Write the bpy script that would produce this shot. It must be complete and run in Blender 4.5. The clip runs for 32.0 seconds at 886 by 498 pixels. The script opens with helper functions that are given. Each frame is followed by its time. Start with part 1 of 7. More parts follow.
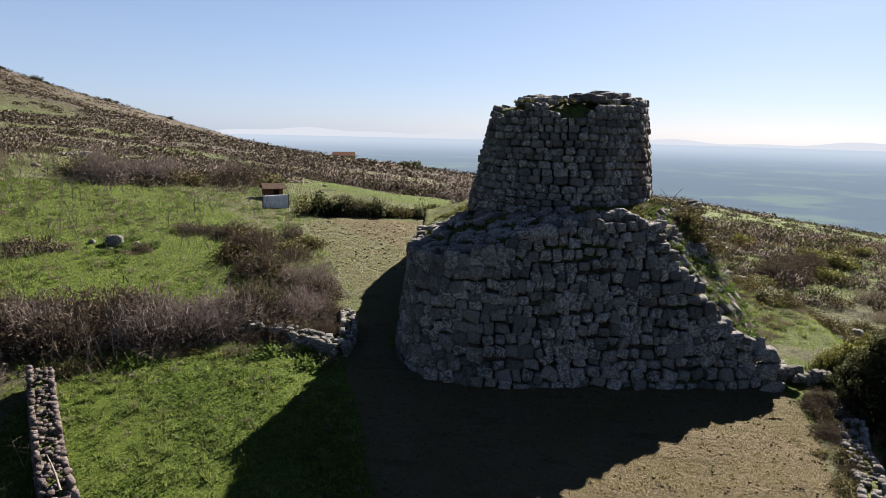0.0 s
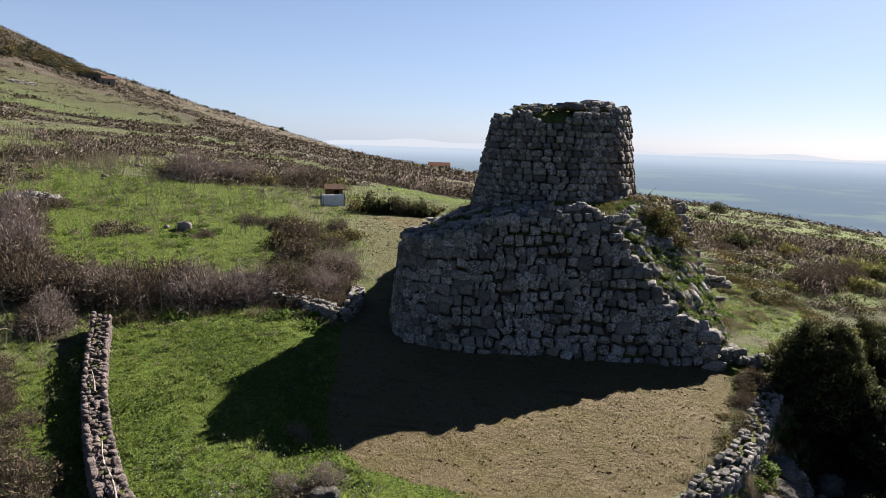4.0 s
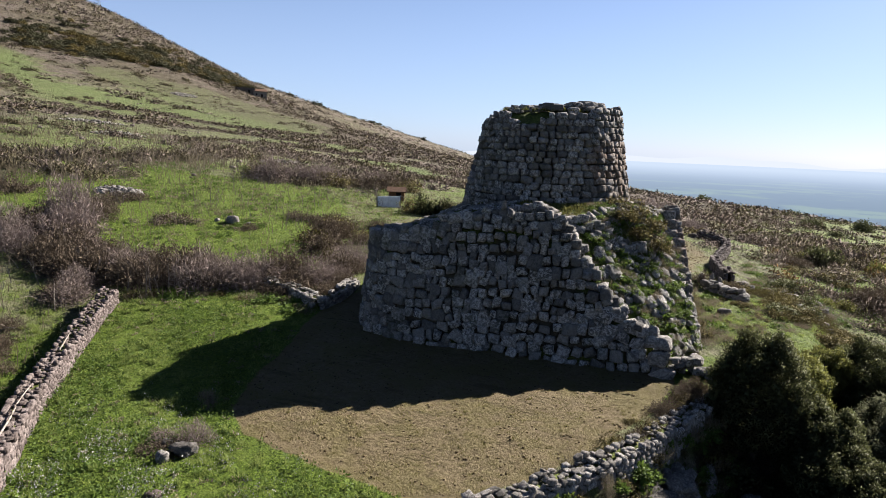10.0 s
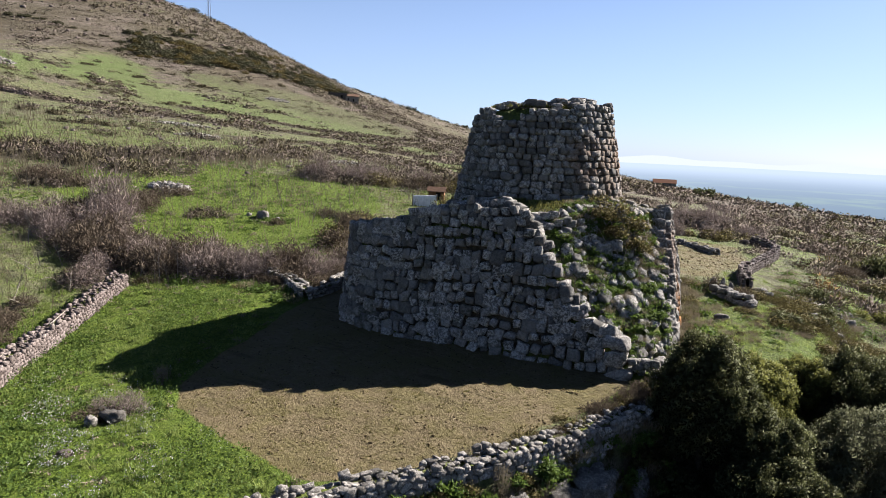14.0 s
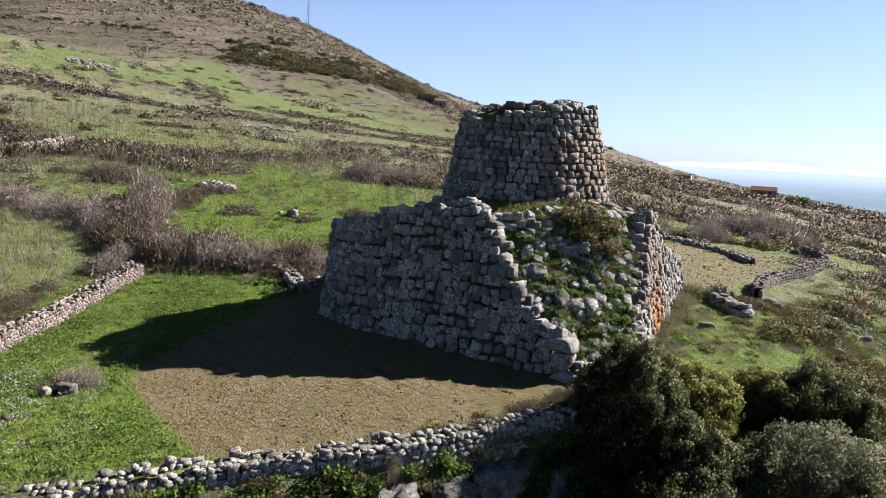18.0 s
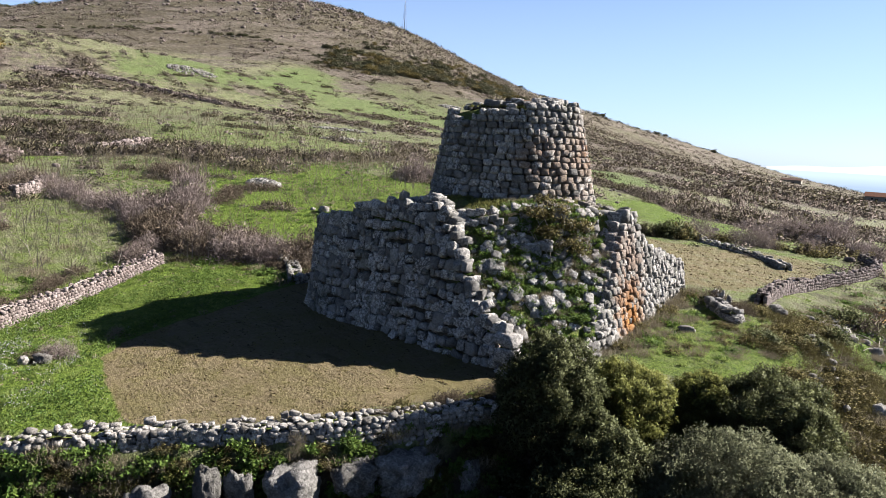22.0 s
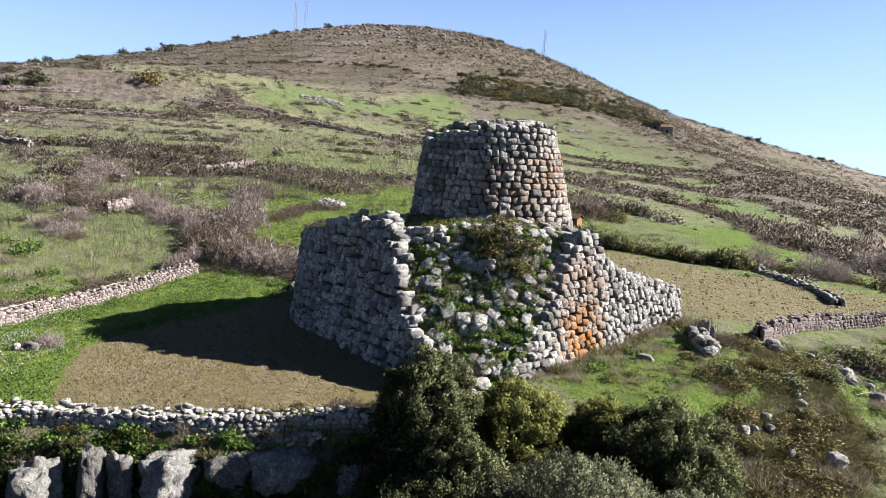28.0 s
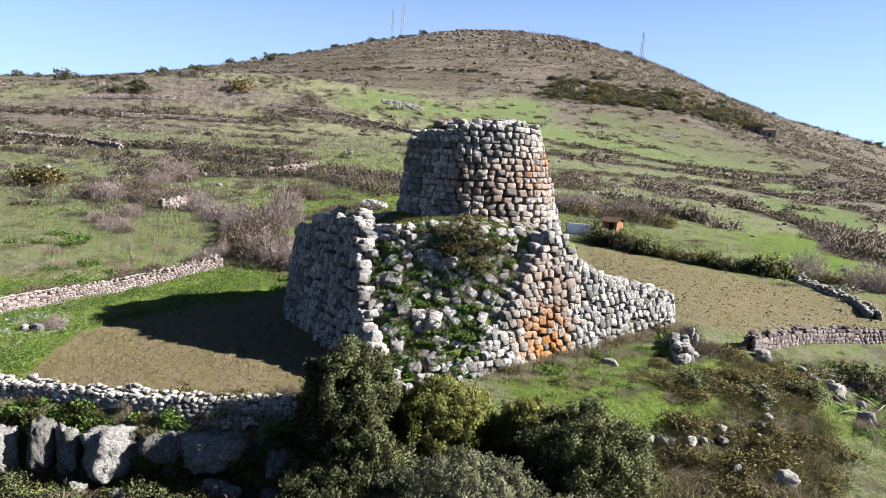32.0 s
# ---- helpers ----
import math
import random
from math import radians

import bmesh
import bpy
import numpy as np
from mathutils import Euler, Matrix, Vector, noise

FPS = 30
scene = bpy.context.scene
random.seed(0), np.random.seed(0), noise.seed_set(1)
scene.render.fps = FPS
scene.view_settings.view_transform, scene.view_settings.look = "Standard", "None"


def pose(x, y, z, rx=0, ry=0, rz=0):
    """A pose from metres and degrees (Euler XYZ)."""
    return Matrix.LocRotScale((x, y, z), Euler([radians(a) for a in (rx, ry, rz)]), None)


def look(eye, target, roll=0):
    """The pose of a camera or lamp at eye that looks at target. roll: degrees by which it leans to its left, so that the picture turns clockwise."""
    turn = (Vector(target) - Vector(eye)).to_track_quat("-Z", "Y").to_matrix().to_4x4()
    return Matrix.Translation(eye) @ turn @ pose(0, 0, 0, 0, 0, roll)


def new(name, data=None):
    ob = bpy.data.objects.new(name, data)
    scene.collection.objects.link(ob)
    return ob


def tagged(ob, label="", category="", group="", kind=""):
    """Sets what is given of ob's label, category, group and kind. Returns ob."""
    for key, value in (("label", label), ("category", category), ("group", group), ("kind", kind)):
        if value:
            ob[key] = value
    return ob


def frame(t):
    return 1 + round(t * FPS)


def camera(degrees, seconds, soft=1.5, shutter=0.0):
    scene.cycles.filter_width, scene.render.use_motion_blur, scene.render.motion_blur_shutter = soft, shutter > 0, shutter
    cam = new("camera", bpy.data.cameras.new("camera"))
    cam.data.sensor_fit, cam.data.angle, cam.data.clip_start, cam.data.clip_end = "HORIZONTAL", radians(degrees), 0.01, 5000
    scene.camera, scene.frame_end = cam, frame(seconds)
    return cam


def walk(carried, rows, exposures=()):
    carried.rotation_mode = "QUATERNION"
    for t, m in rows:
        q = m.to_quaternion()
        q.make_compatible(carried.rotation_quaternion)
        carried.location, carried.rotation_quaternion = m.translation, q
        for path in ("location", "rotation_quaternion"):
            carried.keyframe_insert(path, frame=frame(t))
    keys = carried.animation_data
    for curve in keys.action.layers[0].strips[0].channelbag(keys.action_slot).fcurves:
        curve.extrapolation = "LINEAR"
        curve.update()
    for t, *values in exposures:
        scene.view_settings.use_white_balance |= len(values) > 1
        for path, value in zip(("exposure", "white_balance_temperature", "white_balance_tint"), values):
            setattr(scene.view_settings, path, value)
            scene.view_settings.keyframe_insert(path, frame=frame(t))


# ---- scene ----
cam = camera(65.9, 32.0, soft=0.7)
PATH = [
    (0, (0.582, 0.135, 12.403), (0.291, 9.977, 10.657), 1.42),
    (1, (2.325, -1.350, 12.253), (1.622, 8.479, 10.549), 1.50),
    (2, (4.063, -2.884, 12.135), (2.960, 6.915, 10.475), 1.57),
    (3, (5.713, -4.256, 12.088), (4.286, 5.505, 10.448), 1.69),
    (3.5, (6.527, -4.757, 12.074), (4.948, 4.982, 10.444), 1.76),
    (4.5, (8.160, -5.160, 12.070), (6.265, 4.530, 10.466), 1.93),
    (5.5, (9.822, -5.060, 12.067), (7.601, 4.561, 10.488), 2.10),
    (6, (10.674, -4.980, 12.068), (8.288, 4.602, 10.492), 2.13),
    (7, (12.410, -4.710, 12.045), (9.684, 4.782, 10.475), 2.16),
    (8, (14.150, -4.366, 11.958), (11.087, 5.025, 10.402), 2.23),
    (9, (15.856, -3.977, 11.849), (12.465, 5.303, 10.306), 2.26),
    (10, (17.527, -3.524, 11.756), (13.814, 5.633, 10.220), 2.25),
    (11, (19.172, -3.000, 11.696), (15.144, 6.024, 10.171), 2.31),
    (12, (20.811, -2.385, 11.655), (16.472, 6.496, 10.139), 2.35),
    (13, (22.440, -1.676, 11.589), (17.794, 7.047, 10.070), 2.42),
    (14, (24.052, -0.934, 11.514), (19.103, 7.621, 9.990), 2.50),
    (14.5, (24.852, -0.554, 11.497), (19.756, 7.914, 9.973), 2.53),
    (16.5, (28.044, 1.067, 11.620), (22.368, 9.159, 10.098), 2.71),
    (17, (28.849, 1.485, 11.640), (23.037, 9.479, 10.117), 2.74),
    (18, (30.458, 2.355, 11.668), (24.379, 10.147, 10.141), 2.79),
    (19, (32.058, 3.318, 11.689), (25.710, 10.891, 10.155), 2.80),
    (20, (33.628, 4.363, 11.690), (27.010, 11.701, 10.154), 2.78),
    (21, (35.129, 5.457, 11.691), (28.256, 12.554, 10.144), 2.80),
    (22, (36.564, 6.627, 11.726), (29.446, 13.476, 10.167), 2.86),
    (22.5, (37.265, 7.246, 11.760), (30.024, 13.961, 10.188), 2.89),
    (23, (37.954, 7.882, 11.803), (30.586, 14.478, 10.316), 2.89),
    (23.5, (38.628, 8.530, 11.848), (31.124, 14.995, 10.469), 2.86),
    (24, (39.286, 9.185, 11.890), (31.662, 15.524, 10.587), 2.87),
    (24.5, (39.930, 9.845, 11.923), (32.200, 16.055, 10.621), 2.89),
    (25, (40.565, 10.515, 11.946), (32.729, 16.590, 10.644), 2.87),
    (25.5, (41.192, 11.197, 11.961), (33.253, 17.135, 10.656), 2.86),
    (27.5, (43.660, 14.041, 11.989), (35.317, 19.397, 10.680), 2.93),
    (28, (44.238, 14.788, 11.990), (35.801, 19.995, 10.687), 2.95),
    (29, (45.319, 16.345, 11.976), (36.699, 21.247, 10.683), 3.03),
    (30, (46.279, 17.984, 11.960), (37.487, 22.571, 10.667), 3.10),
    (31, (47.167, 19.640, 11.977), (38.220, 23.914, 10.680), 3.13),
    (32, (48.021, 21.289, 12.025), (38.931, 25.247, 10.716), 3.11),
]
EXPOSURES = [(0.0, 2.2, 6500, 15), (9.0, 2.38, 6320, 15), (19.0, 2.68, 6150, 14), (32.0, 2.85, 5920, 13)]
walk(cam, [(t, look(eye, target, roll)) for t, eye, target, roll in PATH], EXPOSURES)

# ---------------------------------------------------------------- light
SUN_TO = Vector((0.399, 0.750, 0.527)).normalized()
world = bpy.data.worlds.new("sky")
scene.world = world
world.use_nodes = True
wn = world.node_tree
sky = wn.nodes.new("ShaderNodeTexSky")
sky.sky_type = "NISHITA"
sky.sun_disc = False
sky.sun_elevation = math.asin(SUN_TO.z)
sky.sun_rotation = math.atan2(SUN_TO.x, SUN_TO.y)
sky.altitude, sky.air_density, sky.dust_density, sky.ozone_density = 600, 0.8, 0.6, 5.0
haze = wn.nodes.new("ShaderNodeMix")
haze.data_type = "RGBA"
haze.inputs[7].default_value = (5.6, 7.0, 9.2, 1)
# winter haze, thick along the horizon and gone overhead
way = wn.nodes.new("ShaderNodeSeparateXYZ")
wn.links.new(wn.nodes.new("ShaderNodeTexCoord").outputs["Generated"], way.inputs[0])
thick = wn.nodes.new("ShaderNodeMapRange")
thick.interpolation_type = "SMOOTHSTEP"
for k, v in enumerate((0.0, 0.0, 0.42, 0.52, 0.03)):
    thick.inputs[k].default_value = v
wn.links.new(way.outputs[2], thick.inputs[0])
wn.links.new(thick.outputs[0], haze.inputs[0])
wn.links.new(sky.outputs[0], haze.inputs[6])
wn.links.new(haze.outputs[2], wn.nodes["Background"].inputs[0])
wn.nodes["Background"].inputs[1].default_value = 0.0219
sun = new("sun", bpy.data.lights.new("sun", "SUN"))
sun.data.energy, sun.data.angle, sun.data.color = 5.0, radians(0.5), (1.0, 0.915, 0.785)
sun.matrix_world = look(SUN_TO * 200, (0, 0, 0))


# ---------------------------------------------------------------- materials
TONE = 0.28  # how strongly all surfaces reflect, against the values below


class Nodes:
    """A small wrapper to write node materials in few lines."""

    def __init__(self, name, rough=0.9):
        self.mat = bpy.data.materials.new(name)
        self.mat.use_nodes = True
        self.t = self.mat.node_tree
        self.bsdf = self.t.nodes["Principled BSDF"]
        self.bsdf.inputs["Roughness"].default_value = rough
        self.bsdf.inputs["Specular IOR Level"].default_value = 0.08
        self.pos = self.add("ShaderNodeNewGeometry").outputs["Position"]

    def add(self, kind, **sets):
        n = self.t.nodes.new(kind)
        for key, value in sets.items():
            setattr(n, key, value)
        return n

    def put(self, socket, value):
        if isinstance(value, bpy.types.NodeSocket):
            self.t.links.new(value, socket)
        else:
            socket.default_value = value

    def noise(self, scale, detail=4.0, rough=0.55, where=None, distort=0.0):
        n = self.add("ShaderNodeTexNoise")
        self.put(n.inputs["Vector"], where or self.pos)
        n.inputs["Scale"].default_value, n.inputs["Detail"].default_value = scale, detail
        n.inputs["Roughness"].default_value, n.inputs["Distortion"].default_value = rough, distort
        return n.outputs["Fac"]

    def cells(self, scale, where=None, feature="F1"):
        n = self.add("ShaderNodeTexVoronoi", feature=feature)
        self.put(n.inputs["Vector"], where or self.pos)
        n.inputs["Scale"].default_value = scale
        return n.outputs["Distance"]

    def ramp(self, fac, low, high, a=0.0, b=1.0):
        n = self.add("ShaderNodeMapRange", interpolation_type="SMOOTHSTEP")
        for i, v in enumerate((fac, low, high, a, b)):
            self.put(n.inputs[i], v)
        return n.outputs[0]

    def mix(self, fac, a, b, blend="MIX"):
        n = self.add("ShaderNodeMix", data_type="RGBA", blend_type=blend)
        self.put(n.inputs[0], fac)
        self.put(n.inputs[6], a if isinstance(a, bpy.types.NodeSocket) else (*(v * TONE for v in a), 1))
        self.put(n.inputs[7], b if isinstance(b, bpy.types.NodeSocket) else (*(v * TONE for v in b), 1))
        return n.outputs[2]

    def math(self, op, a, b=0.0):
        n = self.add("ShaderNodeMath", operation=op)
        self.put(n.inputs[0], a)
        self.put(n.inputs[1], b)
        return n.outputs[0]

    def attr(self, name):
        n = self.add("ShaderNodeSeparateColor")
        self.t.links.new(self.add("ShaderNodeAttribute", attribute_name=name).outputs["Color"], n.inputs[0])
        return [n.outputs[0], n.outputs[1], n.outputs[2], self.t.nodes[-1].outputs["Alpha"]]

    def object_random(self):
        return self.add("ShaderNodeObjectInfo").outputs["Random"]

    def island_random(self):
        return self.add("ShaderNodeNewGeometry").outputs["Random Per Island"]

    def bump(self, height, strength=0.5, distance=0.05):
        n = self.add("ShaderNodeBump")
        n.inputs["Strength"].default_value, n.inputs["Distance"].default_value = strength, distance
        self.put(n.inputs["Height"], height)
        self.t.links.new(n.outputs[0], self.bsdf.inputs["Normal"])

    def colour(self, value):
        self.put(self.bsdf.inputs["Base Color"], value if isinstance(value, bpy.types.NodeSocket) else (*value, 1))
        return self.mat


def stone_material(name, dark, mid, pale, lichen=0.35, moss=0.25, orange=(), rugged=False):
    """Weathered field stone: tone by piece, grey-white lichen, moss on some faces and patches of orange lichen."""
    n = Nodes(name, 0.92)
    n.bsdf.inputs["Diffuse Roughness"].default_value = 0.5
    tone = n.math("FRACT", n.math("ADD", n.object_random(), n.island_random()))
    base = n.mix(n.ramp(tone, 0.0, 0.9), tuple(c * 0.72 for c in dark), tuple(c * 1.12 for c in mid))
    base = n.mix(n.math("MULTIPLY", n.ramp(n.noise(1.7, 3), 0.38, 0.62), n.ramp(n.math("FRACT", n.math("MULTIPLY", tone, 7.3)), 0.3, 0.9)), base, pale)
    grain = n.noise(17, 7, 0.72)
    base = n.mix(n.ramp(grain, 0.44, 0.6, 0.0, 0.5), base, tuple(c * 0.42 for c in mid))
    spots = n.math("MULTIPLY", n.ramp(n.noise(7.0, 8, 0.82), 0.485, 0.53), n.ramp(n.math("FRACT", n.math("MULTIPLY", tone, 3.7)), 0.1, 0.9, 0.15, 1.0))
    base = n.mix(n.math("MINIMUM", n.math("MULTIPLY", spots, lichen * 2), 0.95), base, tuple(min(1.8, c * 2.0) for c in pale))
    green = n.math("MULTIPLY", n.ramp(n.noise(0.55, 4), 0.5, 0.66), n.ramp(n.noise(4.2, 4), 0.44, 0.6))
    base = n.mix(n.math("MULTIPLY", green, moss * 2), base, (0.06, 0.085, 0.02))
    for (x, y, z), size, colour, amount in orange:
        at = n.add("ShaderNodeVectorMath", operation="DISTANCE")
        n.put(at.inputs[0], n.pos)
        at.inputs[1].default_value = (x, y, z)
        near = n.ramp(n.math("ADD", at.outputs["Value"], n.math("MULTIPLY", n.noise(1.6, 4), size * 0.9)), size * 0.75, size * 1.6, 1, 0)
        patch = n.math("MULTIPLY", near, n.ramp(n.math("ADD", n.math("MULTIPLY", tone, 0.7), n.math("MULTIPLY", n.noise(3.3, 5), 0.6)), 0.3, 0.62))
        base = n.mix(n.math("MULTIPLY", patch, amount), base, colour)
    pits = n.ramp(n.cells(6.5 if rugged else 9.0), 0.0, 0.3, 0.6 if rugged else 0.55, 0.0)
    if rugged:
        base = n.mix(n.ramp(n.noise(5.5, 8, 0.8), 0.44, 0.58, 0, 0.62), base, tuple(c * 0.42 for c in mid))
    base = n.mix(n.math("MULTIPLY", pits, n.ramp(n.noise(1.1, 3), 0.4, 0.6)), base, tuple(c * 0.3 for c in mid))
    rough = n.math("ADD", n.noise(7, 6, 0.7), n.math("MULTIPLY", grain, 0.6))
    if rugged:
        rough = n.math("ADD", n.math("MULTIPLY", n.noise(4.0, 9, 0.8), 1.4), n.math("SUBTRACT", rough, n.math("MULTIPLY", n.ramp(n.cells(6.5), 0.0, 0.3, 1, 0), 0.9)))
    n.bump(rough, 1.0 if rugged else 0.9, 0.2 if rugged else 0.09)
    return n.colour(base)


def ground_material():
    n = Nodes("ground_cover", 0.95)
    zone = n.attr("cover")
    fine, mid, wide = n.noise(9, 6, 0.7), n.noise(1.3, 5, 0.6), n.noise(0.16, 4, 0.6)
    lush = n.mix(n.ramp(fine, 0.3, 0.7), (0.12, 0.21, 0.025), (0.42, 0.62, 0.075))
    lush = n.mix(n.ramp(mid, 0.45, 0.7, 0, 0.6), lush, (0.38, 0.5, 0.09))
    lush = n.mix(n.ramp(zone[3], 0.05, 0.8, 0, 0.85), lush, (0.29, 0.375, 0.15))
    lush = n.mix(n.ramp(n.noise(3.2, 5, 0.7), 0.52, 0.64, 0, 0.65), lush, (0.1, 0.19, 0.035))
    dry = n.mix(n.ramp(fine, 0.3, 0.7), (0.29, 0.285, 0.175), (0.64, 0.62, 0.4))
    dry = n.mix(n.ramp(mid, 0.4, 0.7, 0, 0.7), dry, (0.34, 0.42, 0.15))
    dirt = n.mix(n.ramp(n.noise(5, 6, 0.7), 0.3, 0.7), (0.385, 0.305, 0.175), (0.6, 0.485, 0.285))
    dirt = n.mix(n.ramp(n.noise(2.6, 5, 0.65), 0.48, 0.66, 0, 0.45), dirt, (0.38, 0.34, 0.13))
    dirt = n.mix(n.ramp(n.noise(0.45, 5, 0.65), 0.45, 0.6, 0, 0.55), dirt, (0.39, 0.355, 0.13))
    rows = n.add("ShaderNodeMapping")
    n.put(rows.inputs["Vector"], n.pos)
    rows.inputs["Rotation"].default_value = (0, 0, radians(19.3))
    rows.inputs["Scale"].default_value = (0.12, 1.0, 1.0)
    furrow = n.noise(2.4, 5, 0.65, rows.outputs[0])
    dirt = n.mix(n.math("MULTIPLY", n.ramp(furrow, 0.52, 0.64, 0, 0.6), n.ramp(n.noise(0.3, 3), 0.4, 0.6)), dirt, (0.2, 0.155, 0.075))
    dirt = n.mix(n.ramp(n.noise(11, 4, 0.7), 0.6, 0.66, 0, 0.7), dirt, (0.16, 0.12, 0.06))
    scrub = n.mix(n.ramp(n.noise(0.7, 6, 0.7), 0.35, 0.65), (0.12, 0.105, 0.068), (0.285, 0.25, 0.17))
    jitter = n.math("MULTIPLY", n.math("SUBTRACT", n.noise(0.8, 5, 0.65), 0.5), 0.7)
    base = n.mix(n.ramp(n.math("ADD", zone[0], jitter), 0.35, 0.65), dry, lush)
    base = n.mix(n.ramp(n.math("ADD", zone[1], n.math("MULTIPLY", jitter, 0.6)), 0.4, 0.6), base, dirt)
    base = n.mix(n.ramp(n.math("ADD", zone[2], jitter), 0.4, 0.62), base, scrub)
    base = n.mix(n.ramp(wide, 0.35, 0.7, 0.0, 0.15), base, (0.2, 0.18, 0.1))
    speck = n.math("MULTIPLY", n.ramp(n.noise(0.42, 6, 0.75), 0.5, 0.6), n.ramp(n.math("ADD", zone[0], zone[1]), 0.75, 0.5))
    base = n.mix(n.math("MULTIPLY", speck, 0.55), base, (0.11, 0.09, 0.062))
    along = n.add("ShaderNodeVectorMath", operation="MULTIPLY")
    n.put(along.inputs[0], n.pos)
    along.inputs[1].default_value = (1.0, 0.3, 0.5)
    streak = n.math("ADD", n.math("MULTIPLY", n.noise(0.055, 6, 0.62, along.outputs[0]), 0.7), n.math("MULTIPLY", n.noise(0.35, 5, 0.7), 0.3))
    heath = n.mix(n.ramp(n.noise(0.5, 6, 0.75), 0.35, 0.65), (0.165, 0.138, 0.11), (0.42, 0.36, 0.3))
    away = n.math("MULTIPLY", zone[3], n.ramp(zone[0], 0.5, 0.6, 1.0, 0.1))
    base = n.mix(n.math("MULTIPLY", n.ramp(streak, 0.47, 0.57), away), base, heath)
    n.bump(n.math("ADD", n.math("ADD", fine, n.noise(28, 3, 0.7)), n.math("ADD", n.math("MULTIPLY", mid, 3.0), n.math("MULTIPLY", n.noise(5.5, 4, 0.75), 1.6))), 1.0, 0.3)
    return n.colour(base)


GREY = stone_material("grey_basalt", (0.31, 0.302, 0.288), (0.455, 0.437, 0.41), (0.585, 0.56, 0.522), 0.52, orange=(
    ((9.4, 45.1, 12.2), 1.5, (0.55, 0.24, 0.07), 0.8), ((9.9, 44.9, 10.3), 1.3, (0.5, 0.24, 0.1), 0.5), ((10.4, 43.2, 11.0), 3.2, (0.47, 0.31, 0.2), 0.5),
    ((15.8, 41.8, 2.4), 2.3, (0.72, 0.31, 0.05), 0.95), ((15.2, 41.8, 4.6), 3.2, (0.4, 0.23, 0.14), 0.65),
    ((10.6, 39.0, 10.9), 1.7, (0.4, 0.22, 0.12), 0.6), ((11.3, 43.2, 11.6), 1.1, (0.5, 0.22, 0.08), 0.7), ((11.4, 41.2, 10.2), 3.0, (0.47, 0.31, 0.2), 0.5)))
WALLSTONE = stone_material("field_wall_stone", (0.23, 0.18, 0.162), (0.42, 0.345, 0.32), (0.55, 0.47, 0.44), 0.2, 0.06)
LIMESTONE = stone_material("pitted_limestone", (0.36, 0.34, 0.315), (0.56, 0.535, 0.5), (0.74, 0.715, 0.675), 0.22, 0.16, rugged=True)
PALE = stone_material("pale_rock", (0.32, 0.298, 0.27), (0.5, 0.472, 0.432), (0.68, 0.645, 0.6), 0.32, 0.15)
GROUND = ground_material()


def earth_material():
    n = Nodes("rubble_earth", 0.95)
    base = n.mix(n.ramp(n.noise(3, 6, 0.7), 0.35, 0.65), (0.09, 0.077, 0.06), (0.26, 0.22, 0.155))
    up = n.add("ShaderNodeSeparateXYZ")
    n.t.links.new(n.add("ShaderNodeNewGeometry").outputs["Normal"], up.inputs[0])
    grass = n.math("MULTIPLY", n.ramp(up.outputs[2], 0.2, 0.45), n.ramp(n.noise(0.9, 5, 0.65), 0.34, 0.52))
    leaf = n.mix(n.ramp(n.noise(8, 5, 0.7), 0.35, 0.65), (0.09, 0.14, 0.025), (0.3, 0.35, 0.085))
    n.bump(n.noise(5, 6, 0.7), 0.8, 0.15)
    return n.colour(n.mix(grass, base, leaf))


EARTH = earth_material()


# ---------------------------------------------------------------- mesh helpers
def mesh_of(name, verts, faces, material, smooth=False):
    me = bpy.data.meshes.new(name)
    verts = np.asarray(verts, np.float32)
    if isinstance(faces, np.ndarray):
        k = faces.shape[1]
        me.vertices.add(len(verts))
        me.vertices.foreach_set("co", verts.ravel())
        me.loops.add(faces.size)
        me.loops.foreach_set("vertex_index", faces.ravel().astype(np.int32))
        me.polygons.add(len(faces))
        me.polygons.foreach_set("loop_start", np.arange(0, faces.size, k, dtype=np.int32))
        me.polygons.foreach_set("loop_total", np.full(len(faces), k, np.int32))
        me.update(calc_edges=True)
        me.validate()
    else:
        me.from_pydata([tuple(map(float, v)) for v in verts], [], faces)
    if smooth:
        me.polygons.foreach_set("use_smooth", [True] * len(me.polygons))
    if material:
        me.materials.append(material)
    return me


def part(name, data, parent=None, label="", m=None):
    ob = new(name, data)
    if m is not None:
        ob.matrix_basis = m
    if parent is not None:
        ob.parent = parent
    if label:
        ob["label"] = label
    return ob


def bm_mesh(name, bm, material, smooth=False):
    me = bpy.data.meshes.new(name)
    bm.to_mesh(me)
    bm.free()
    if smooth:
        me.polygons.foreach_set("use_smooth", [True] * len(me.polygons))
    if material:
        me.materials.append(material)
    return me


def step(a, b, v):
    u = np.clip((v - a) / (b - a), 0, 1)
    return u * u * (3 - 2 * u)


# ---------------------------------------------------------------- the lie of the land
SLOPE = (-5.106, -0.07811, -0.04926)
HILLS = [(-651.4, 429.4, 116.9, 347.0, 334.8), (-215.0, 65.8, 15.9, 25.5, 90.3), (-282.7, 235.2, 9.4, 1174.1, 231.4),
         (-276.7, -21.3, 4.1, 104.9, 66.9), (-728.8, -969.8, -6.5, 383.0, 578.7), (40.4, 79.9, 5.3, 243.0, 61.5),
         (64, 295, 3.9, 85, 60), (-440, 1150, 4.5, 150, 350), (-96, 546, 5.2, 30, 30), (748.2, 567.1, -143.4, 310.6, 852.7), (-575.7, 977.6, 47.3, 179.4, 431.9), (70.2, 607.6, -25.9, 754.5, 146.0), (-104, 575, 21, 95, 60)]
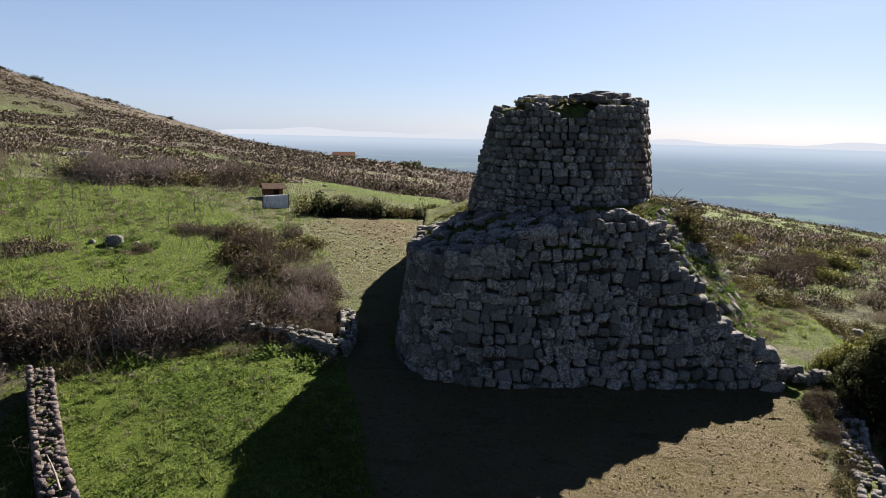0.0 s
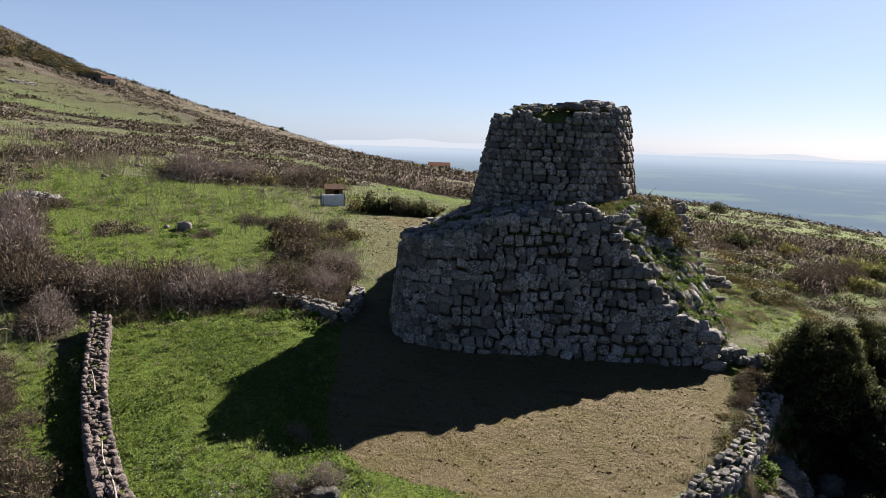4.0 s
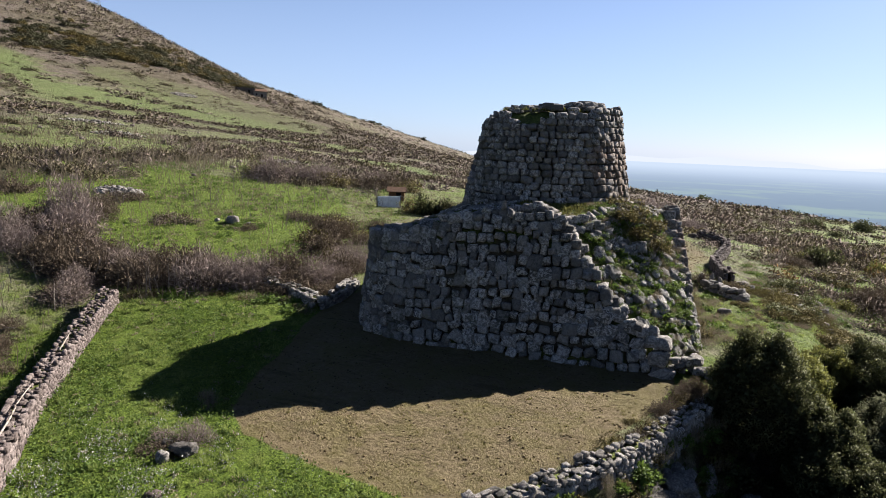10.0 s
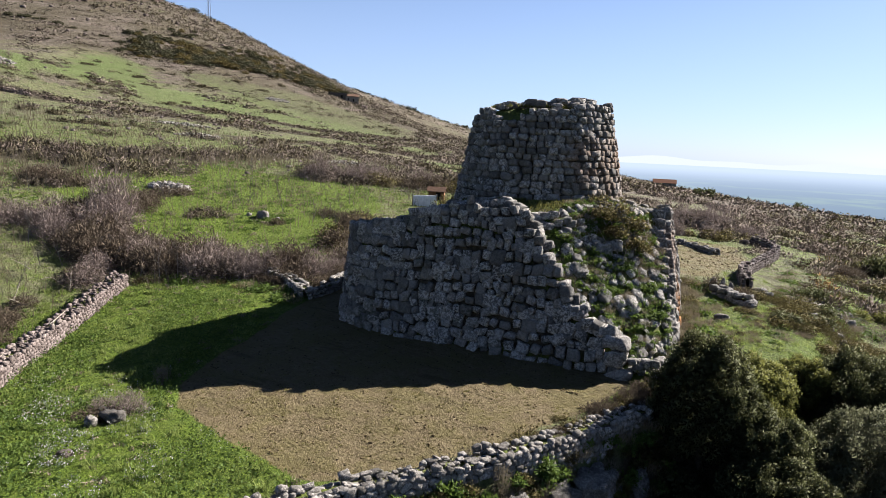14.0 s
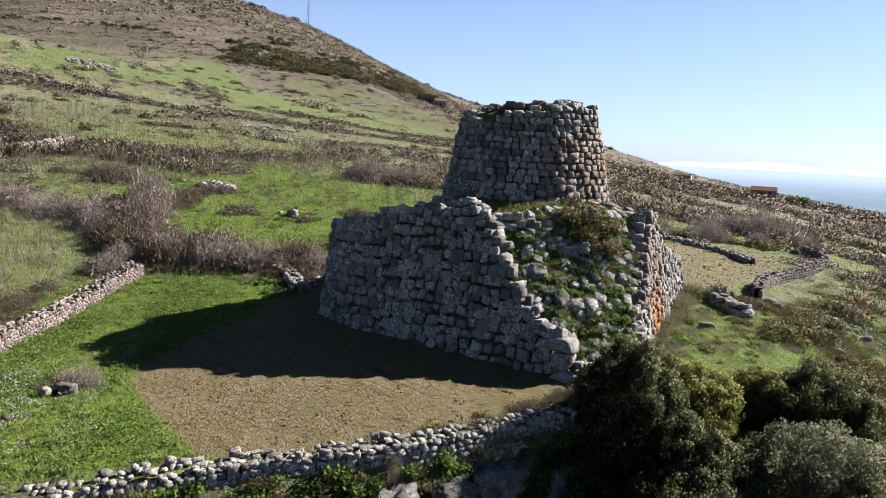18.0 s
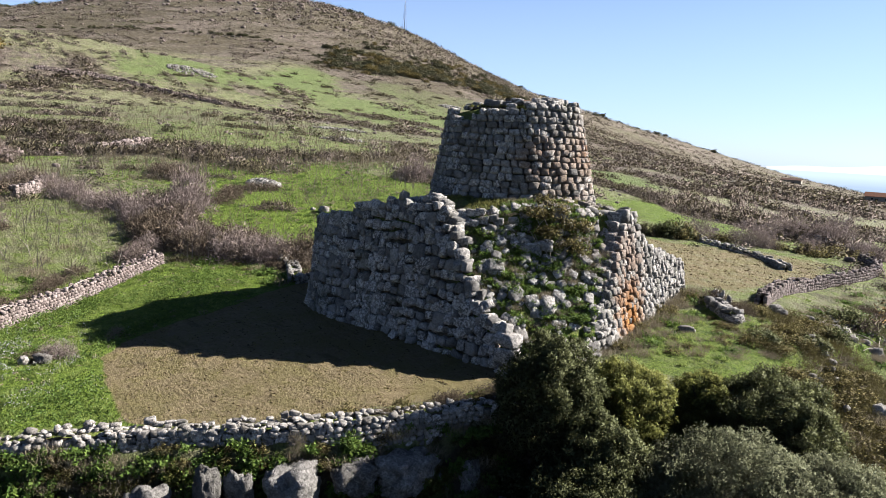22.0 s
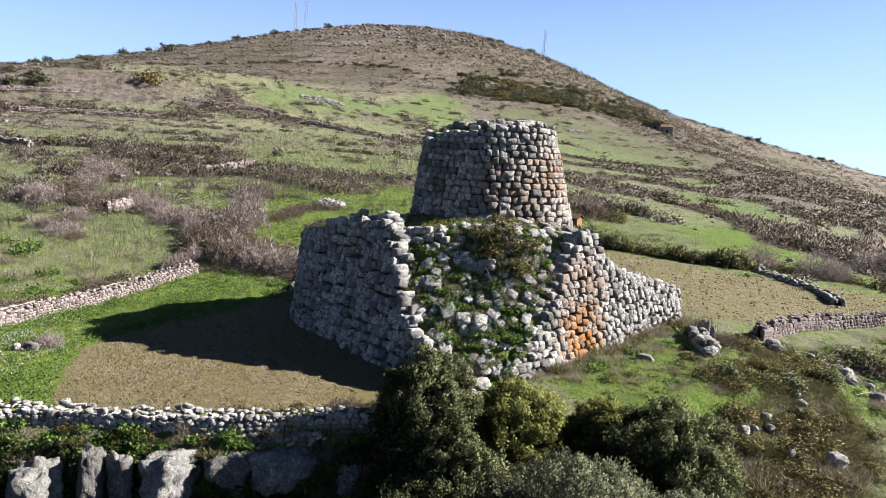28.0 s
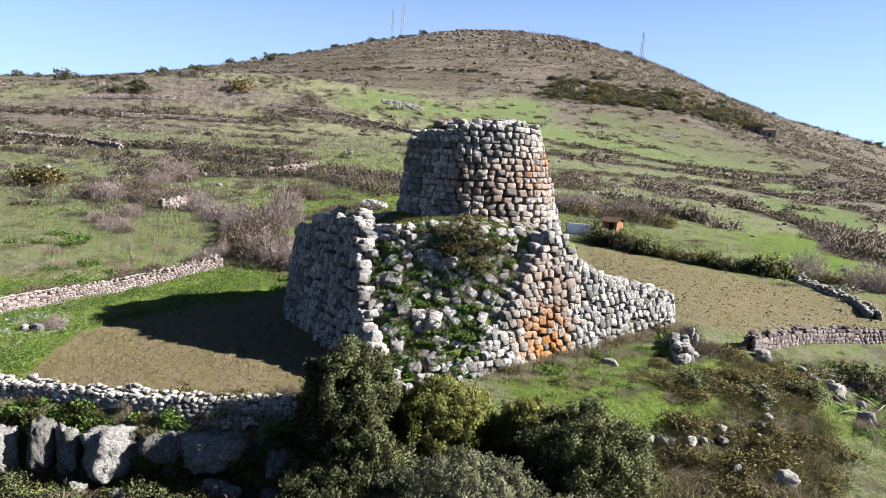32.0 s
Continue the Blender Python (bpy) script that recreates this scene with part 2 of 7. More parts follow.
TERRACE_Y = [-10, 0, 9.9, 14.7, 21.1, 25.5, 28.5, 33, 40, 50, 60]
TERRACE_X = [-3.0, 2.9, 8.25, 10.85, 14.75, 16.35, 17.8, 20.3, 22.0, 23.0, 24.0]
PLAIN = -62.0


def land(x, y):
    """Height of the ground at x, y (numbers or arrays)."""
    x, y = np.asarray(x, float), np.asarray(y, float)
    z = SLOPE[0] + SLOPE[1] * x + SLOPE[2] * y
    for cx, cy, h, rx, ry in HILLS:
        z = z + h * np.exp(-((x - cx) / rx) ** 2 - ((y - cy) / ry) ** 2)
    far = np.hypot(x, y)
    z = z + np.sin(x * 0.045 + 1.3 * np.sin(y * 0.03)) * np.cos(y * 0.05) * 1.1 * step(150, 500, far)
    near = 0.02 + 0.072 * np.maximum(0, y - 19) - 0.03 * x * step(18, 30, y)
    w = 1 - step(1.0, 1.75, np.hypot((x - 3) / 20, (y - 30) / 25))
    z = z * (1 - w) + near * w
    edge = np.interp(y, TERRACE_Y, TERRACE_X)
    deep = np.interp(y, [0, 28, 45, 60, 80], [3.2, 3.2, 1.3, 0.7, 0.0]) * step(-40, -10, y)
    z = z - deep * step(np.interp(y, [26, 34], [-0.15, 0.3]), np.interp(y, [26, 34], [1.5, 3.0]), (x - edge) * 0.85) * (1 - step(60, 120, far))
    z = z + 0.05 * np.sin(x * 1.9 + np.sin(y * 1.3)) * np.cos(y * 1.7 + x * 0.6) + 0.03 * np.sin(x * 4.1 + y * 3.3)
    low = PLAIN - 1.5
    return np.where(z > low + 8, z, low + 8 * np.exp(np.minimum(0, (z - low - 8) / 8)))


def axis(lo, hi, a, b, fine, grow=1.055):
    out = list(np.arange(a, b, fine))
    for sign, end, start in ((1, hi, out[-1]), (-1, lo, out[0])):
        at, d, more = start, fine, []
        while sign * (end - at) > 0:
            d *= grow
            at += sign * d
            more.append(at)
        out = out + more if sign > 0 else more[::-1] + out
    return np.array(out)


def inside(x, y, ring):
    """Whether points lie in a ring, as an array."""
    hit = np.zeros(np.shape(x), bool)
    for (ax, ay), (bx, by) in zip(ring, ring[1:] + ring[:1]):
        hit ^= ((ay > y) != (by > y)) & (x < (bx - ax) * (y - ay) / (by - ay + 1e-12) + ax)
    return hit


def ring_distance(x, y, ring, closed=True):
    best = np.full(np.shape(x), 1e9)
    for (ax, ay), (bx, by) in list(zip(ring, ring[1:])) + ([(ring[-1], ring[0])] if closed else []):
        dx, dy = bx - ax, by - ay
        u = np.clip(((x - ax) * dx + (y - ay) * dy) / (dx * dx + dy * dy + 1e-12), 0, 1)
        best = np.minimum(best, np.hypot(x - ax - u * dx, y - ay - u * dy))
    return best


def soft_in(x, y, ring, width):
    d = ring_distance(x, y, ring)
    return step(-width, width, np.where(inside(x, y, ring), d, -d))


# Beaten yard in front of the tower with its path round the west side, and the bare field to the north
YARD = [(-1.4, 19.2), (0.7, 17.4), (5, 16.4), (9.8, 15.6), (12, 18.6), (14, 22), (15, 26), (16, 31), (16, 34), (-3, 34), (-3, 40), (-2, 46),
        (-4, 56), (-7, 62), (-13, 66), (-14, 60), (-9, 50), (-6.5, 42), (-5, 35), (-4.6, 30), (-3, 23)]
FIELD = [(-14, 66), (-6, 69), (2, 74), (8, 80), (14, 84), (17, 76), (17, 66), (16.5, 57), (14, 54), (10, 51), (2, 50), (-5, 53), (-9, 58)]
MEADOW = [(-9, 40), (-13, 48), (-20, 62), (-32, 74), (-50, 68), (-62, 56), (-48, 40), (-28, 34), (-16, 35)]
HEATHER = [(20.0, 52), (21.5, 50.2), (23, 49.3), (24.3, 46.8), (24.2, 42), (28, 38), (31, 43), (28.5, 50), (25.5, 53), (23, 53), (22, 54), (20.3, 55.5)]
# Long fields on the hill side
FIELDS = [[(-192, 75), (-207, 92), (-330, 228), (-300, 245), (-258, 215), (-199, 155), (-188, 100)], [(-298, 240), (-262, 325), (-170, 306), (-112, 222), (-180, 216)],
          [(-85.8, 162), (-82, 194), (-56, 181), (-40, 150), (-49, 127)], [(-26, 96), (-30, 119), (-8, 114), (-10, 94)], [(-86, 29), (-82, 40), (-63.6, 36), (-68, 27)],
          [(24, 55), (40, 60), (50, 90), (30, 95), (22, 75)], [(26, 112), (60, 104), (84, 140), (50, 160)], [(60, 190), (120, 170), (170, 240), (90, 270)], [(110, 120), (150, 130), (170, 170), (130, 165)]]
# Poorer grass between the thickets
PASTURE = [[(-90, 0), (-60, 10), (-48, 22), (-30, 22), (-22, 14), (-40, -20), (-90, -30)], [(-85, 50), (-62, 45), (-55, 65), (-60, 100), (-85, 110)], [(-170, -10), (-125, 0), (-100, 50), (-125, 110), (-160, 80)]]
# Hedgerows and scrub banks along the old terraces
HEDGES = [[(-181, -60), (-181, 4), (-182, 27), (-176, 52), (-192, 75)], [(-119, -40), (-121, 14), (-111, 37), (-97, 53)],
          [(-186, 70), (-181, 82), (-178, 102), (-170, 115), (-158, 127), (-151, 143), (-142, 159), (-131, 176), (-122, 196), (-118, 266)],
          [(-102, 30), (-85, 45), (-79, 49), (-71, 55), (-64, 61), (-61, 68), (-60, 79), (-66, 97), (-95, 120)], [(-104, 119), (-105, 145), (-107, 172), (-89, 186), (-99, 240)],
          [(-40, 74), (-36, 90)], [(-53, 138), (-36, 130), (-21, 116), (-10, 105), (6, 104)],
          [(-322, 243), (-370, 338), (-324, 361), (-322, 418)], [(-180, 165), (-172, 180), (-144, 194), (-130, 250)],
          [(24, 98), (55, 94), (92, 112), (135, 132)], [(20, 150), (60, 168), (110, 175)], [(70, 120), (110, 165), (140, 200)], [(-78, 20), (-74, 33), (-71, 48), (-52, 56)], [(-260, 40), (-255, 110), (-270, 160)]]
# Open grazed strips between the hedgerows
OPEN = [[(-88, 47), (-155, 72), (-174, 100), (-164, 116), (-148, 134), (-137, 155), (-126, 174), (-116, 190), (-70, 100), (-64, 84), (-67, 64)],
        [(-24, 92), (-20, 108), (-10, 101), (2, 99), (6, 88), (-3, 81)]]


def cover(x, y):
    """Green grass, bare earth and scrub at x, y, each 0 to 1."""
    wob = 1.2 * np.sin(x * 0.31 + 1.7 * np.sin(y * 0.23)) + 0.8 * np.sin(y * 0.47 + x * 0.2)
    wave = 0.5 + 0.25 * np.sin(x * 0.021 + 2.0 * np.sin(y * 0.013 + 1)) + 0.25 * np.sin(y * 0.027 - x * 0.017)
    far = np.hypot(x - 3, y - 30)
    green = 0.22 + 0.25 * wave + 0.08 * step(60, 90, y) * (1 - step(35, 55, land(x, y))) + 0.07 * step(60, 120, far) * (1 - step(25, 60, land(x, y)))
    green = np.maximum(green, soft_in(x + wob, y - wob, MEADOW, 2.5))
    for f in FIELDS:
        green = np.maximum(green, 0.66 * soft_in(x + 2 * wob, y - 2 * wob, f, 6))
    for f in PASTURE:
        green = np.maximum(green, 0.47 * soft_in(x + 3 * wob, y - 3 * wob, f, 9))
    green = np.maximum(green, 0.5 * soft_in(x + 2 * wob, y - 2 * wob, OPEN[0], 6))
    green = np.maximum(green, 0.66 * soft_in(x + wob, y - wob, OPEN[1], 3))
    yard_green = step(0, 3, np.interp(y, TERRACE_Y, TERRACE_X) - x) * (1 - step(34, 38, y)) * step(-19, -15, x)
    green = np.maximum(green, yard_green)
    dirt = np.maximum(soft_in(x + 0.2 * wob, y, YARD, 0.5) * (1 - 0.52 * step(34, 38, y)), 0.55 * soft_in(x + 0.4 * wob, y, FIELD, 1.2))
    bank = np.zeros(np.shape(x))
    for h in HEDGES:
        bank = np.maximum(bank, 1 - step(2.0, 6.0 + far * 0.01, ring_distance(x + wob, y + wob, h, False)))
    scrub = np.maximum(bank, step(0.55, 0.85, wave) * 0.5 * step(45, 90, far) * (1 - green * 0.9))
    hill = step(28, 70, land(x, y))
    scrub = np.maximum(scrub, (0.45 + 0.27 * step(200, 260, y) * (1 - step(0, 40, x))) * step(120, 220, y) * (1 - 1.2 * np.maximum(0, green - 0.45)))
    scrub = np.maximum(scrub, 0.8 * step(300, 360, y) * (1 - 2.6 * np.maximum(0, green - 0.45)))
    scrub = np.maximum(scrub, 0.85 * hill)
    scrub = np.maximum(scrub, 0.45 * step(8, 25, x) * step(75, 100, y) * (1 - 1.6 * np.maximum(0, green - 0.5)) * (1 - 0.4 * (0.5 + 0.5 * np.sin(0.16 * y - 0.11 * x))))
    east = step(0.2, 1.2, x - np.interp(y, TERRACE_Y, TERRACE_X)) * (1 - step(140, 260, far))
    grassy = 1 - step(4.2, 5.5, np.hypot((x - 20.0) / 0.95, (y - 44.3) / 1.5))
    green = np.maximum(green, 0.62 * grassy)
    strips = 0.5 + 0.5 * np.sin(0.16 * y - 0.11 * x + 1.3 * np.sin(x * 0.07 + 1) + 0.8 * np.sin(y * 0.11))
    green = np.maximum(green, (0.5 + 0.2 * strips) * east)
    outer = step(20, 40, x) * step(60, 90, far) * (1 - step(600, 900, far))
    green = np.maximum(green, (0.5 + 0.25 * strips) * outer)
    heathy = soft_in(x, y, HEATHER, 1.2)
    scrub = np.maximum(scrub, (0.5 - 0.35 * strips * step(46, 54, y) + 0.5 * (1 - step(30, 34, y))) * east) * (1 - grassy)
    scrub = np.maximum(scrub, 0.75 * heathy)
    return green, dirt, np.clip(scrub * (1 - dirt), 0, 1)


gx, gy = axis(-1500, 1600, -26, 30, 0.52), axis(-500, 1700, 2, 60, 0.52)
GX, GY = np.meshgrid(gx, gy)
verts = np.stack([GX.ravel(), GY.ravel(), land(GX.ravel(), GY.ravel())], 1)
idx = np.arange(GX.size).reshape(GX.shape)
quads = np.stack([idx[:-1, :-1].ravel(), idx[:-1, 1:].ravel(), idx[1:, 1:].ravel(), idx[1:, :-1].ravel()], 1)
me = mesh_of("ground", verts, quads, GROUND, True)
layer = me.color_attributes.new("cover", "FLOAT_COLOR", "POINT")
tone = np.ones((len(verts), 4), np.float32)
tone[:, 0], tone[:, 1], tone[:, 2] = cover(verts[:, 0], verts[:, 1])
tone[:, 3] = step(70, 200, np.hypot(verts[:, 0] - 3, verts[:, 1] - 30)) * (1 - 0.7 * step(12, 40, verts[:, 0]))
layer.data.foreach_set("color", tone.ravel())
tagged(new("ground", me), "grassy hillside ground with beaten brown earth patches", "ground", kind="structure")


# The plain far below, fading into blue haze painted as glow, with pale mountains at its end
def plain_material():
    n = Nodes("plain_painted_haze", 1.0)
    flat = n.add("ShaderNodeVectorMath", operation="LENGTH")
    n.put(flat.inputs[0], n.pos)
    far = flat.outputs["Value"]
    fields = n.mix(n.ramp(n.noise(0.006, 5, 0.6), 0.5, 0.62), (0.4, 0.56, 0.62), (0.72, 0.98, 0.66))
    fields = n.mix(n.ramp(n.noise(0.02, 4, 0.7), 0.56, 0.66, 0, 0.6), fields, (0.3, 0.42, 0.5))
    # Distance haze is painted in: the surface glows paler the further out it lies
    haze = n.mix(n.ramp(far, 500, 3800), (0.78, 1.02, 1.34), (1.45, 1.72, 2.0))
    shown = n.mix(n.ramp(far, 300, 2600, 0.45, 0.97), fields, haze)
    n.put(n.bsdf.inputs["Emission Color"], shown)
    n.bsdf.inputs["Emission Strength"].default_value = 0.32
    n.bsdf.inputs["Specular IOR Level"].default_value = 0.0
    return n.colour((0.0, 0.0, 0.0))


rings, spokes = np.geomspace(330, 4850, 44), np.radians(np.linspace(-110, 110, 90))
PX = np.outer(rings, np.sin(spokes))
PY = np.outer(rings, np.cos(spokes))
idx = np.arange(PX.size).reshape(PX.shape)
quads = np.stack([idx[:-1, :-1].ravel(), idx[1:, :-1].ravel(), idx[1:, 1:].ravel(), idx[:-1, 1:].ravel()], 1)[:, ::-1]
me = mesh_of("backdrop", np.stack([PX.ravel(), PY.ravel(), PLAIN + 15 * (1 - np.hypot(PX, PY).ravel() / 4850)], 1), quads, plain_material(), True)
tagged(new("backdrop", me), "wide farmed plain far below, glowing with painted blue haze", "plain", kind="structure")


# Pale mountains beyond the plain, their haze painted as an even glow
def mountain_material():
    n = Nodes("mountains_painted_haze", 1.0)
    # Near-sky glow stands in for the haze in front of the ridge
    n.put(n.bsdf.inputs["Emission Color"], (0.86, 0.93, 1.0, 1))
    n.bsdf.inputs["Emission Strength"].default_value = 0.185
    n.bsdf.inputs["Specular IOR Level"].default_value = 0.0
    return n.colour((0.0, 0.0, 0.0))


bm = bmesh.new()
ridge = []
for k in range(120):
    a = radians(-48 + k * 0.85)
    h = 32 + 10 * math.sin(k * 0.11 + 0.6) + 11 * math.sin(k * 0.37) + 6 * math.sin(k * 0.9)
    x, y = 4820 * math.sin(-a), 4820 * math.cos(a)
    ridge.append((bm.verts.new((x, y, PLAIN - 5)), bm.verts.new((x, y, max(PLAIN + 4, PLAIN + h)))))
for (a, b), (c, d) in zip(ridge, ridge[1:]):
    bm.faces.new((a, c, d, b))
tagged(new("backdrop_mountains", bm_mesh("backdrop_mountains", bm, mountain_material(), True)), "faint mountains in painted, glowing blue haze at the far end of the plain", "mountains", kind="structure")


# ---------------------------------------------------------------- stones
def stone_mesh(name, seed, material, squareness=2.9, rough=0.17, cuts=2):
    """One irregular rounded block about one unit each way."""
    rnd = random.Random(seed)
    bm = bmesh.new()
    bmesh.ops.create_cube(bm, size=1.0)
    bmesh.ops.subdivide_edges(bm, edges=bm.edges[:], cuts=cuts, use_grid_fill=True)
    off = Vector((rnd.random() * 50, rnd.random() * 50, rnd.random() * 50))
    skew = [rnd.uniform(-0.14, 0.14) for _ in range(4)]
    for v in bm.verts:
        p = Vector([c * 2 if abs(c) > 0.4 else c * 3.9 for c in v.co])
        k = sum(abs(c) ** squareness for c in p) ** (1 / squareness)
        p = p / k * (1 + rough * (noise.noise(p * 1.2 + off) * 2 + 0.7 * noise.noise(p * 2.9 + off)))
        p.x += skew[0] * p.z + skew[1] * p.y
        p.z += skew[2] * p.x + skew[3] * p.x * p.x
        v.co = p * 0.53
    return bm_mesh(name, bm, material, True)


def arrays(me):
    co = np.empty(len(me.vertices) * 3, np.float32)
    me.vertices.foreach_get("co", co)
    fi = np.array([p.vertices[:] for p in me.polygons], np.int32)
    return co.reshape(-1, 3), fi


COURSED = [stone_mesh("stone", 60 + s, GREY, 3.3, 0.12) for s in range(14)]
GREY_STONES = [stone_mesh("stone", s, GREY, 2.5, 0.2) for s in range(18)]
WALL_STONES = [stone_mesh("stone", 100 + s, WALLSTONE, 3.6, 0.18) for s in range(10)]
PALE_STONES = [stone_mesh("stone", 200 + s, PALE, 2.7, 0.2) for s in range(12)]
ROUGH_STONES = {m: [stone_mesh("stone", 900 + s, m, 2.6, 0.19, 2 if m is GREY else 1) for s in range(10)] for m in (GREY, WALLSTONE, PALE)}
LATE = []


def lay_stones(parent, kinds, mats, most=300, near=(12, 20, 6), name="stone", label=""):
    """Stones at the poses given: the nearest ones as parts, what is past them as one joined mesh. Done last in the file."""
    LATE.append((parent, kinds, mats, most, near, name, label))


def block(at, along, out, size, tilt=0.0):
    """Pose of a stone: its middle, the ways along the wall and out of it, its width, depth and height."""
    along = Vector(along).normalized()
    out = Vector(out).normalized()
    up = along.cross(out) * -1 if along.cross(out).z < 0 else along.cross(out)
    r = Matrix((along * size[0], out * size[1], up * size[2])).transposed().to_4x4()
    return Matrix.Translation(at) @ Matrix.Rotation(tilt, 4, out) @ r


# ---------------------------------------------------------------- the stone tower and its bastion
nuraghe = tagged(new("stone_tower_ruin"), "ruined round tower of dry-laid basalt blocks on a collapsed bastion", "ruin")
rng = random.Random(7)
TOWER_FOOT, TOWER_HEAD = (6.34, 41.91, 5.34, 8.3), (6.72, 41.2, 4.1, 14.1)
BASTION = [(-2.7, 37), (-2.65, 34.2), (-2.25, 32.2), (-1.1, 30.6), (1.2, 29.85), (5, 30.3), (10, 31.1), (15.6, 31.6), (16.2, 33), (17.0, 35), (17.3, 37.1),
           (16.3, 42), (15.0, 48), (13.9, 53.4), (12.2, 53.9), (11.0, 49.5), (8, 48.6), (4, 48.4), (1.0, 51), (-0.5, 55.5), (-2.6, 56), (-3.0, 50), (-2.8, 42)]
FRONT_X = [-2.6, -1.9, -0.7, 1.3, 3.5, 6.0, 7.9, 9.2, 10.0, 10.9, 12.0, 13.0, 13.9, 15.0, 16]
FRONT_Z = [6.3, 6.35, 6.4, 6.95, 7.75, 8.35, 8.75, 8.2, 7.5, 6.25, 4.85, 3.7, 2.95, 2.6, 2.3]
SPUR_Y = [40.0, 43.3, 44.2, 45.2, 47.0, 48.6, 50.2, 52.5, 53.6]
SPUR_Z = [8.3, 8.1, 6.9, 6.1, 5.4, 5.0, 4.7, 4.0, 3.7]


def quoin(z):
    """The leaning corner where the fallen slope meets the east face."""
    return 17.35 - 0.35 * z, 36.4 + 0.7 * z


def bastion_top(x, y):
    """The upper surface of the bastion: platform, west rubble, the fallen east side and the spur to the north."""
    x, y = np.asarray(x, float), np.asarray(y, float)
    r = np.hypot(x - 6.4, y - 41.6)
    z = 8.55 - 0.32 * np.maximum(0, r - 5.6)
    west = 6.05 + np.minimum(2.6, 0.38 * np.maximum(0, x + 1.6) + 0.03 * np.maximum(0, y - 31))
    z = np.minimum(z, west)
    front = np.interp(x, FRONT_X, FRONT_Z) + 0.55 * np.maximum(0, y - 32.6) * step(7, 10, x)
    z = np.minimum(z, np.where(y < 37, front, 20))
    down = 0.704 * x - 0.711 * y - np.interp(0.711 * x + 0.704 * y, [30.5, 33.3, 37.5, 39.5, 42], [-16.7, -16.65, -18.2, -19.0, -20.0])
    fall = np.minimum(7.0 - 1.35 * down, 8.5)
    behind = (x - 17.35) * 0.7 + (y - 36.4) * 0.35 > 0
    z = np.where(behind, np.where(x > 11, np.minimum(20.0, np.interp(y, SPUR_Y, SPUR_Z)), z), np.minimum(z, fall))
    return np.where(y > 42.5, np.minimum(z, np.interp(y, SPUR_Y, SPUR_Z) + 0.4 * np.maximum(0, 12 - x)), z)


def bastion_height(x, y, inset=0.22):
    d = ring_distance(x, y, BASTION)
    d = np.where(inside(x, y, BASTION), d, -d) - inset
    g = land(x, y)
    return np.where(d > 0, np.minimum(bastion_top(x, y) - 0.12, g + d * np.where(x < 1, 8.0, 4.6)), g - 0.6)


bx, by = np.arange(-3.4, 18.2, 0.24), np.arange(29.2, 57.0, 0.24)
BX, BY = np.meshgrid(bx, by)
BZ = bastion_height(BX, BY) + 0.1 * np.sin(BX * 5.1 + np.sin(BY * 3)) * np.cos(BY * 4.7)
idx = np.arange(BX.size).reshape(BX.shape)
quads = np.stack([idx[:-1, :-1].ravel(), idx[:-1, 1:].ravel(), idx[1:, 1:].ravel(), idx[1:, :-1].ravel()], 1)
part("core", mesh_of("core", np.stack([BX.ravel(), BY.ravel(), BZ.ravel()], 1), quads, EARTH, True), nuraghe, "earth and rubble fill, grassed over on top")


def tower_ring(a, z):
    """A point on the tower's face and the outward way, for an angle and a height."""
    u = (z - TOWER_FOOT[3]) / (TOWER_HEAD[3] - TOWER_FOOT[3])
    cx, cy, r = (TOWER_FOOT[i] * (1 - u) + TOWER_HEAD[i] * u for i in range(3))
    r += 0.10 * math.sin(3 * a + 1) + 0.06 * math.sin(7 * a) + 0.3 * u * math.exp(-(((a % 6.2832) - 3.05) / 0.4) ** 2)
    return Vector((cx + r * math.cos(a), cy + r * math.sin(a), z)), Vector((math.cos(a), math.sin(a), 0.2))


def tower_rim(a):
    """Height of the broken rim by angle."""
    return 14.15 + 0.22 * math.cos(a - 0.8) + 0.12 * math.sin(2 * a + 1.0) + 0.06 * math.sin(9 * a) - 0.75 * math.exp(-((a - math.radians(262)) / 0.25) ** 2) - 0.85 * math.exp(-((a - math.radians(196)) / 0.42) ** 2)


bm = bmesh.new()
rows = []
for k in range(13):
    row = []
    for j in range(72):
        a = 2 * math.pi * j / 72
        z = 7.6 + (tower_rim(a) - 0.3 - 7.6) * k / 12
        p, o = tower_ring(a, z)
        row.append(bm.verts.new(p - 0.28 * o))
    rows.append(row)
for k, (z, f) in enumerate(((13.75, 0.72), (14.05, 0.4))):
    rows.append([bm.verts.new((6.75 + 3.7 * f * math.cos(2 * math.pi * j / 72), 41.2 + 3.7 * f * math.sin(2 * math.pi * j / 72), z + 0.12 * math.sin(j * 1.3 + k))) for j in range(72)])
for a, b in zip(rows, rows[1:]):
    for j in range(72):
        bm.faces.new((a[j], a[(j + 1) % 72], b[(j + 1) % 72], b[j]))
bm.faces.new(rows[-1])
tower = part("tower", bm_mesh("tower", bm, EARTH, True), nuraghe, "round drum of coursed blocks with a broken rim")

# Tower courses
laid = []
z, k = 7.75, 0
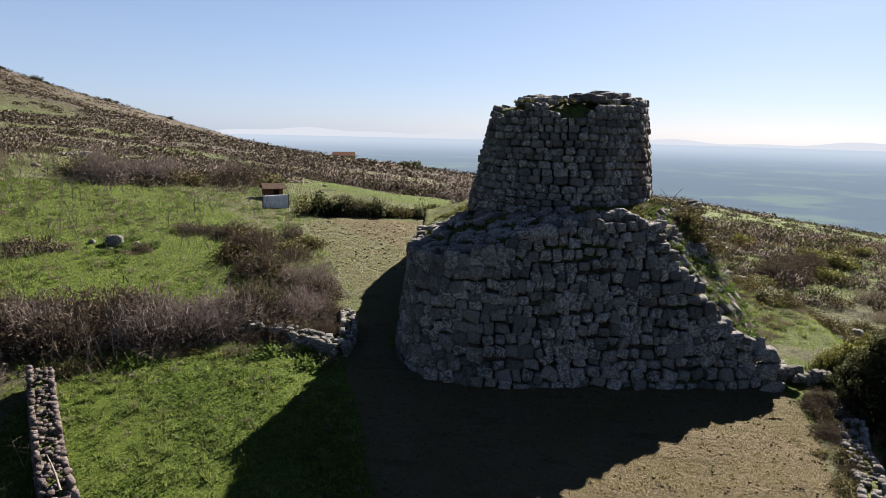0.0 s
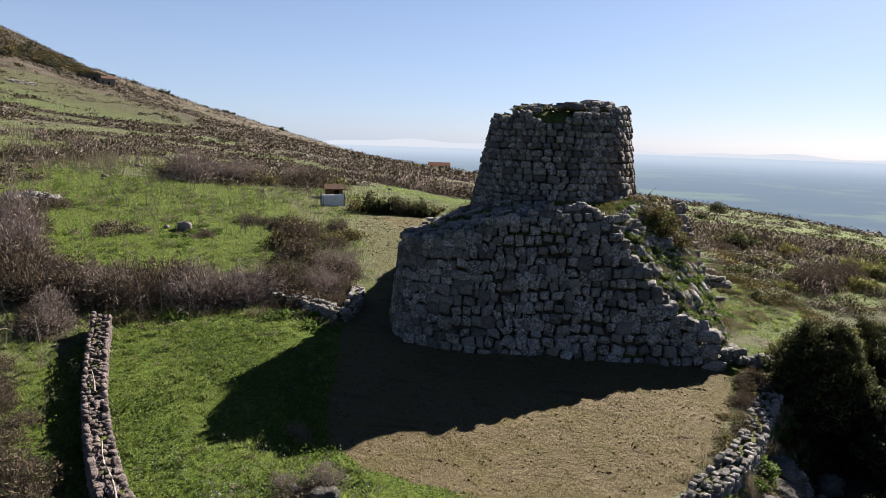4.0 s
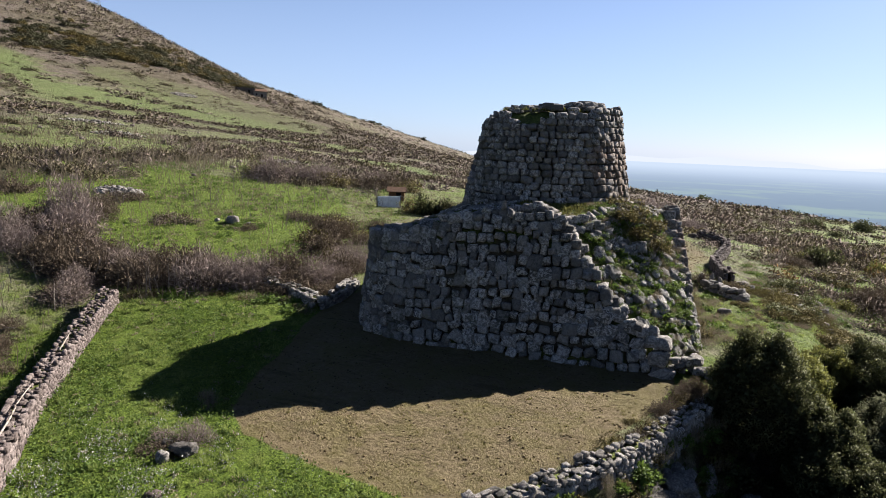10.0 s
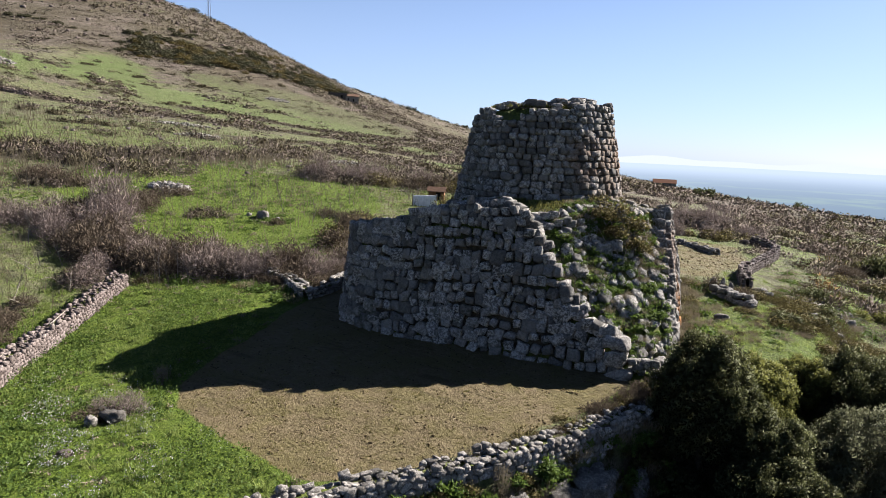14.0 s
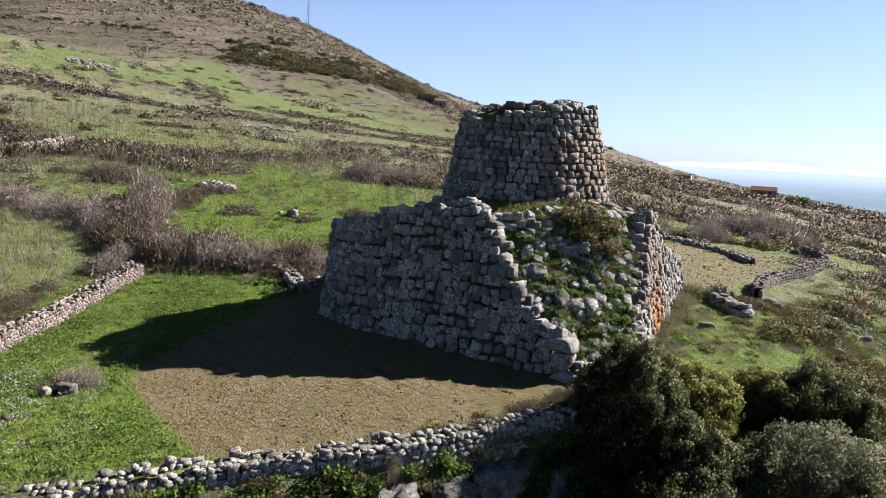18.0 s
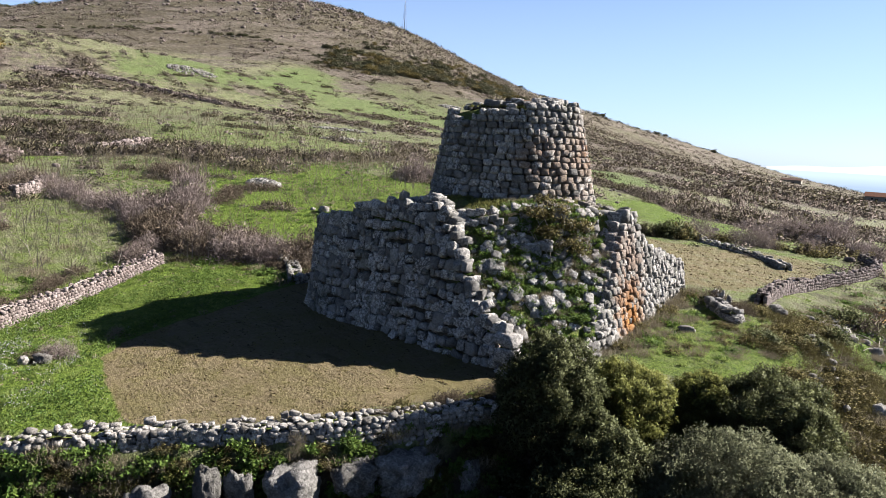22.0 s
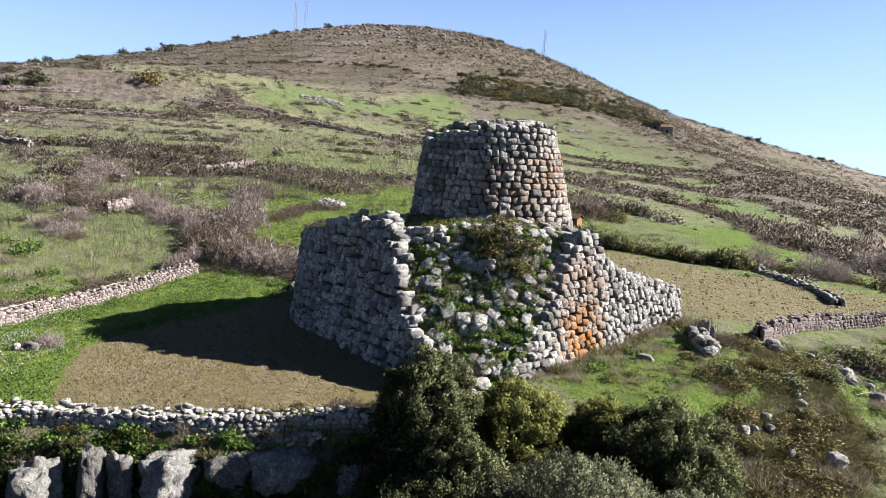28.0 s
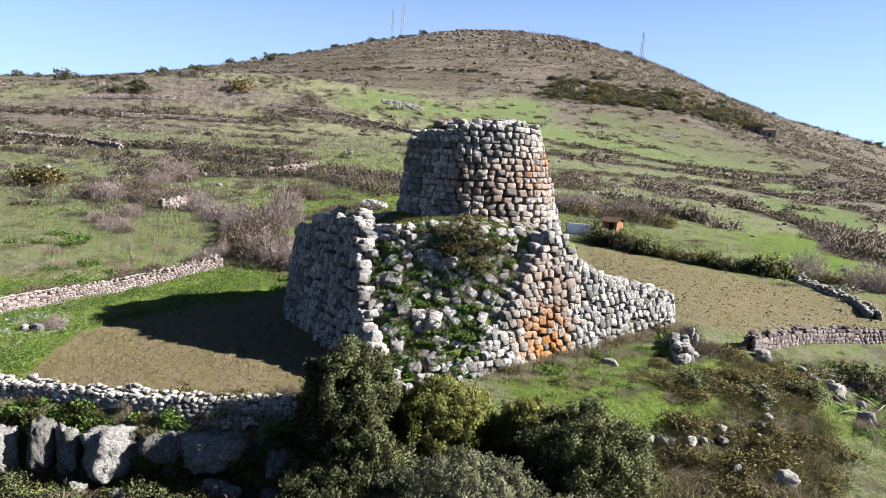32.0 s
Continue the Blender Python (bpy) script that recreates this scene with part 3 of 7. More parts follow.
while z < 15.2:
    h = rng.uniform(0.40, 0.50) - 0.005 * k
    a = rng.random()
    stop = a + 2 * math.pi
    while a < stop:
        w = rng.uniform(0.44, 0.86) - 0.012 * k
        p, o = tower_ring(a, z)
        mid = a + w / 10
        if z + h * 0.35 < tower_rim(mid % (2 * math.pi)):
            p, o = tower_ring(mid, z + rng.uniform(-0.05, 0.05))
            t = Vector((-math.sin(mid), math.cos(mid), 0))
            laid.append(block(p - o * rng.uniform(0.12, 0.24), t, o, (w * 1.04, rng.uniform(0.6, 0.8), h * rng.uniform(0.98, 1.08)), rng.gauss(0, 0.06)))
        a += w / 5.0 * (1 + 0.02 * k)
    z += h * 0.93
    k += 1
# loose coping blocks and an inner ring left standing on top
for j in range(95):
    a, r = rng.uniform(0, 6.28), rng.uniform(2.0, 3.3)
    hi = 14.0 + 0.2 * math.cos(a - 0.8) + 0.25 * (r < 3.1)
    laid.append(block((6.8 + r * math.cos(a), 41.25 + r * math.sin(a), hi + rng.uniform(-0.1, 0.12)), (-math.sin(a), math.cos(a), 0), (math.cos(a), math.sin(a), 0), (rng.uniform(0.5, 0.95), rng.uniform(0.45, 0.7), rng.uniform(0.28, 0.45)), rng.gauss(0, 0.1)))
laid.append(block((8.5, 42.5, 14.6), (1, 0.3, 0), (0.3, -1, 0), (1.15, 0.8, 0.5), 0.05))
lay_stones(tower, COURSED, laid, 300, (22, 12, 12))


def along_line(line):
    """A function from the length along a line of points to the place and the way, and its whole length."""
    seg = [(Vector(a), Vector(b)) for a, b in zip(line, line[1:])]
    length = [(b - a).length for a, b in seg]

    def at(s):
        for (a, b), n in zip(seg, length):
            if s <= n or (a, b) == seg[-1]:
                return a + (b - a) * (s / n), (b - a).normalized()
            s -= n
    return at, sum(length)


def smooth_line(pts, times=2):
    """Corner cutting, so that walls bend and do not break."""
    for _ in range(times):
        out = [pts[0]]
        for a, b in zip(pts, pts[1:]):
            a, b = Vector(a), Vector(b)
            out += [a * 0.75 + b * 0.25, a * 0.25 + b * 0.75]
        pts = out + [pts[-1]]
    return [Vector(p) for p in pts]


def face_courses(line, top, batter, h0, h1, w0, w1, rnd, bottom=-0.25, depth=0.75, coarse=None):
    """Courses of blocks on a battered wall face. line runs so that its right-hand side is outside."""
    at, full = along_line(smooth_line(line))
    laid, rise = [], bottom
    while rise < 9.5:
        h = rnd.uniform(h0, h1)
        s = rnd.uniform(-0.3, 0.1)
        while s < full:
            p, t = at(min(max(s + 0.3, 0), full))
            k = coarse(p.x, rise) if coarse else 1.0
            w = rnd.uniform(w0, w1) * k
            p, t = at(min(max(s + w / 2, 0), full))
            out = Vector((t.y, -t.x))
            lean = batter(p.x) if callable(batter) else batter
            g = float(land(p.x, p.y))
            q = p - out * lean * max(0, rise)
            z = g + rise + h / 2 + 0.12 * math.sin(s * 0.9 + rise * 2.1) + rnd.uniform(-0.11, 0.11)
            if z + h * 0.2 < top(q.x, q.y, s + w / 2):
                big = rnd.uniform(1.1, 1.4) if rnd.random() < 0.18 else rnd.uniform(0.84, 1.04)
                sunk = rnd.uniform(0.14, 0.3)
                laid.append(block((q.x - out.x * sunk, q.y - out.y * sunk, z), (t.x, t.y, 0), (out.x, out.y, lean), (w * 1.03 * big, depth * rnd.uniform(0.8, 1.05), h * rnd.uniform(0.95, 1.3) * big), rnd.gauss(0, 0.18)))
            s += w * 0.97
        rise += h * 0.92
    return laid


# Front wall of the bastion, from its west side round to the fallen east corner
line = [(-2.6, 45), (-2.7, 40), (-2.7, 37), (-2.65, 34.2), (-2.25, 32.2), (-1.1, 30.6), (1.2, 29.85), (5, 30.3), (10, 31.1), (15.6, 31.6)]
front = part("front_wall", None, nuraghe, "tall battered wall face of rough grey blocks")
laid = face_courses(line, lambda x, y, s: np.interp(x, FRONT_X, FRONT_Z) - 0.15 * max(0, y - 36) + 0.1 + 0.2 * math.sin(s * 2.3), lambda x: 0.2 - 0.09 * float(step(2.5, -1.5, x)), 0.46, 0.62, 0.42, 0.78, rng, coarse=lambda x, z: 1.12 if x < 2.5 or z < 1.3 else 0.92)
# the wall's second skin, level with its broken top
for x in np.arange(2.0, 10.4, 0.5):
    for k in range(3):
        z = float(np.interp(x, FRONT_X, FRONT_Z)) - 0.3 - 0.45 * k
        laid.append(block((x, 31.0 + 0.2 * z + 0.75, z), (1, 0.1, 0), (0.1, -1, 0), (rng.uniform(0.55, 0.8), 0.9, rng.uniform(0.48, 0.6)), rng.gauss(0, 0.1)))
lay_stones(front, GREY_STONES, laid, 300, (18, 15, 4))
# big blocks along the broken edge of the front wall and at its foot corner
laid = []
for u in np.linspace(0, 1, 30):
    x = 8.1 + 6.6 * u + rng.uniform(-0.15, 0.15)
    z = float(np.interp(x, FRONT_X, FRONT_Z)) - rng.uniform(0.05, 0.4)
    y = 31.2 + 0.2 * max(0, z - 0.7) + 0.35 + rng.uniform(-0.12, 0.4)
    laid.append(block((x, y, z), (1, rng.uniform(-0.3, 0.4), 0), (0.1, -1, 0), (rng.uniform(0.5, 1.05), rng.uniform(0.6, 1.0), rng.uniform(0.4, 0.75)), rng.gauss(0.2, 0.2)))
laid.append(block((15.2, 32.0, 2.15), (1, 0.05, 0), (0.05, -1, 0), (1.35, 1.0, 0.72), 0.03))
laid.append(block((15.3, 31.9, 1.35), (1, 0.05, 0), (0.05, -1, 0), (1.2, 1.0, 0.85), -0.05))
for j in range(26):
    x = 15.9 + j * 0.12
    laid.append(block((x, 32.4 + 0.25 * (x - 16) + rng.uniform(-0.2, 0.2), float(land(x, 32.4)) + rng.uniform(0.1, 0.75)), (1, 0.2, 0), (0.2, -1, 0), (rng.uniform(0.4, 0.7), 0.5, rng.uniform(0.3, 0.45)), rng.gauss(0, 0.15)))
edge = part("broken_edge", None, nuraghe, "large stepped blocks along the broken wall edge")
lay_stones(edge, GREY_STONES, laid, 300, (18, 15, 4))

# East face with its quoins, and the low spur running north
line = [(17.1, 37.0), (16.2, 42), (14.9, 48), (13.8, 53.4), (12.2, 53.8)]
east = part("east_wall", None, nuraghe, "wall face of rounded blocks with rust-orange lichen")
spur_top = lambda x, y, s: min(float(np.interp(y, SPUR_Y, SPUR_Z)), (y - 36.5) / 0.7) + 0.1
laid = face_courses(line, spur_top, 0.17, 0.36, 0.5, 0.4, 0.7, rng)
for z in np.arange(0.75, 8.2, 0.5):
    x, y = quoin(z)
    laid.append(block((x - 0.25, y + 0.15, z), (0.3, -1, 0), (1, 0.3, 0), (rng.uniform(0.7, 1.0), rng.uniform(0.7, 0.95), rng.uniform(0.5, 0.66)), rng.gauss(0, 0.05)))
    laid.append(block((x - 0.85, y + 0.1, z + 0.1), (1, 0.1, 0), (0.2, -1, 0), (rng.uniform(0.7, 1.1), rng.uniform(0.7, 1.0), rng.uniform(0.45, 0.62)), rng.gauss(0, 0.08)))
for z, w in ((2.9, 1.5), (2.2, 1.35), (1.2, 1.4)):
    x, y = quoin(z)
    laid.append(block((x - 0.5, y - 0.25, z), (1, -0.3, 0), (0.3, -1, 0), (w, 1.0, 0.72), rng.gauss(0, 0.06)))
lay_stones(east, COURSED, laid, 300, (45, 20, 6))


def scatter_on(fn, n, ring, size, rnd, sink=0.3, flat=0.75):
    """Loose stones strewn over a surface."""
    out = []
    xs, ys = [p[0] for p in ring], [p[1] for p in ring]
    while len(out) < n:
        x, y = rnd.uniform(min(xs), max(xs)), rnd.uniform(min(ys), max(ys))
        if not inside(np.array(x), np.array(y), ring):
            continue
        z, e = float(fn(x, y)), 0.3
        nx, ny = (float(fn(x + e, y)) - z) / e, (float(fn(x, y + e)) - z) / e
        up = Vector((-nx, -ny, 1.4)).normalized()
        a = rnd.uniform(0, 6.28)
        side = up.cross(Vector((math.cos(a), math.sin(a), 0))).normalized()
        s = size * rnd.uniform(0.5, 1.3) * (1.5 if rnd.random() < 0.1 else 1)
        m = Matrix((side * s * rnd.uniform(0.8, 1.4), up.cross(side) * s, up * s * flat)).transposed().to_4x4()
        out.append(Matrix.Translation((x, y, z + s * (0.5 - sink) * flat)) @ m)
    return out


top = lambda x, y: bastion_height(x, y)
rubble = part("east_rubble", None, nuraghe, "collapsed slope of tumbled stones and weeds")
laid = scatter_on(top, 300, [(9.3, 33.2), (12.5, 32.6), (15.4, 32.8), (17.2, 36.4), (16.2, 38.8), (14.5, 41.6), (13, 40.4), (11, 36.6)], 0.46, rng)
# two rough courses still standing high on the slope
for j in range(20):
    x, y = 9.7 + j // 2 * 0.4 + rng.uniform(-0.1, 0.1), 33.9 + j // 2 * 0.36 + rng.uniform(-0.1, 0.1)
    laid.append(block((x + 0.15 * (j % 2), y - 0.15 * (j % 2), float(bastion_top(x, y)) + 0.12 - 0.45 * (j % 2)), (1, 0.9, 0), (0.9, -1, 0), (rng.uniform(0.5, 0.85), 0.65, rng.uniform(0.4, 0.58)), rng.gauss(0, 0.1)))
lay_stones(rubble, GREY_STONES, laid, 300, (45, 20, 6))
rubble = part("west_rubble", None, nuraghe, "tumbled stones on the west shoulder of the bastion")
laid = scatter_on(top, 250, [(-2.2, 33.6), (-0.5, 32.2), (2.0, 31.8), (7.0, 32.6), (7.0, 36.0), (2.2, 38), (0.5, 42), (-2.2, 42)], 0.5, rng)
lay_stones(rubble, GREY_STONES, laid, 300, (10, 10, 10))
rubble = part("spur_rubble", None, nuraghe, "stones paving the top of the low spur")
laid = scatter_on(top, 150, [(13.6, 42.6), (14.7, 42.8), (14.3, 46), (13.2, 53.2), (12.2, 53.2), (11.8, 47), (12.2, 43)], 0.45, rng)
laid += scatter_on(top, 60, [(10, 36.2), (13.6, 38.8), (14.6, 40.5), (12.2, 43), (11.6, 38)], 0.4, rng)
lay_stones(rubble, GREY_STONES, laid, 300, (45, 25, 10))


# ---------------------------------------------------------------- field walls
def wall_core(line, height, width):
    at, full = along_line(smooth_line(line))
    bm = bmesh.new()
    rings = []
    for s in np.arange(0, full + 0.3, 0.6):
        p, t = at(min(s, full))
        o = Vector((t.y, -t.x))
        g = float(land(p.x, p.y))
        h = height(s) if callable(height) else height
        rings.append([bm.verts.new((p.x + o.x * k * width / 2, p.y + o.y * k * width / 2, g + z)) for k, z in ((-1, -0.8), (-0.8, h - 0.1), (0.8, h - 0.1), (1, -0.8))])
    for a, b in zip(rings, rings[1:]):
        for j in range(3):
            bm.faces.new((a[j], a[j + 1], b[j + 1], b[j]))
    return bm_mesh("core", bm, EARTH)


def field_wall(line, height, width, kinds, size, seed, label, near, drop=0.0, most=300, ragged=0.17):
    """A dry-stone wall with two faces and a cope of loose stones."""
    rnd = random.Random(seed)
    wall = tagged(new("dry_stone_wall"), label, "stone wall")
    part("core", wall_core(line, height, width * 0.8), wall)
    at, full = along_line(smooth_line(line))
    laid = []
    for side in (-1, 1):
        z0 = -0.1 - (drop if side > 0 else 0)
        while z0 < 1.8:
            h, s = size * rnd.uniform(0.6, 0.85), rnd.uniform(-0.2, 0)
            while s < full:
                w = size * rnd.uniform(0.7, 1.5)
                p, t = at(min(max(s + w / 2, 0), full))
                o = Vector((t.y, -t.x)) * side
                top = (height(s) if callable(height) else height) + rnd.uniform(-ragged, ragged)
                if z0 + h * 0.5 < top:
                    q = p + o * (width / 2 - 0.05 * z0 - size * 0.22)
                    laid.append(block((q.x, q.y, float(land(p.x, p.y)) + z0 + h / 2), (t.x, t.y, 0), (o.x, o.y, 0.1), (w * 1.08, size * rnd.uniform(0.7, 1.0), h * rnd.uniform(0.95, 1.35)), rnd.gauss(0, ragged)))
                s += w
            z0 += h
    s = 0.0
    while s < full:
        p, t = at(s)
        for _ in range(round(width / size)):
            o = Vector((t.y, -t.x)) * rnd.uniform(-0.45, 0.45) * width
            w = size * rnd.uniform(0.6, 1.3)
            h = height(s) if callable(height) else height
            laid.append(block((p.x + o.x, p.y + o.y, float(land(p.x, p.y)) + h + rnd.uniform(-0.1, 0.04)), (t.x, t.y, 0), (t.y, -t.x, 0), (w * 0.9, w * rnd.uniform(0.6, 0.9), w * 0.36), rnd.gauss(0, 0.25)))
        s += size * 0.8
    lay_stones(wall, kinds, laid, most, near)
    return wall


field_wall([(-0.8, 6.2), (-2.5, 8.6), (-4.7, 11.3), (-7.1, 13.7), (-10.0, 17.1), (-13.2, 21.2), (-17.2, 27.2)], 0.92, 0.95, WALL_STONES, 0.27, 11, "long low dry-stone wall of pinkish-grey stones beside the grass", (-6, 12, 1))
field_wall([(3, 2.5), (8.0, 10.2), (10.7, 15.2), (12.3, 17.9), (14.7, 21.6), (15.7, 24.0), (17.0, 27.5), (18.6, 30.5)], lambda s: float(np.interp(s, [0, 9, 12], [-0.12, -0.06, 0.26])), 0.95, PALE_STONES, 0.32, 12, "tumbled dry-stone wall of pale rounded stones along the terrace edge", (13, 18, 0), 1.25, 300, 0.2)
field_wall([(-13.6, 34.6), (-10, 34.6), (-7.4, 33.6), (-5.4, 32.4)], 0.62, 0.9, GREY_STONES, 0.38, 13, "short dry-stone wall overgrown with brambles", (-6, 33, 1), 0, 140)
field_wall([(-5.4, 32.4), (-5.2, 34.6), (-6.0, 38.0)], 0.55, 0.8, GREY_STONES, 0.36, 14, "low dry-stone wall end beside the path", (-6, 33, 1), 0, 120)
field_wall([(18.6, 54.6), (18.0, 57.5), (17.2, 63), (17.6, 70), (18.6, 78), (18.2, 86), (15.2, 90)], 0.85, 0.7, WALL_STONES, 0.34, 15, "dry-stone field wall of grey stones curving along the bare field", (18, 55, 1), 0, 300)
field_wall([(0.8, 80), (3.0, 77.6), (6.5, 76.9), (10, 76.6), (13.4, 73.4)], 0.35, 0.9, GREY_STONES, 0.45, 16, "low line of dark stones edging the bare field", (8, 77, 2), 0, 120)
field_wall([(-48, 26.4), (-44, 25), (-42.6, 22.8)], 1.0, 0.8, WALL_STONES, 0.45, 17, "corner of a broken field wall among brambles", (-43, 24, 4), 0, 80)
field_wall([(-82.4, 23.3), (-73, 25.6), (-65.5, 27.1)], 0.8, 0.8, WALL_STONES, 0.45, 19, "collapsed pale terrace wall on the hillside among shrubs", (-65, 27, 8), 0, 80)
for k, line in enumerate(([(-178, 14), (-178, 31), (-174.5, 49)], [(-194, 2), (-193.8, 16), (-192.6, 31)], [(-190, 59.5), (-186.5, 84), (-172, 107)], [(-132, -6), (-124, 8), (-112, 16)], [(-73, 40), (-76.6, 46.4), (-80, 50)])):
    field_wall(line, 1.0, 1.1, WALL_STONES, 0.62, 50 + k, "broken pale terrace wall of field stones among scrub on the hillside", (0, 20, 10), 0, 30)
field_wall([(17.0, 50.6), (18.0, 49.7), (19.3, 48.9)], 0.55, 0.9, GREY_STONES, 0.6, 18, "ruined low wall of big blocks", (18, 50, 1), 0, 60)


def rock_mesh(name, seed, material, size, cuts=3, rough=0.42):
    """A weathered boulder with pits and ledges."""
    rnd = random.Random(seed)
    bm = bmesh.new()
    bmesh.ops.create_cube(bm, size=1.0)
    bmesh.ops.subdivide_edges(bm, edges=bm.edges[:], cuts=cuts, use_grid_fill=True)
    off = Vector((rnd.random() * 90, rnd.random() * 90, rnd.random() * 90))
    for v in bm.verts:
        p = v.co * 2
        e = 3.4 if cuts > 6 else 2.7
        p = p / sum(abs(c) ** e for c in p) ** (1 / e)
        p *= 1 + rough * (0.75 * noise.noise(p * 0.9 + off) + 0.45 * noise.noise(p * 2.1 + off) - 0.9 * max(0, noise.noise(p * 2.9 + off * 2) - 0.1) - 0.45 * abs(noise.noise(p * 5 + off)) + 0.22 * noise.noise(p * 10 + off))
        v.co = Vector((p.x * size[0], p.y * size[1], p.z * size[2])) * 0.5
    return bm_mesh(name, bm, material, True)


def boulder(name, at, size, seed, material, label, category="rock", group="", turn=0.0):
    ob = new(name, rock_mesh(name, seed, material, size, 11 if max(size) > 1.4 else 6 if max(size) > 0.6 else 3))
    ob.matrix_basis = pose(*at, 0, 0, turn)
    return tagged(ob, label, category, group)


# Standing and fallen blocks by the ruined low wall
for k, (x, y, sx, sy, sz) in enumerate(((17.3, 51.2, 0.35, 0.35, 1.2), (17.9, 51.0, 0.4, 0.35, 1.0), (18.8, 49.6, 1.2, 0.6, 0.4), (16.6, 51.8, 0.5, 0.5, 0.9), (19.6, 48.5, 0.9, 0.7, 0.6))):
    boulder("stone_block", (x, y, float(land(x, y)) + sz * 0.4), (sx, sy, sz), 300 + k, GREY, "upright grey stone block by a ruined wall" if sz > 0.7 else "fallen grey stone block by a ruined wall", "stone", "blocks by the ruined wall", k * 23)
# Flat pale stone in the grass, and one at the foot of the rubble
boulder("stone_slab", (18.3, 44.6, float(land(18.3, 44.6)) + 0.1), (0.95, 0.6, 0.4), 320, PALE, "flat pale stone lying in the grass", "stone", "", 30)
boulder("stone_slab", (17.0, 34.2, float(land(17.0, 34.2)) + 0.2), (1.0, 0.8, 0.6), 321, PALE, "pale fallen stone at the foot of the rubble", "stone", "", 70)
# Two boulders and a heap of cut twigs in the yard
boulder("boulder", (0.05, 14.95, 0.22), (0.95, 0.65, 0.6), 330, PALE, "pale boulder beside a heap of cut twigs", "boulder", "yard boulders", 15)
boulder("boulder", (-0.25, 14.2, 0.18), (0.5, 0.5, 0.5), 331, PALE, "small round pale boulder beside a heap of cut twigs", "boulder", "yard boulders", 50)
boulder("boulder", (-1.1, 15.3, 0.1), (0.5, 0.4, 0.35), 332, GREY, "small dark boulder in a heap of cut twigs", "boulder", "yard boulders", 80)
boulder("boulder", (1.3, 12.2, 0.05), (0.6, 0.5, 0.3), 333, WALLSTONE, "low reddish stone in the grass", "boulder", "yard boulders", 10)
boulder("boulder", (1.0, 10.0, 0.03), (0.5, 0.35, 0.3), 334, PALE, "pale stone in the grass", "boulder", "yard boulders", 10)

# Limestone outcrop under the terrace
rrnd = random.Random(31)
for k, (x, y, top, sx, sy, sz, turn) in enumerate((
        (13.4, 14.9, -1.2, 1.7, 1.9, 2.2, 20), (14.1, 16.9, -0.75, 1.0, 1.2, 2.4, 70), (14.5, 17.9, -0.95, 1.1, 0.9, 2.7, 15), (15.3, 19.7, -0.8, 1.9, 2.3, 2.4, 35),
        (16.1, 22.0, -0.95, 1.7, 1.9, 1.3, 60), (16.3, 22.5, -2.3, 1.1, 1.3, 1.5, 10), (16.9, 24.1, -1.0, 1.7, 2.9, 1.6, 12), (17.2, 25.5, -1.9, 1.1, 1.2, 1.6, 50),
        (17.9, 26.7, -1.6, 1.0, 1.0, 1.7, 80), (18.3, 27.7, -2.2, 0.9, 0.9, 1.4, 30), (12.5, 12.9, -1.3, 1.4, 1.5, 1.9, 45), (11.6, 11.0, -1.4, 1.3, 1.7, 1.8, 5), (10.7, 9.2, -1.5, 1.4, 1.2, 1.7, 65))):
    boulder("rock", (x, y, top - sz * 0.45), (sx, sy, sz), 340 + k, LIMESTONE, "pitted pale limestone rock below the terrace wall", "rock", "rocks below the terrace", turn)
for k in range(16):
    y, w = rrnd.uniform(8.5, 27), rrnd.uniform(0.4, 1.0)
    x = float(np.interp(y, TERRACE_Y, TERRACE_X)) + rrnd.uniform(2.4, 4.2)
    boulder("rock", (x, y, float(land(x, y)) + w * 0.15), (w * 1.3, w, w * 0.9), 440 + k, LIMESTONE, "fallen limestone block below the rock face", "rock", "rocks below the terrace", rrnd.uniform(0, 90))
for k, (x, y, s) in enumerate(((24.5, 42.3, 0.45), (24.7, 42.9, 0.5), (24.8, 43.4, 0.35), (25.1, 44.2, 0.6), (25.2, 44.9, 0.35), (25.3, 46.0, 0.4), (25.2, 46.7, 0.35), (24.9, 46.2, 0.5), (25.6, 48.0, 0.4), (23.0, 50.9, 0.45), (23.3, 50.4, 0.5), (23.6, 50.0, 0.4), (24.0, 49.9, 0.6), (24.4, 49.6, 0.4), (24.9, 49.2, 0.5), (25.1, 48.5, 0.45), (28.2, 46.9, 0.9), (27.0, 45.2, 0.4),
                               (21.6, 55.6, 0.5), (22.4, 55.3, 0.7), (23.0, 56.0, 0.5), (22.6, 56.8, 0.6), (23.6, 55.8, 0.8), (24.3, 55.2, 0.6), (24.8, 56.2, 0.5), (23.4, 57.6, 0.7), (25.6, 55.6, 0.7), (26.2, 56.6, 0.5), (24.6, 57.8, 0.5), (19.6, 54.6, 0.8), (20.1, 54.2, 0.7), (19.3, 55.1, 0.6), (22.0, 58.4, 0.5), (25.4, 58.2, 0.6))):
    boulder("rock", (x, y, float(land(x, y)) + s * 0.12 + (0.15 if y < 54 else 0.0)), (s * 1.15, s * 0.95, s * 0.85), 370 + k, GREY if k % 5 == 0 else PALE, "weathered stone among heath on the slope", "rock", "stones on the east slope", k * 37)

for k, (x, y, s, label) in enumerate(((-24.3, 47.4, 1.0, "pale boulder among green weeds in the meadow"), (-23.0, 48.1, 0.4, "pale boulder among green weeds in the meadow"), (-25.6, 46.9, 0.45, "pale boulder among green weeds in the meadow"))):
    boulder("rock", (x, y, float(land(x, y)) + s * 0.25), (s * 1.2, s, s * 0.9), 400 + k, PALE, label, "rock", "meadow boulders", k * 50)


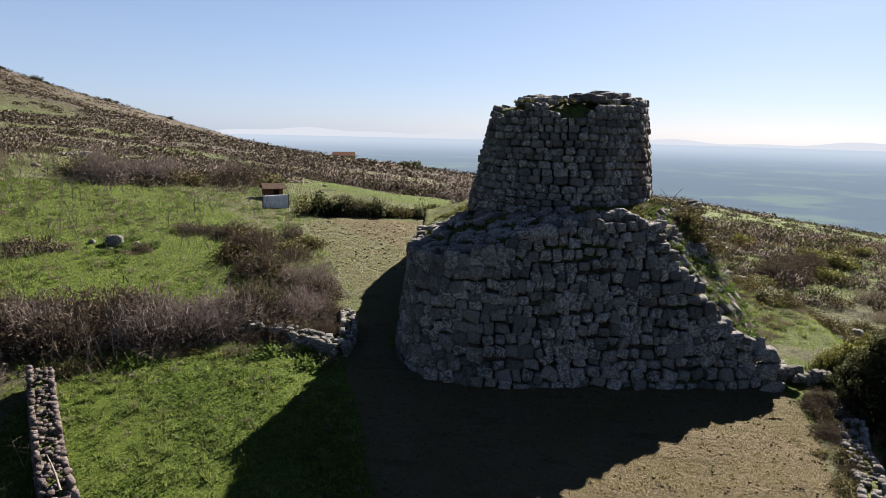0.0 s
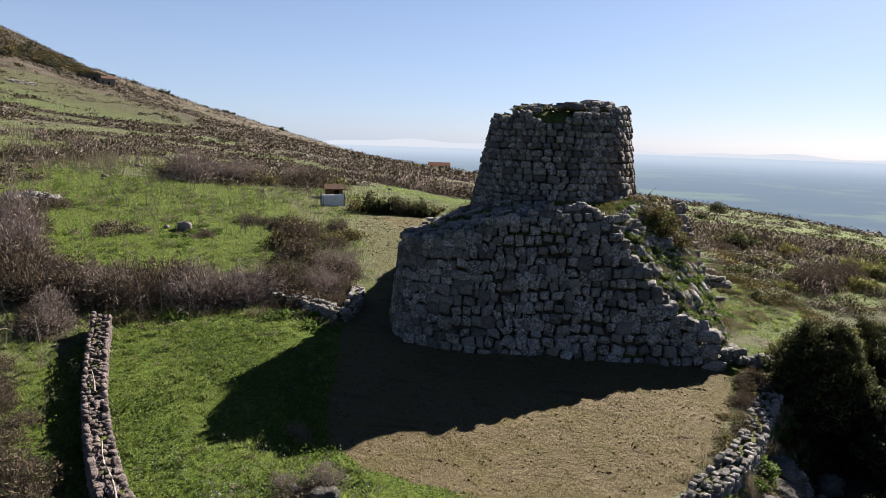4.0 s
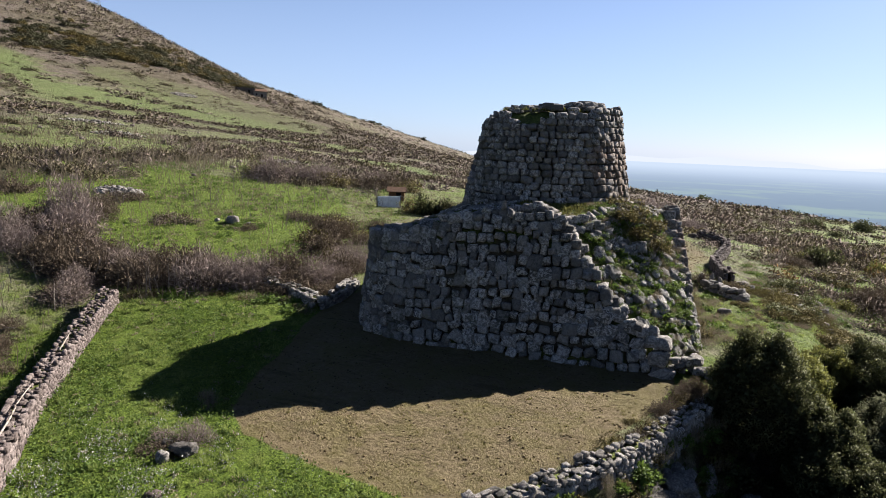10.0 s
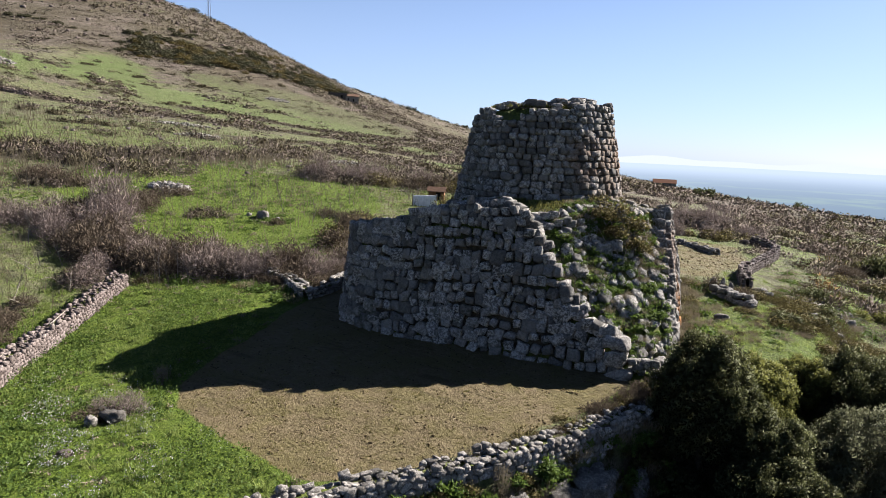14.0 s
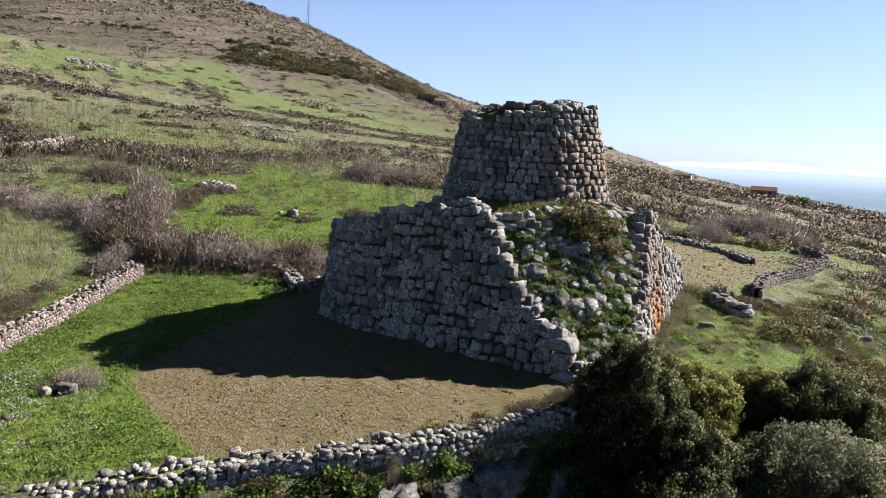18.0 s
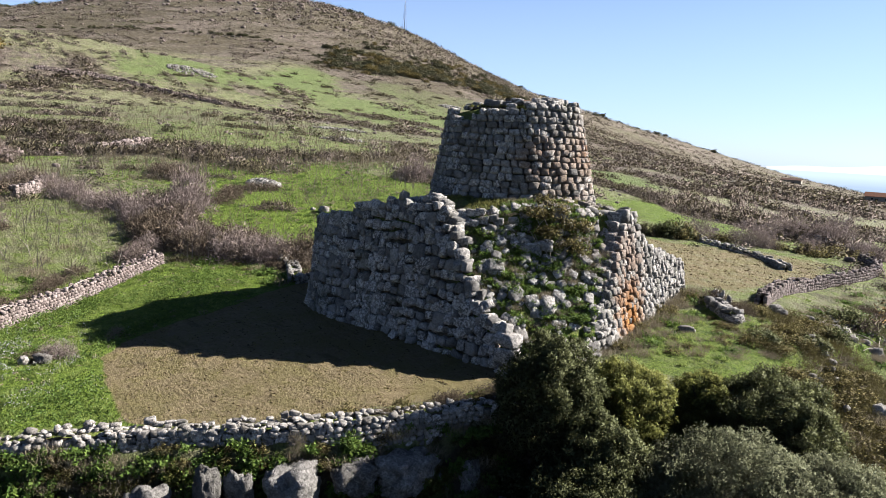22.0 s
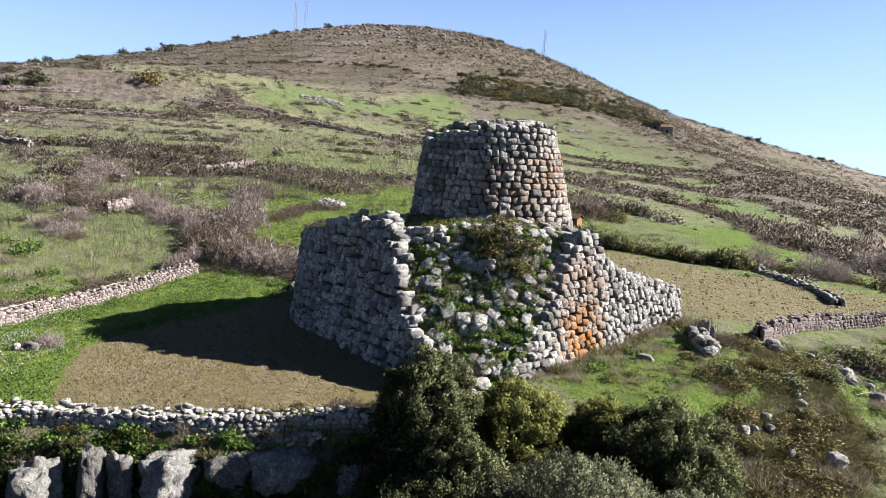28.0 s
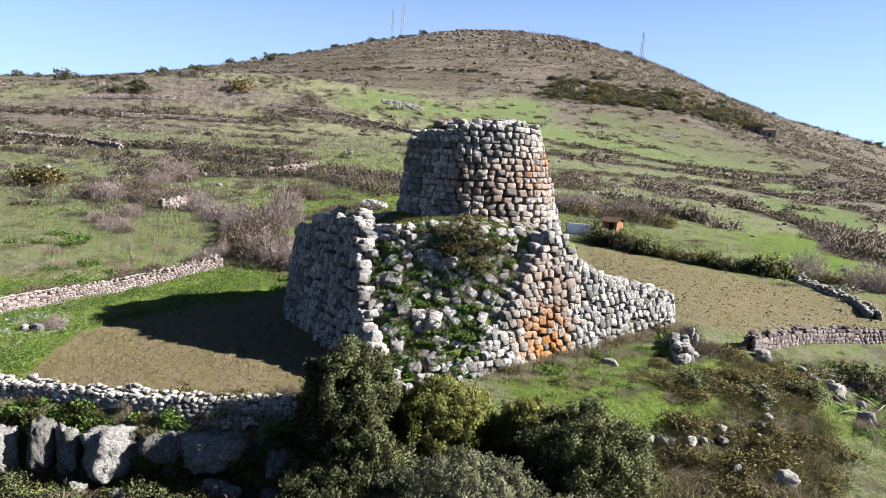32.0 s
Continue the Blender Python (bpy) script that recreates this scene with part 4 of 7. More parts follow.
def stone_pile(at, size, n, seed, label):
    """A clearance heap of field stones."""
    rnd = random.Random(seed)
    pile = tagged(new("stone_pile"), label, "stone pile")
    x0, y0 = at
    laid = []
    for _ in range(n):
        a, r = rnd.uniform(0, 6.28), math.sqrt(rnd.random())
        x, y = x0 + size[0] * r * math.cos(a), y0 + size[1] * r * math.sin(a)
        s = size[3] * rnd.uniform(0.6, 1.4)
        z = float(land(x, y)) + size[2] * (1 - r * r) * rnd.uniform(0.5, 1.0) + s * 0.15
        laid.append(Matrix.Translation((x, y, z)) @ Euler((rnd.uniform(-0.4, 0.4), rnd.uniform(-0.4, 0.4), a * 3)).to_matrix().to_4x4() @ Matrix.Diagonal((s * 1.2, s, s * 0.7, 1)))
    lay_stones(pile, GREY_STONES, laid, min(n, 60), (20, 0, 10))


stone_pile((-40.0, 49.0), (2.8, 1.7, 0.6, 0.38), 190, 1, "flat heap of cleared field stones in the meadow")
stone_pile((-78, 46), (4, 2, 0.5, 0.5), 100, 2, "heap of cleared pale stones in a field")
stone_pile((-200, 110), (3, 9, 0.6, 0.55), 200, 3, "long heap of cleared stones on the hillside")
stone_pile((-228, 261), (4, 8, 0.7, 0.7), 150, 4, "heap of cleared stones on the hillside")
stone_pile((-128, 122), (2.5, 9, 0.5, 0.6), 110, 5, "line of cleared stones along a field edge")
stone_pile((-95, 100), (2, 7, 0.5, 0.5), 90, 6, "line of cleared stones along a field edge")
stone_pile((-56, 100), (1.5, 6, 0.4, 0.45), 80, 7, "line of cleared stones along a field edge")
stone_pile((8, 100), (3, 2, 0.9, 0.7), 60, 8, "heap of cleared stones beyond the bare field")


# ---------------------------------------------------------------- plants
def leaf_material(name, dark, light, rough=0.6, trans=0.25, even=False, clumped=False):
    n = Nodes(name, rough)
    n.bsdf.inputs["Specular IOR Level"].default_value = 0.12
    tone = n.math("FRACT", n.math("ADD", n.island_random(), n.math("MULTIPLY", n.object_random(), 0.37)))
    if even:
        tone = n.math("ADD", n.math("MULTIPLY", tone, 0.3), n.math("MULTIPLY", n.ramp(n.noise(0.2, 5, 0.7), 0.35, 0.65), 0.7))
    if clumped:
        tone = n.math("ADD", n.math("MULTIPLY", tone, 0.25), n.math("MULTIPLY", n.ramp(n.noise(2.4, 4, 0.65), 0.35, 0.65), 0.75))
    base = n.mix(n.ramp(tone, 0.0, 1.0), dark, light)
    base = n.mix(n.ramp(n.noise(0.9, 3), 0.35, 0.7, 0, 0.5), base, tuple(0.5 * (a + b) * 0.7 for a, b in zip(dark, light)))
    n.colour(base)
    if trans:
        t = n.add("ShaderNodeBsdfTranslucent")
        n.put(t.inputs[0], n.mix(0.5, base, tuple(c * 1.2 for c in light)))
        m = n.add("ShaderNodeMixShader")
        m.inputs[0].default_value = trans
        n.t.links.new(n.bsdf.outputs[0], m.inputs[1])
        n.t.links.new(t.outputs[0], m.inputs[2])
        n.t.links.new(m.outputs[0], n.t.nodes["Material Output"].inputs[0])
    return n.mat


EVERGREEN = leaf_material("dark_evergreen_leaf", (0.12, 0.14, 0.058), (0.27, 0.3, 0.125), 0.8, 0.2, clumped=True)
FRESH = leaf_material("yellow_green_leaf", (0.2, 0.23, 0.05), (0.48, 0.5, 0.14), 0.8, 0.3, clumped=True)
OLIVE = leaf_material("grey_green_leaf", (0.2, 0.22, 0.12), (0.41, 0.44, 0.26), 0.8, 0.3, clumped=True)
BRAMBLE = leaf_material("brown_bramble", (0.09, 0.07, 0.05), (0.33, 0.262, 0.188), 0.9, 0.15)
PURPLE = leaf_material("purplish_bare_twigs", (0.22, 0.17, 0.152), (0.66, 0.545, 0.5), 0.9, 0.15)
HEATH = leaf_material("brown_green_heath", (0.105, 0.085, 0.035), (0.36, 0.32, 0.12), 0.9, 0.15, clumped=True)
SCRUB = leaf_material("hill_scrub", (0.17, 0.135, 0.115), (0.44, 0.37, 0.325), 0.9, 0.06, True)
HILLHEATH = leaf_material("pale_hill_heath", (0.12, 0.105, 0.055), (0.26, 0.235, 0.14), 0.9, 0.06, True)
OLIVESCRUB = leaf_material("dark_olive_scrub", (0.08, 0.085, 0.04), (0.24, 0.24, 0.11), 0.9, 0.15, True)
GRASS = leaf_material("grass_blades", (0.18, 0.275, 0.055), (0.6, 0.75, 0.21), 0.8, 0.5)
TURF = leaf_material("short_dry_turf", (0.2, 0.19, 0.06), (0.5, 0.45, 0.16), 0.8, 0.5)
WEED = leaf_material("broad_green_weeds", (0.075, 0.155, 0.025), (0.27, 0.41, 0.08), 0.7, 0.35)
STRAW = leaf_material("dry_straw", (0.27, 0.215, 0.12), (0.65, 0.57, 0.42), 0.8, 0.2)
MOSS = leaf_material("mossy_short_turf", (0.15, 0.17, 0.045), (0.4, 0.4, 0.12), 0.85, 0.25)
FLOWER = leaf_material("small_white_flowers", (0.6, 0.62, 0.58), (0.85, 0.85, 0.82), 0.7, 0.1)
BARK = Nodes("grey_bark", 0.9)
BARK = BARK.colour(BARK.mix(BARK.ramp(BARK.noise(6, 5), 0.35, 0.65), (0.05, 0.04, 0.03), (0.17, 0.14, 0.11)))
DEAD = Nodes("bleached_dead_wood", 0.85)
DEAD = DEAD.colour(DEAD.mix(DEAD.ramp(DEAD.noise(5, 5), 0.35, 0.65), (0.4, 0.35, 0.3), (0.75, 0.68, 0.59)))


def leaves(centres, per, spread, size, seed, up=0.3, thin=0.5, simple=False):
    """Many small leaves, each a bent pair of triangles, strewn round the centres."""
    r = np.random.RandomState(seed)
    c = np.repeat(np.asarray(centres, float), per, 0)
    off = r.normal(0, 1, c.shape)
    off /= np.maximum(1, np.linalg.norm(off, axis=1, keepdims=True) / 1.7)
    p = c + off * spread
    n = len(p)
    d = r.normal(0, 1, (n, 3))
    d[:, 2] += up * 2
    d /= np.linalg.norm(d, axis=1, keepdims=True)
    side = np.cross(d, r.normal(0, 1, (n, 3)))
    side /= np.maximum(1e-6, np.linalg.norm(side, axis=1, keepdims=True))
    s = size * r.uniform(0.6, 1.4, (n, 1))
    if simple:
        v = np.stack([p - side * s * thin * 0.5, p + side * s * thin * 0.5, p + d * s], 1).reshape(-1, 3)
        return v, np.arange(n * 3, dtype=np.int32).reshape(-1, 3)
    v = np.stack([p, p + d * s * 0.5 + side * s * thin * 0.5, p + d * s, p + d * s * 0.5 - side * s * thin * 0.5], 1).reshape(-1, 3)
    return v, np.arange(n * 4, dtype=np.int32).reshape(-1, 4)


def twigs(n, seed, reach=(1, 1, 1), width=0.02, up=0.9, length=0.7):
    """Thin bare shoots, each one long triangle, filling half an ellipsoid."""
    r = np.random.RandomState(seed)
    q = r.normal(0, 1, (n, 3))
    q /= np.linalg.norm(q, axis=1, keepdims=True)
    q[:, 2] = np.abs(q[:, 2])
    lump = 1 + 0.22 * np.sin(q[:, 0] * 5 + seed) * np.cos(q[:, 1] * 6) + 0.12 * np.sin(q[:, 0] * 13 + q[:, 2] * 9)
    rad = (r.uniform(0, 1, n) ** 0.45 * lump)[:, None]
    p = q * rad * np.array(reach)
    d = q * 0.7 + r.normal(0, 0.45, (n, 3))
    d[:, 2] += up
    d /= np.linalg.norm(d, axis=1, keepdims=True)
    side = np.cross(d, r.normal(0, 1, (n, 3)))
    side /= np.maximum(1e-6, np.linalg.norm(side, axis=1, keepdims=True))
    s = length * r.uniform(0.4, 1.2, (n, 1))
    a = p - d * s * 0.5
    v = np.stack([a - side * width, a + side * width, p + d * s * 0.5], 1).reshape(-1, 3)
    return v, np.arange(n * 3, dtype=np.int32).reshape(-1, 3)


def shell(n, seed, squash=0.8, low=-0.1):
    """Clump middles over a lumpy dome of unit radius."""
    r = np.random.RandomState(seed)
    q = r.normal(0, 1, (n * 3, 3))
    q /= np.linalg.norm(q, axis=1, keepdims=True)
    q = q[q[:, 2] > low][:n]
    lump = 0.72 + 0.25 * np.sin(q[:, 0] * 4 + seed) * np.cos(q[:, 1] * 5 + seed * 2) + 0.16 * r.normal(0, 1, len(q))
    q = q * np.clip(lump, 0.35, 1.15)[:, None] * (r.uniform(0.55, 1.0, len(q)) ** 0.5)[:, None]
    q[:, 2] *= squash
    return q


def turn_leaves(me, v, middles, heart, seed):
    """Leaves face outward from their clump and from the plant's heart, so that each clump has a lit and a dark side."""
    way = np.zeros(v.shape)
    for at, weight in ((middles, 0.6), (np.array(heart), 0.55)):
        d = v - at
        way += weight * d / np.maximum(1e-6, np.linalg.norm(d, axis=1, keepdims=True))
    way += np.repeat(np.random.RandomState(seed).normal(0, 0.28, (len(v) // 3, 3)), 3, 0)
    way /= np.maximum(1e-6, np.linalg.norm(way, axis=1, keepdims=True))
    me.normals_split_custom_set_from_vertices([tuple(p) for p in way])


def leafy(name, seed, material, clumps=70, per=26, spread=0.13, size=0.085, squash=0.8, low=-0.1, simple=False):
    c = shell(clumps, seed, squash, low)
    v, f = leaves(c, per, spread, size, seed, simple=simple, thin=0.75 if simple else 0.5)
    me = mesh_of(name, v, f, material, simple)
    if simple:
        turn_leaves(me, v, np.repeat(c, per * 3, 0), (0, 0, -0.2), seed)
    return me


BUSHES = {
    "bramble": [mesh_of("foliage", *twigs(2300, 20 + s, (1, 1, 0.8), 0.017, -0.1, 0.17), BRAMBLE) for s in range(4)],
    "purple": [mesh_of("foliage", *twigs(2700, 30 + s, (1, 1, 1.0), 0.012, 0.05, 0.19), PURPLE) for s in range(3)],
    "green": [leafy("foliage", 40 + s, EVERGREEN, 100, 28, 0.13, 0.1, simple=True) for s in range(3)],
    "heath": [leafy("foliage", 50 + s, HEATH, 64, 24, 0.13, 0.08, 0.7, simple=True) for s in range(3)],
    "weed": [leafy("foliage", 60 + s, WEED, 34, 10, 0.18, 0.22, 0.45, simple=True) for s in range(3)],
    "straw": [mesh_of("foliage", *twigs(420, 70 + s, (1, 1, 0.7), 0.012, 1.6, 0.7), STRAW) for s in range(2)],
    "fresh": [leafy("foliage", 80 + s, FRESH, 90, 34, 0.14, 0.1, 0.8, simple=True) for s in range(2)],
}
BUSH_LABEL = {
    "bramble": ("dense brown bramble thicket, mostly leafless", "bramble"), "purple": ("tall purplish-brown shrub with bare winter twigs", "shrub"),
    "green": ("rounded evergreen shrub with dark leaves", "shrub"), "heath": ("low brownish-green heath bush", "heath"), "weed": ("patch of broad-leaved green weeds", "weeds"),
    "straw": ("tuft of dry straw-coloured grass", "dry grass"), "fresh": ("bright yellow-green shrub in full leaf", "shrub")}
BUSH_NAME = {"bramble": "bramble", "purple": "shrub", "green": "shrub", "heath": "heath_bush", "weed": "weed_patch", "straw": "dry_grass_tuft", "fresh": "shrub"}
brnd = random.Random(5)


SMALL = {"weed": [], "straw": []}


def bush(kind, x, y, r, h, sink=0.12, z=None):
    if kind in SMALL:
        g = float(land(x, y)) if z is None else z
        SMALL[kind].append((brnd.randrange(2), pose(x, y, g - h * sink, 0, 0, brnd.uniform(0, 360)) @ Matrix.Diagonal((r, r, h, 1))))
        return None
    ob = new(BUSH_NAME[kind], brnd.choice(BUSHES[kind]))
    g = float(land(x, y)) if z is None else z
    ob.matrix_basis = pose(x, y, g - h * sink, 0, 0, brnd.uniform(0, 360)) @ Matrix.Diagonal((r * brnd.uniform(0.9, 1.1), r * brnd.uniform(0.9, 1.1), h, 1))
    return tagged(ob, *BUSH_LABEL[kind], group=kind + " plants")


def row_of(kinds, line, step_m, r, h, jitter=0.8):
    at, full = along_line([Vector(p) for p in line])
    s = 0.0
    while s <= full:
        p, t = at(s)
        k = brnd.choice(kinds)
        f = brnd.uniform(0.75, 1.25)
        bush(k, p.x + brnd.uniform(-jitter, jitter), p.y + brnd.uniform(-jitter, jitter), r * f, h * f * brnd.uniform(0.7, 1.2))
        s += step_m * brnd.uniform(0.8, 1.2)


# Bramble hedge west of the yard and the thickets behind it
row_of(["bramble", "bramble", "purple"], [(-29, 29.5), (-24, 30), (-19, 31.2), (-15, 33), (-12, 34.8), (-9.5, 35.8)], 0.9, 1.9, 2.35, 0.9)
row_of(["bramble", "bramble", "heath"], [(-13.5, 33.6), (-11, 33.7), (-9.2, 33.3)], 0.8, 0.9, 1.1, 0.3)
row_of(["bramble", "straw", "weed"], [(-8.6, 33.2), (-7, 32.4), (-5.6, 31.6)], 0.55, 0.6, 0.7, 0.25)
row_of(["bramble", "heath", "green"], [(-12.8, 34.0), (-10, 34.1), (-7.8, 33.2)], 0.7, 0.7, 0.95, 0.35)
row_of(["bramble"], [(-6.4, 34), (-6.6, 36), (-7.0, 38)], 0.8, 0.9, 1.1, 0.3)
row_of(["bramble"], [(-27, 32.5), (-21, 33.5), (-15, 35.4), (-11, 37.4)], 1.1, 1.9, 2.4)
row_of(["bramble", "purple"], [(-9.4, 36.4), (-8.0, 38.5), (-8.6, 42), (-10.2, 44.5)], 1.1, 1.5, 1.7, 0.6)
row_of(["bramble", "heath"], [(-11.5, 44), (-13.6, 46.5), (-15.5, 49), (-15.5, 53), (-18, 54)], 1.3, 1.8, 1.9)
row_of(["bramble", "heath"], [(-12.5, 50), (-11.8, 53), (-14, 56)], 1.5, 1.5, 1.5)
row_of(["bramble"], [(-19, 53.6), (-22.5, 53.4)], 1.3, 1.3, 1.2)
row_of(["purple", "purple", "bramble"], [(-25.5, 33.2), (-29, 34), (-30, 36.4), (-33, 35)], 1.2, 2.1, 3.3)
row_of(["bramble", "purple"], [(-31, 31.5), (-38, 29), (-46, 27), (-52, 26)], 1.8, 2.2, 2.2, 1.3)
row_of(["bramble", "purple"], [(-48, 22), (-58, 20), (-66, 22)], 2.4, 2.6, 2.0, 1.6)
row_of(["bramble"], [(-33, 40), (-36, 43), (-38, 46)], 1.6, 1.6, 1.4)
row_of(["bramble"], [(-47, 42), (-51, 41), (-55, 43)], 1.8, 1.9, 1.8)
row_of(["bramble", "purple", "heath"], [(-40, 72), (-37, 76), (-32, 79), (-28, 84), (-23, 85)], 1.6, 2.8, 3.0, 2.2)
row_of(["bramble", "green", "heath"], [(-14.5, 66.5), (-11, 68.3), (-7, 70), (-3, 72.4), (0.2, 75.2), (1.6, 78.5)], 0.9, 1.5, 2.3, 0.5)
row_of(["purple", "heath"], [(2, 81), (8, 86), (14, 92), (14, 100)], 2.0, 2.2, 2.2, 1.5)
row_of(["purple"], [(4, 100), (9, 104)], 2.2, 3.2, 3.6, 1.4)
row_of(["bramble"], [(-18.6, 21.5), (-16.5, 19.5), (-13, 15.5), (-9, 12)], 1.6, 1.2, 1.1, 0.7)
row_of(["bramble", "purple"], [(-20.5, 28), (-19, 25.5)], 1.2, 1.4, 1.6, 0.6)
row_of(["straw", "weed"], [(-24, 22), (-19, 17.5), (-14, 13), (-30, 14), (-24, 10)], 1.6, 1.0, 0.8, 2.0)
# Broad weeds and dry grass at the foot of the hedge, along walls and on the terrace edge
row_of(["weed", "weed", "straw", "heath"], [(-17, 29), (-13.5, 31.5), (-9, 32.2), (-6, 31)], 0.8, 0.8, 0.55, 0.8)
row_of(["weed", "straw", "heath"], [(9.6, 11.3), (12.6, 16.2), (14.6, 19.4), (16.3, 22.4), (17.2, 25)], 0.6, 0.65, 0.6, 0.5)
row_of(["weed", "weed", "heath", "straw"], [(9.3, 10.4), (11.6, 14.8), (13.4, 17.6), (15.8, 21.4), (16.8, 23.8), (18.0, 27)], 0.4, 0.6, 0.5, 0.35)
row_of(["heath", "straw"], [(12.6, 19.2), (14.3, 22.2), (15.1, 25.2), (16.4, 28)], 0.8, 0.5, 0.4, 0.3)
row_of(["heath", "green", "weed"], [(12.4, 10.5), (16.2, 16), (18.6, 20), (20.5, 24)], 0.45, 1.1, 1.0, 0.9)
row_of(["heath", "green", "bramble"], [(14, 10.5), (18.2, 15.6), (20.6, 19.4), (23, 24)], 0.9, 1.6, 1.3, 1.3)
row_of(["weed", "heath", "straw"], [(13.2, 14.2), (15.6, 17.6), (17.6, 20.6), (19, 24)], 0.8, 0.8, 0.8, 0.7)
row_of(["straw", "straw", "heath"], [(17.6, 38), (16.9, 42), (15.6, 48), (14.6, 53)], 0.35, 0.6, 0.75, 0.5)
row_of(["straw", "weed"], [(18.2, 38.5), (17.8, 42), (16.8, 47), (15.8, 52.5)], 0.5, 0.7, 0.5, 0.7)
row_of(["weed", "straw", "straw", "heath"], [(18, 40), (19.5, 43), (20.5, 46), (19.5, 50), (21.5, 47), (21, 42)], 0.4, 0.6, 0.35, 1.7)
for x, y in ((19.6, 45.8), (20.3, 44.6), (19.0, 47.2), (20.8, 47.6)):
    bush("heath", x, y, 0.5, 0.4)
row_of(["heath"], [(18.2, 51.8), (19.0, 53.2), (20.4, 51.2)], 0.8, 1.0, 0.9, 0.4)
row_of(["bramble", "heath"], [(16.2, 27.2), (17.2, 29.2), (17.6, 31.0)], 0.5, 0.8, 0.8, 0.4)
row_of(["bramble", "heath", "green"], [(18.0, 27.4), (19.4, 28.0), (20.6, 28.4)], 0.7, 1.1, 1.2, 0.4)
row_of(["heath", "bramble"], [(13.9, 21.4), (14.9, 23.6), (15.8, 26.0)], 0.9, 0.7, 0.6, 0.3)
for x, y, rr, h in ((19.5, 34.3, 0.9, 1.3), (20.4, 35.4, 0.9, 1.4)):
    bush("fresh", x, y, rr, h)
for x, y, rr, h in ((-2.5, 19.2, 0.45, 0.95), (-2.9, 19.5, 0.35, 0.7), (-2.2, 18.8, 0.3, 0.6)):
    bush("straw", x, y, rr, h)
# Heath on the slope east of the ruin
row_of(["heath", "heath", "green"], [(22.2, 46), (22.8, 49), (23.2, 53), (22, 56)], 0.5, 1.2, 0.8, 0.9)
row_of(["heath"], [(24.5, 44), (26, 47), (26.2, 51)], 0.5, 1.3, 0.8, 1.2)
row_of(["weed", "straw", "weed"], [(27, 56), (30, 62), (27, 68), (24, 64)], 0.6, 0.9, 0.4, 1.8)
row_of(["heath"], [(21.4, 48.5), (22.4, 51.5), (21.6, 54)], 0.5, 1.0, 0.8, 0.6)
row_of(["heath", "straw"], [(28, 42), (28.6, 46), (28, 49)], 0.6, 1.3, 0.7, 1.6)
row_of(["heath", "bramble", "straw"], [(33, 50), (35, 60), (33, 70), (30, 82)], 1.6, 1.6, 1.0, 3.0)
row_of(["heath", "bramble"], [(24, 62), (27, 68), (25, 76), (28, 86)], 1.5, 1.5, 1.1, 2.2)
row_of(["bramble"], [(29.5, 64), (33, 66), (38, 72)], 1.6, 2.2, 2.0, 1.5)
row_of(["fresh", "heath"], [(38, 74), (45, 82), (52, 90)], 2.0, 2.0, 1.8, 2.5)
row_of(["straw", "weed"], [(21, 60), (21.5, 68), (22, 76)], 1.2, 1.0, 0.6, 1.5)
# On the ruin itself
for x, y, r, h in ((12.6, 38.3, 1.6, 1.3), (13.4, 38.9, 1.5, 1.2), (12.2, 37.2, 1.3, 0.9), (13.8, 38.0, 1.3, 1.1), (11.5, 38.9, 0.9, 0.7), (14.2, 38.6, 1.2, 1.0), (13.0, 37.4, 1.2, 0.9)):
    bush("heath", x, y, r, h, z=float(bastion_top(x, y)))
for _ in range(420):
    x, y = brnd.uniform(10.2, 17.0), brnd.uniform(32.6, 40.4)
    if (x - 17.35) * 0.7 + (y - 36.4) * 0.35 > -0.3:
        continue
    bush(brnd.choice(["weed", "weed", "weed", "straw"]), x, y, brnd.uniform(0.3, 0.6), brnd.uniform(0.25, 0.45), z=float(bastion_height(x, y)) + 0.05)
for _ in range(16):
    x, y = brnd.uniform(-1.6, 3), brnd.uniform(32.6, 38)
    bush("weed", x, y, brnd.uniform(0.3, 0.5), 0.25, z=float(bastion_height(x, y)) + 0.05)


# Plants on the ledge between the terrace wall and the rocks, and heath over the slope east of the ruin
for _ in range(300):
    y = brnd.uniform(8, 28)
    x = float(np.interp(y, TERRACE_Y, TERRACE_X)) + brnd.uniform(0.1, 2.3)
    bush(brnd.choice(["weed", "weed", "straw", "heath"]) if brnd.random() < 0.8 else "weed", x, y, brnd.uniform(0.35, 0.75), brnd.uniform(0.35, 0.75))
for _ in range(15):
    y = brnd.uniform(9, 26)
    bush("fresh", float(np.interp(y, TERRACE_Y, TERRACE_X)) + brnd.uniform(0.6, 2.0), y, brnd.uniform(0.5, 0.8), brnd.uniform(0.5, 0.8))
row_of(["purple"], [(-53.1, 15.5), (-50.5, 17.5)], 1.6, 3.0, 2.8, 0.5)
row_of(["purple", "bramble"], [(-66, 27), (-74, 25), (-83, 23)], 1.8, 2.2, 1.9, 1.2)
row_of(["purple", "bramble"], [(-40, 20), (-36, 16), (-30, 19)], 2.0, 1.6, 1.5, 1.5)
row_of(["bramble"], [(16.9, 51.4), (18.2, 50.8), (19.2, 50.4)], 0.6, 0.8, 1.1, 0.3)
for _ in range(90):
    bush(brnd.choice(["weed", "straw", "weed"]), brnd.uniform(20.5, 27.5), brnd.uniform(54.5, 62), brnd.uniform(0.4, 0.8), brnd.uniform(0.25, 0.5))
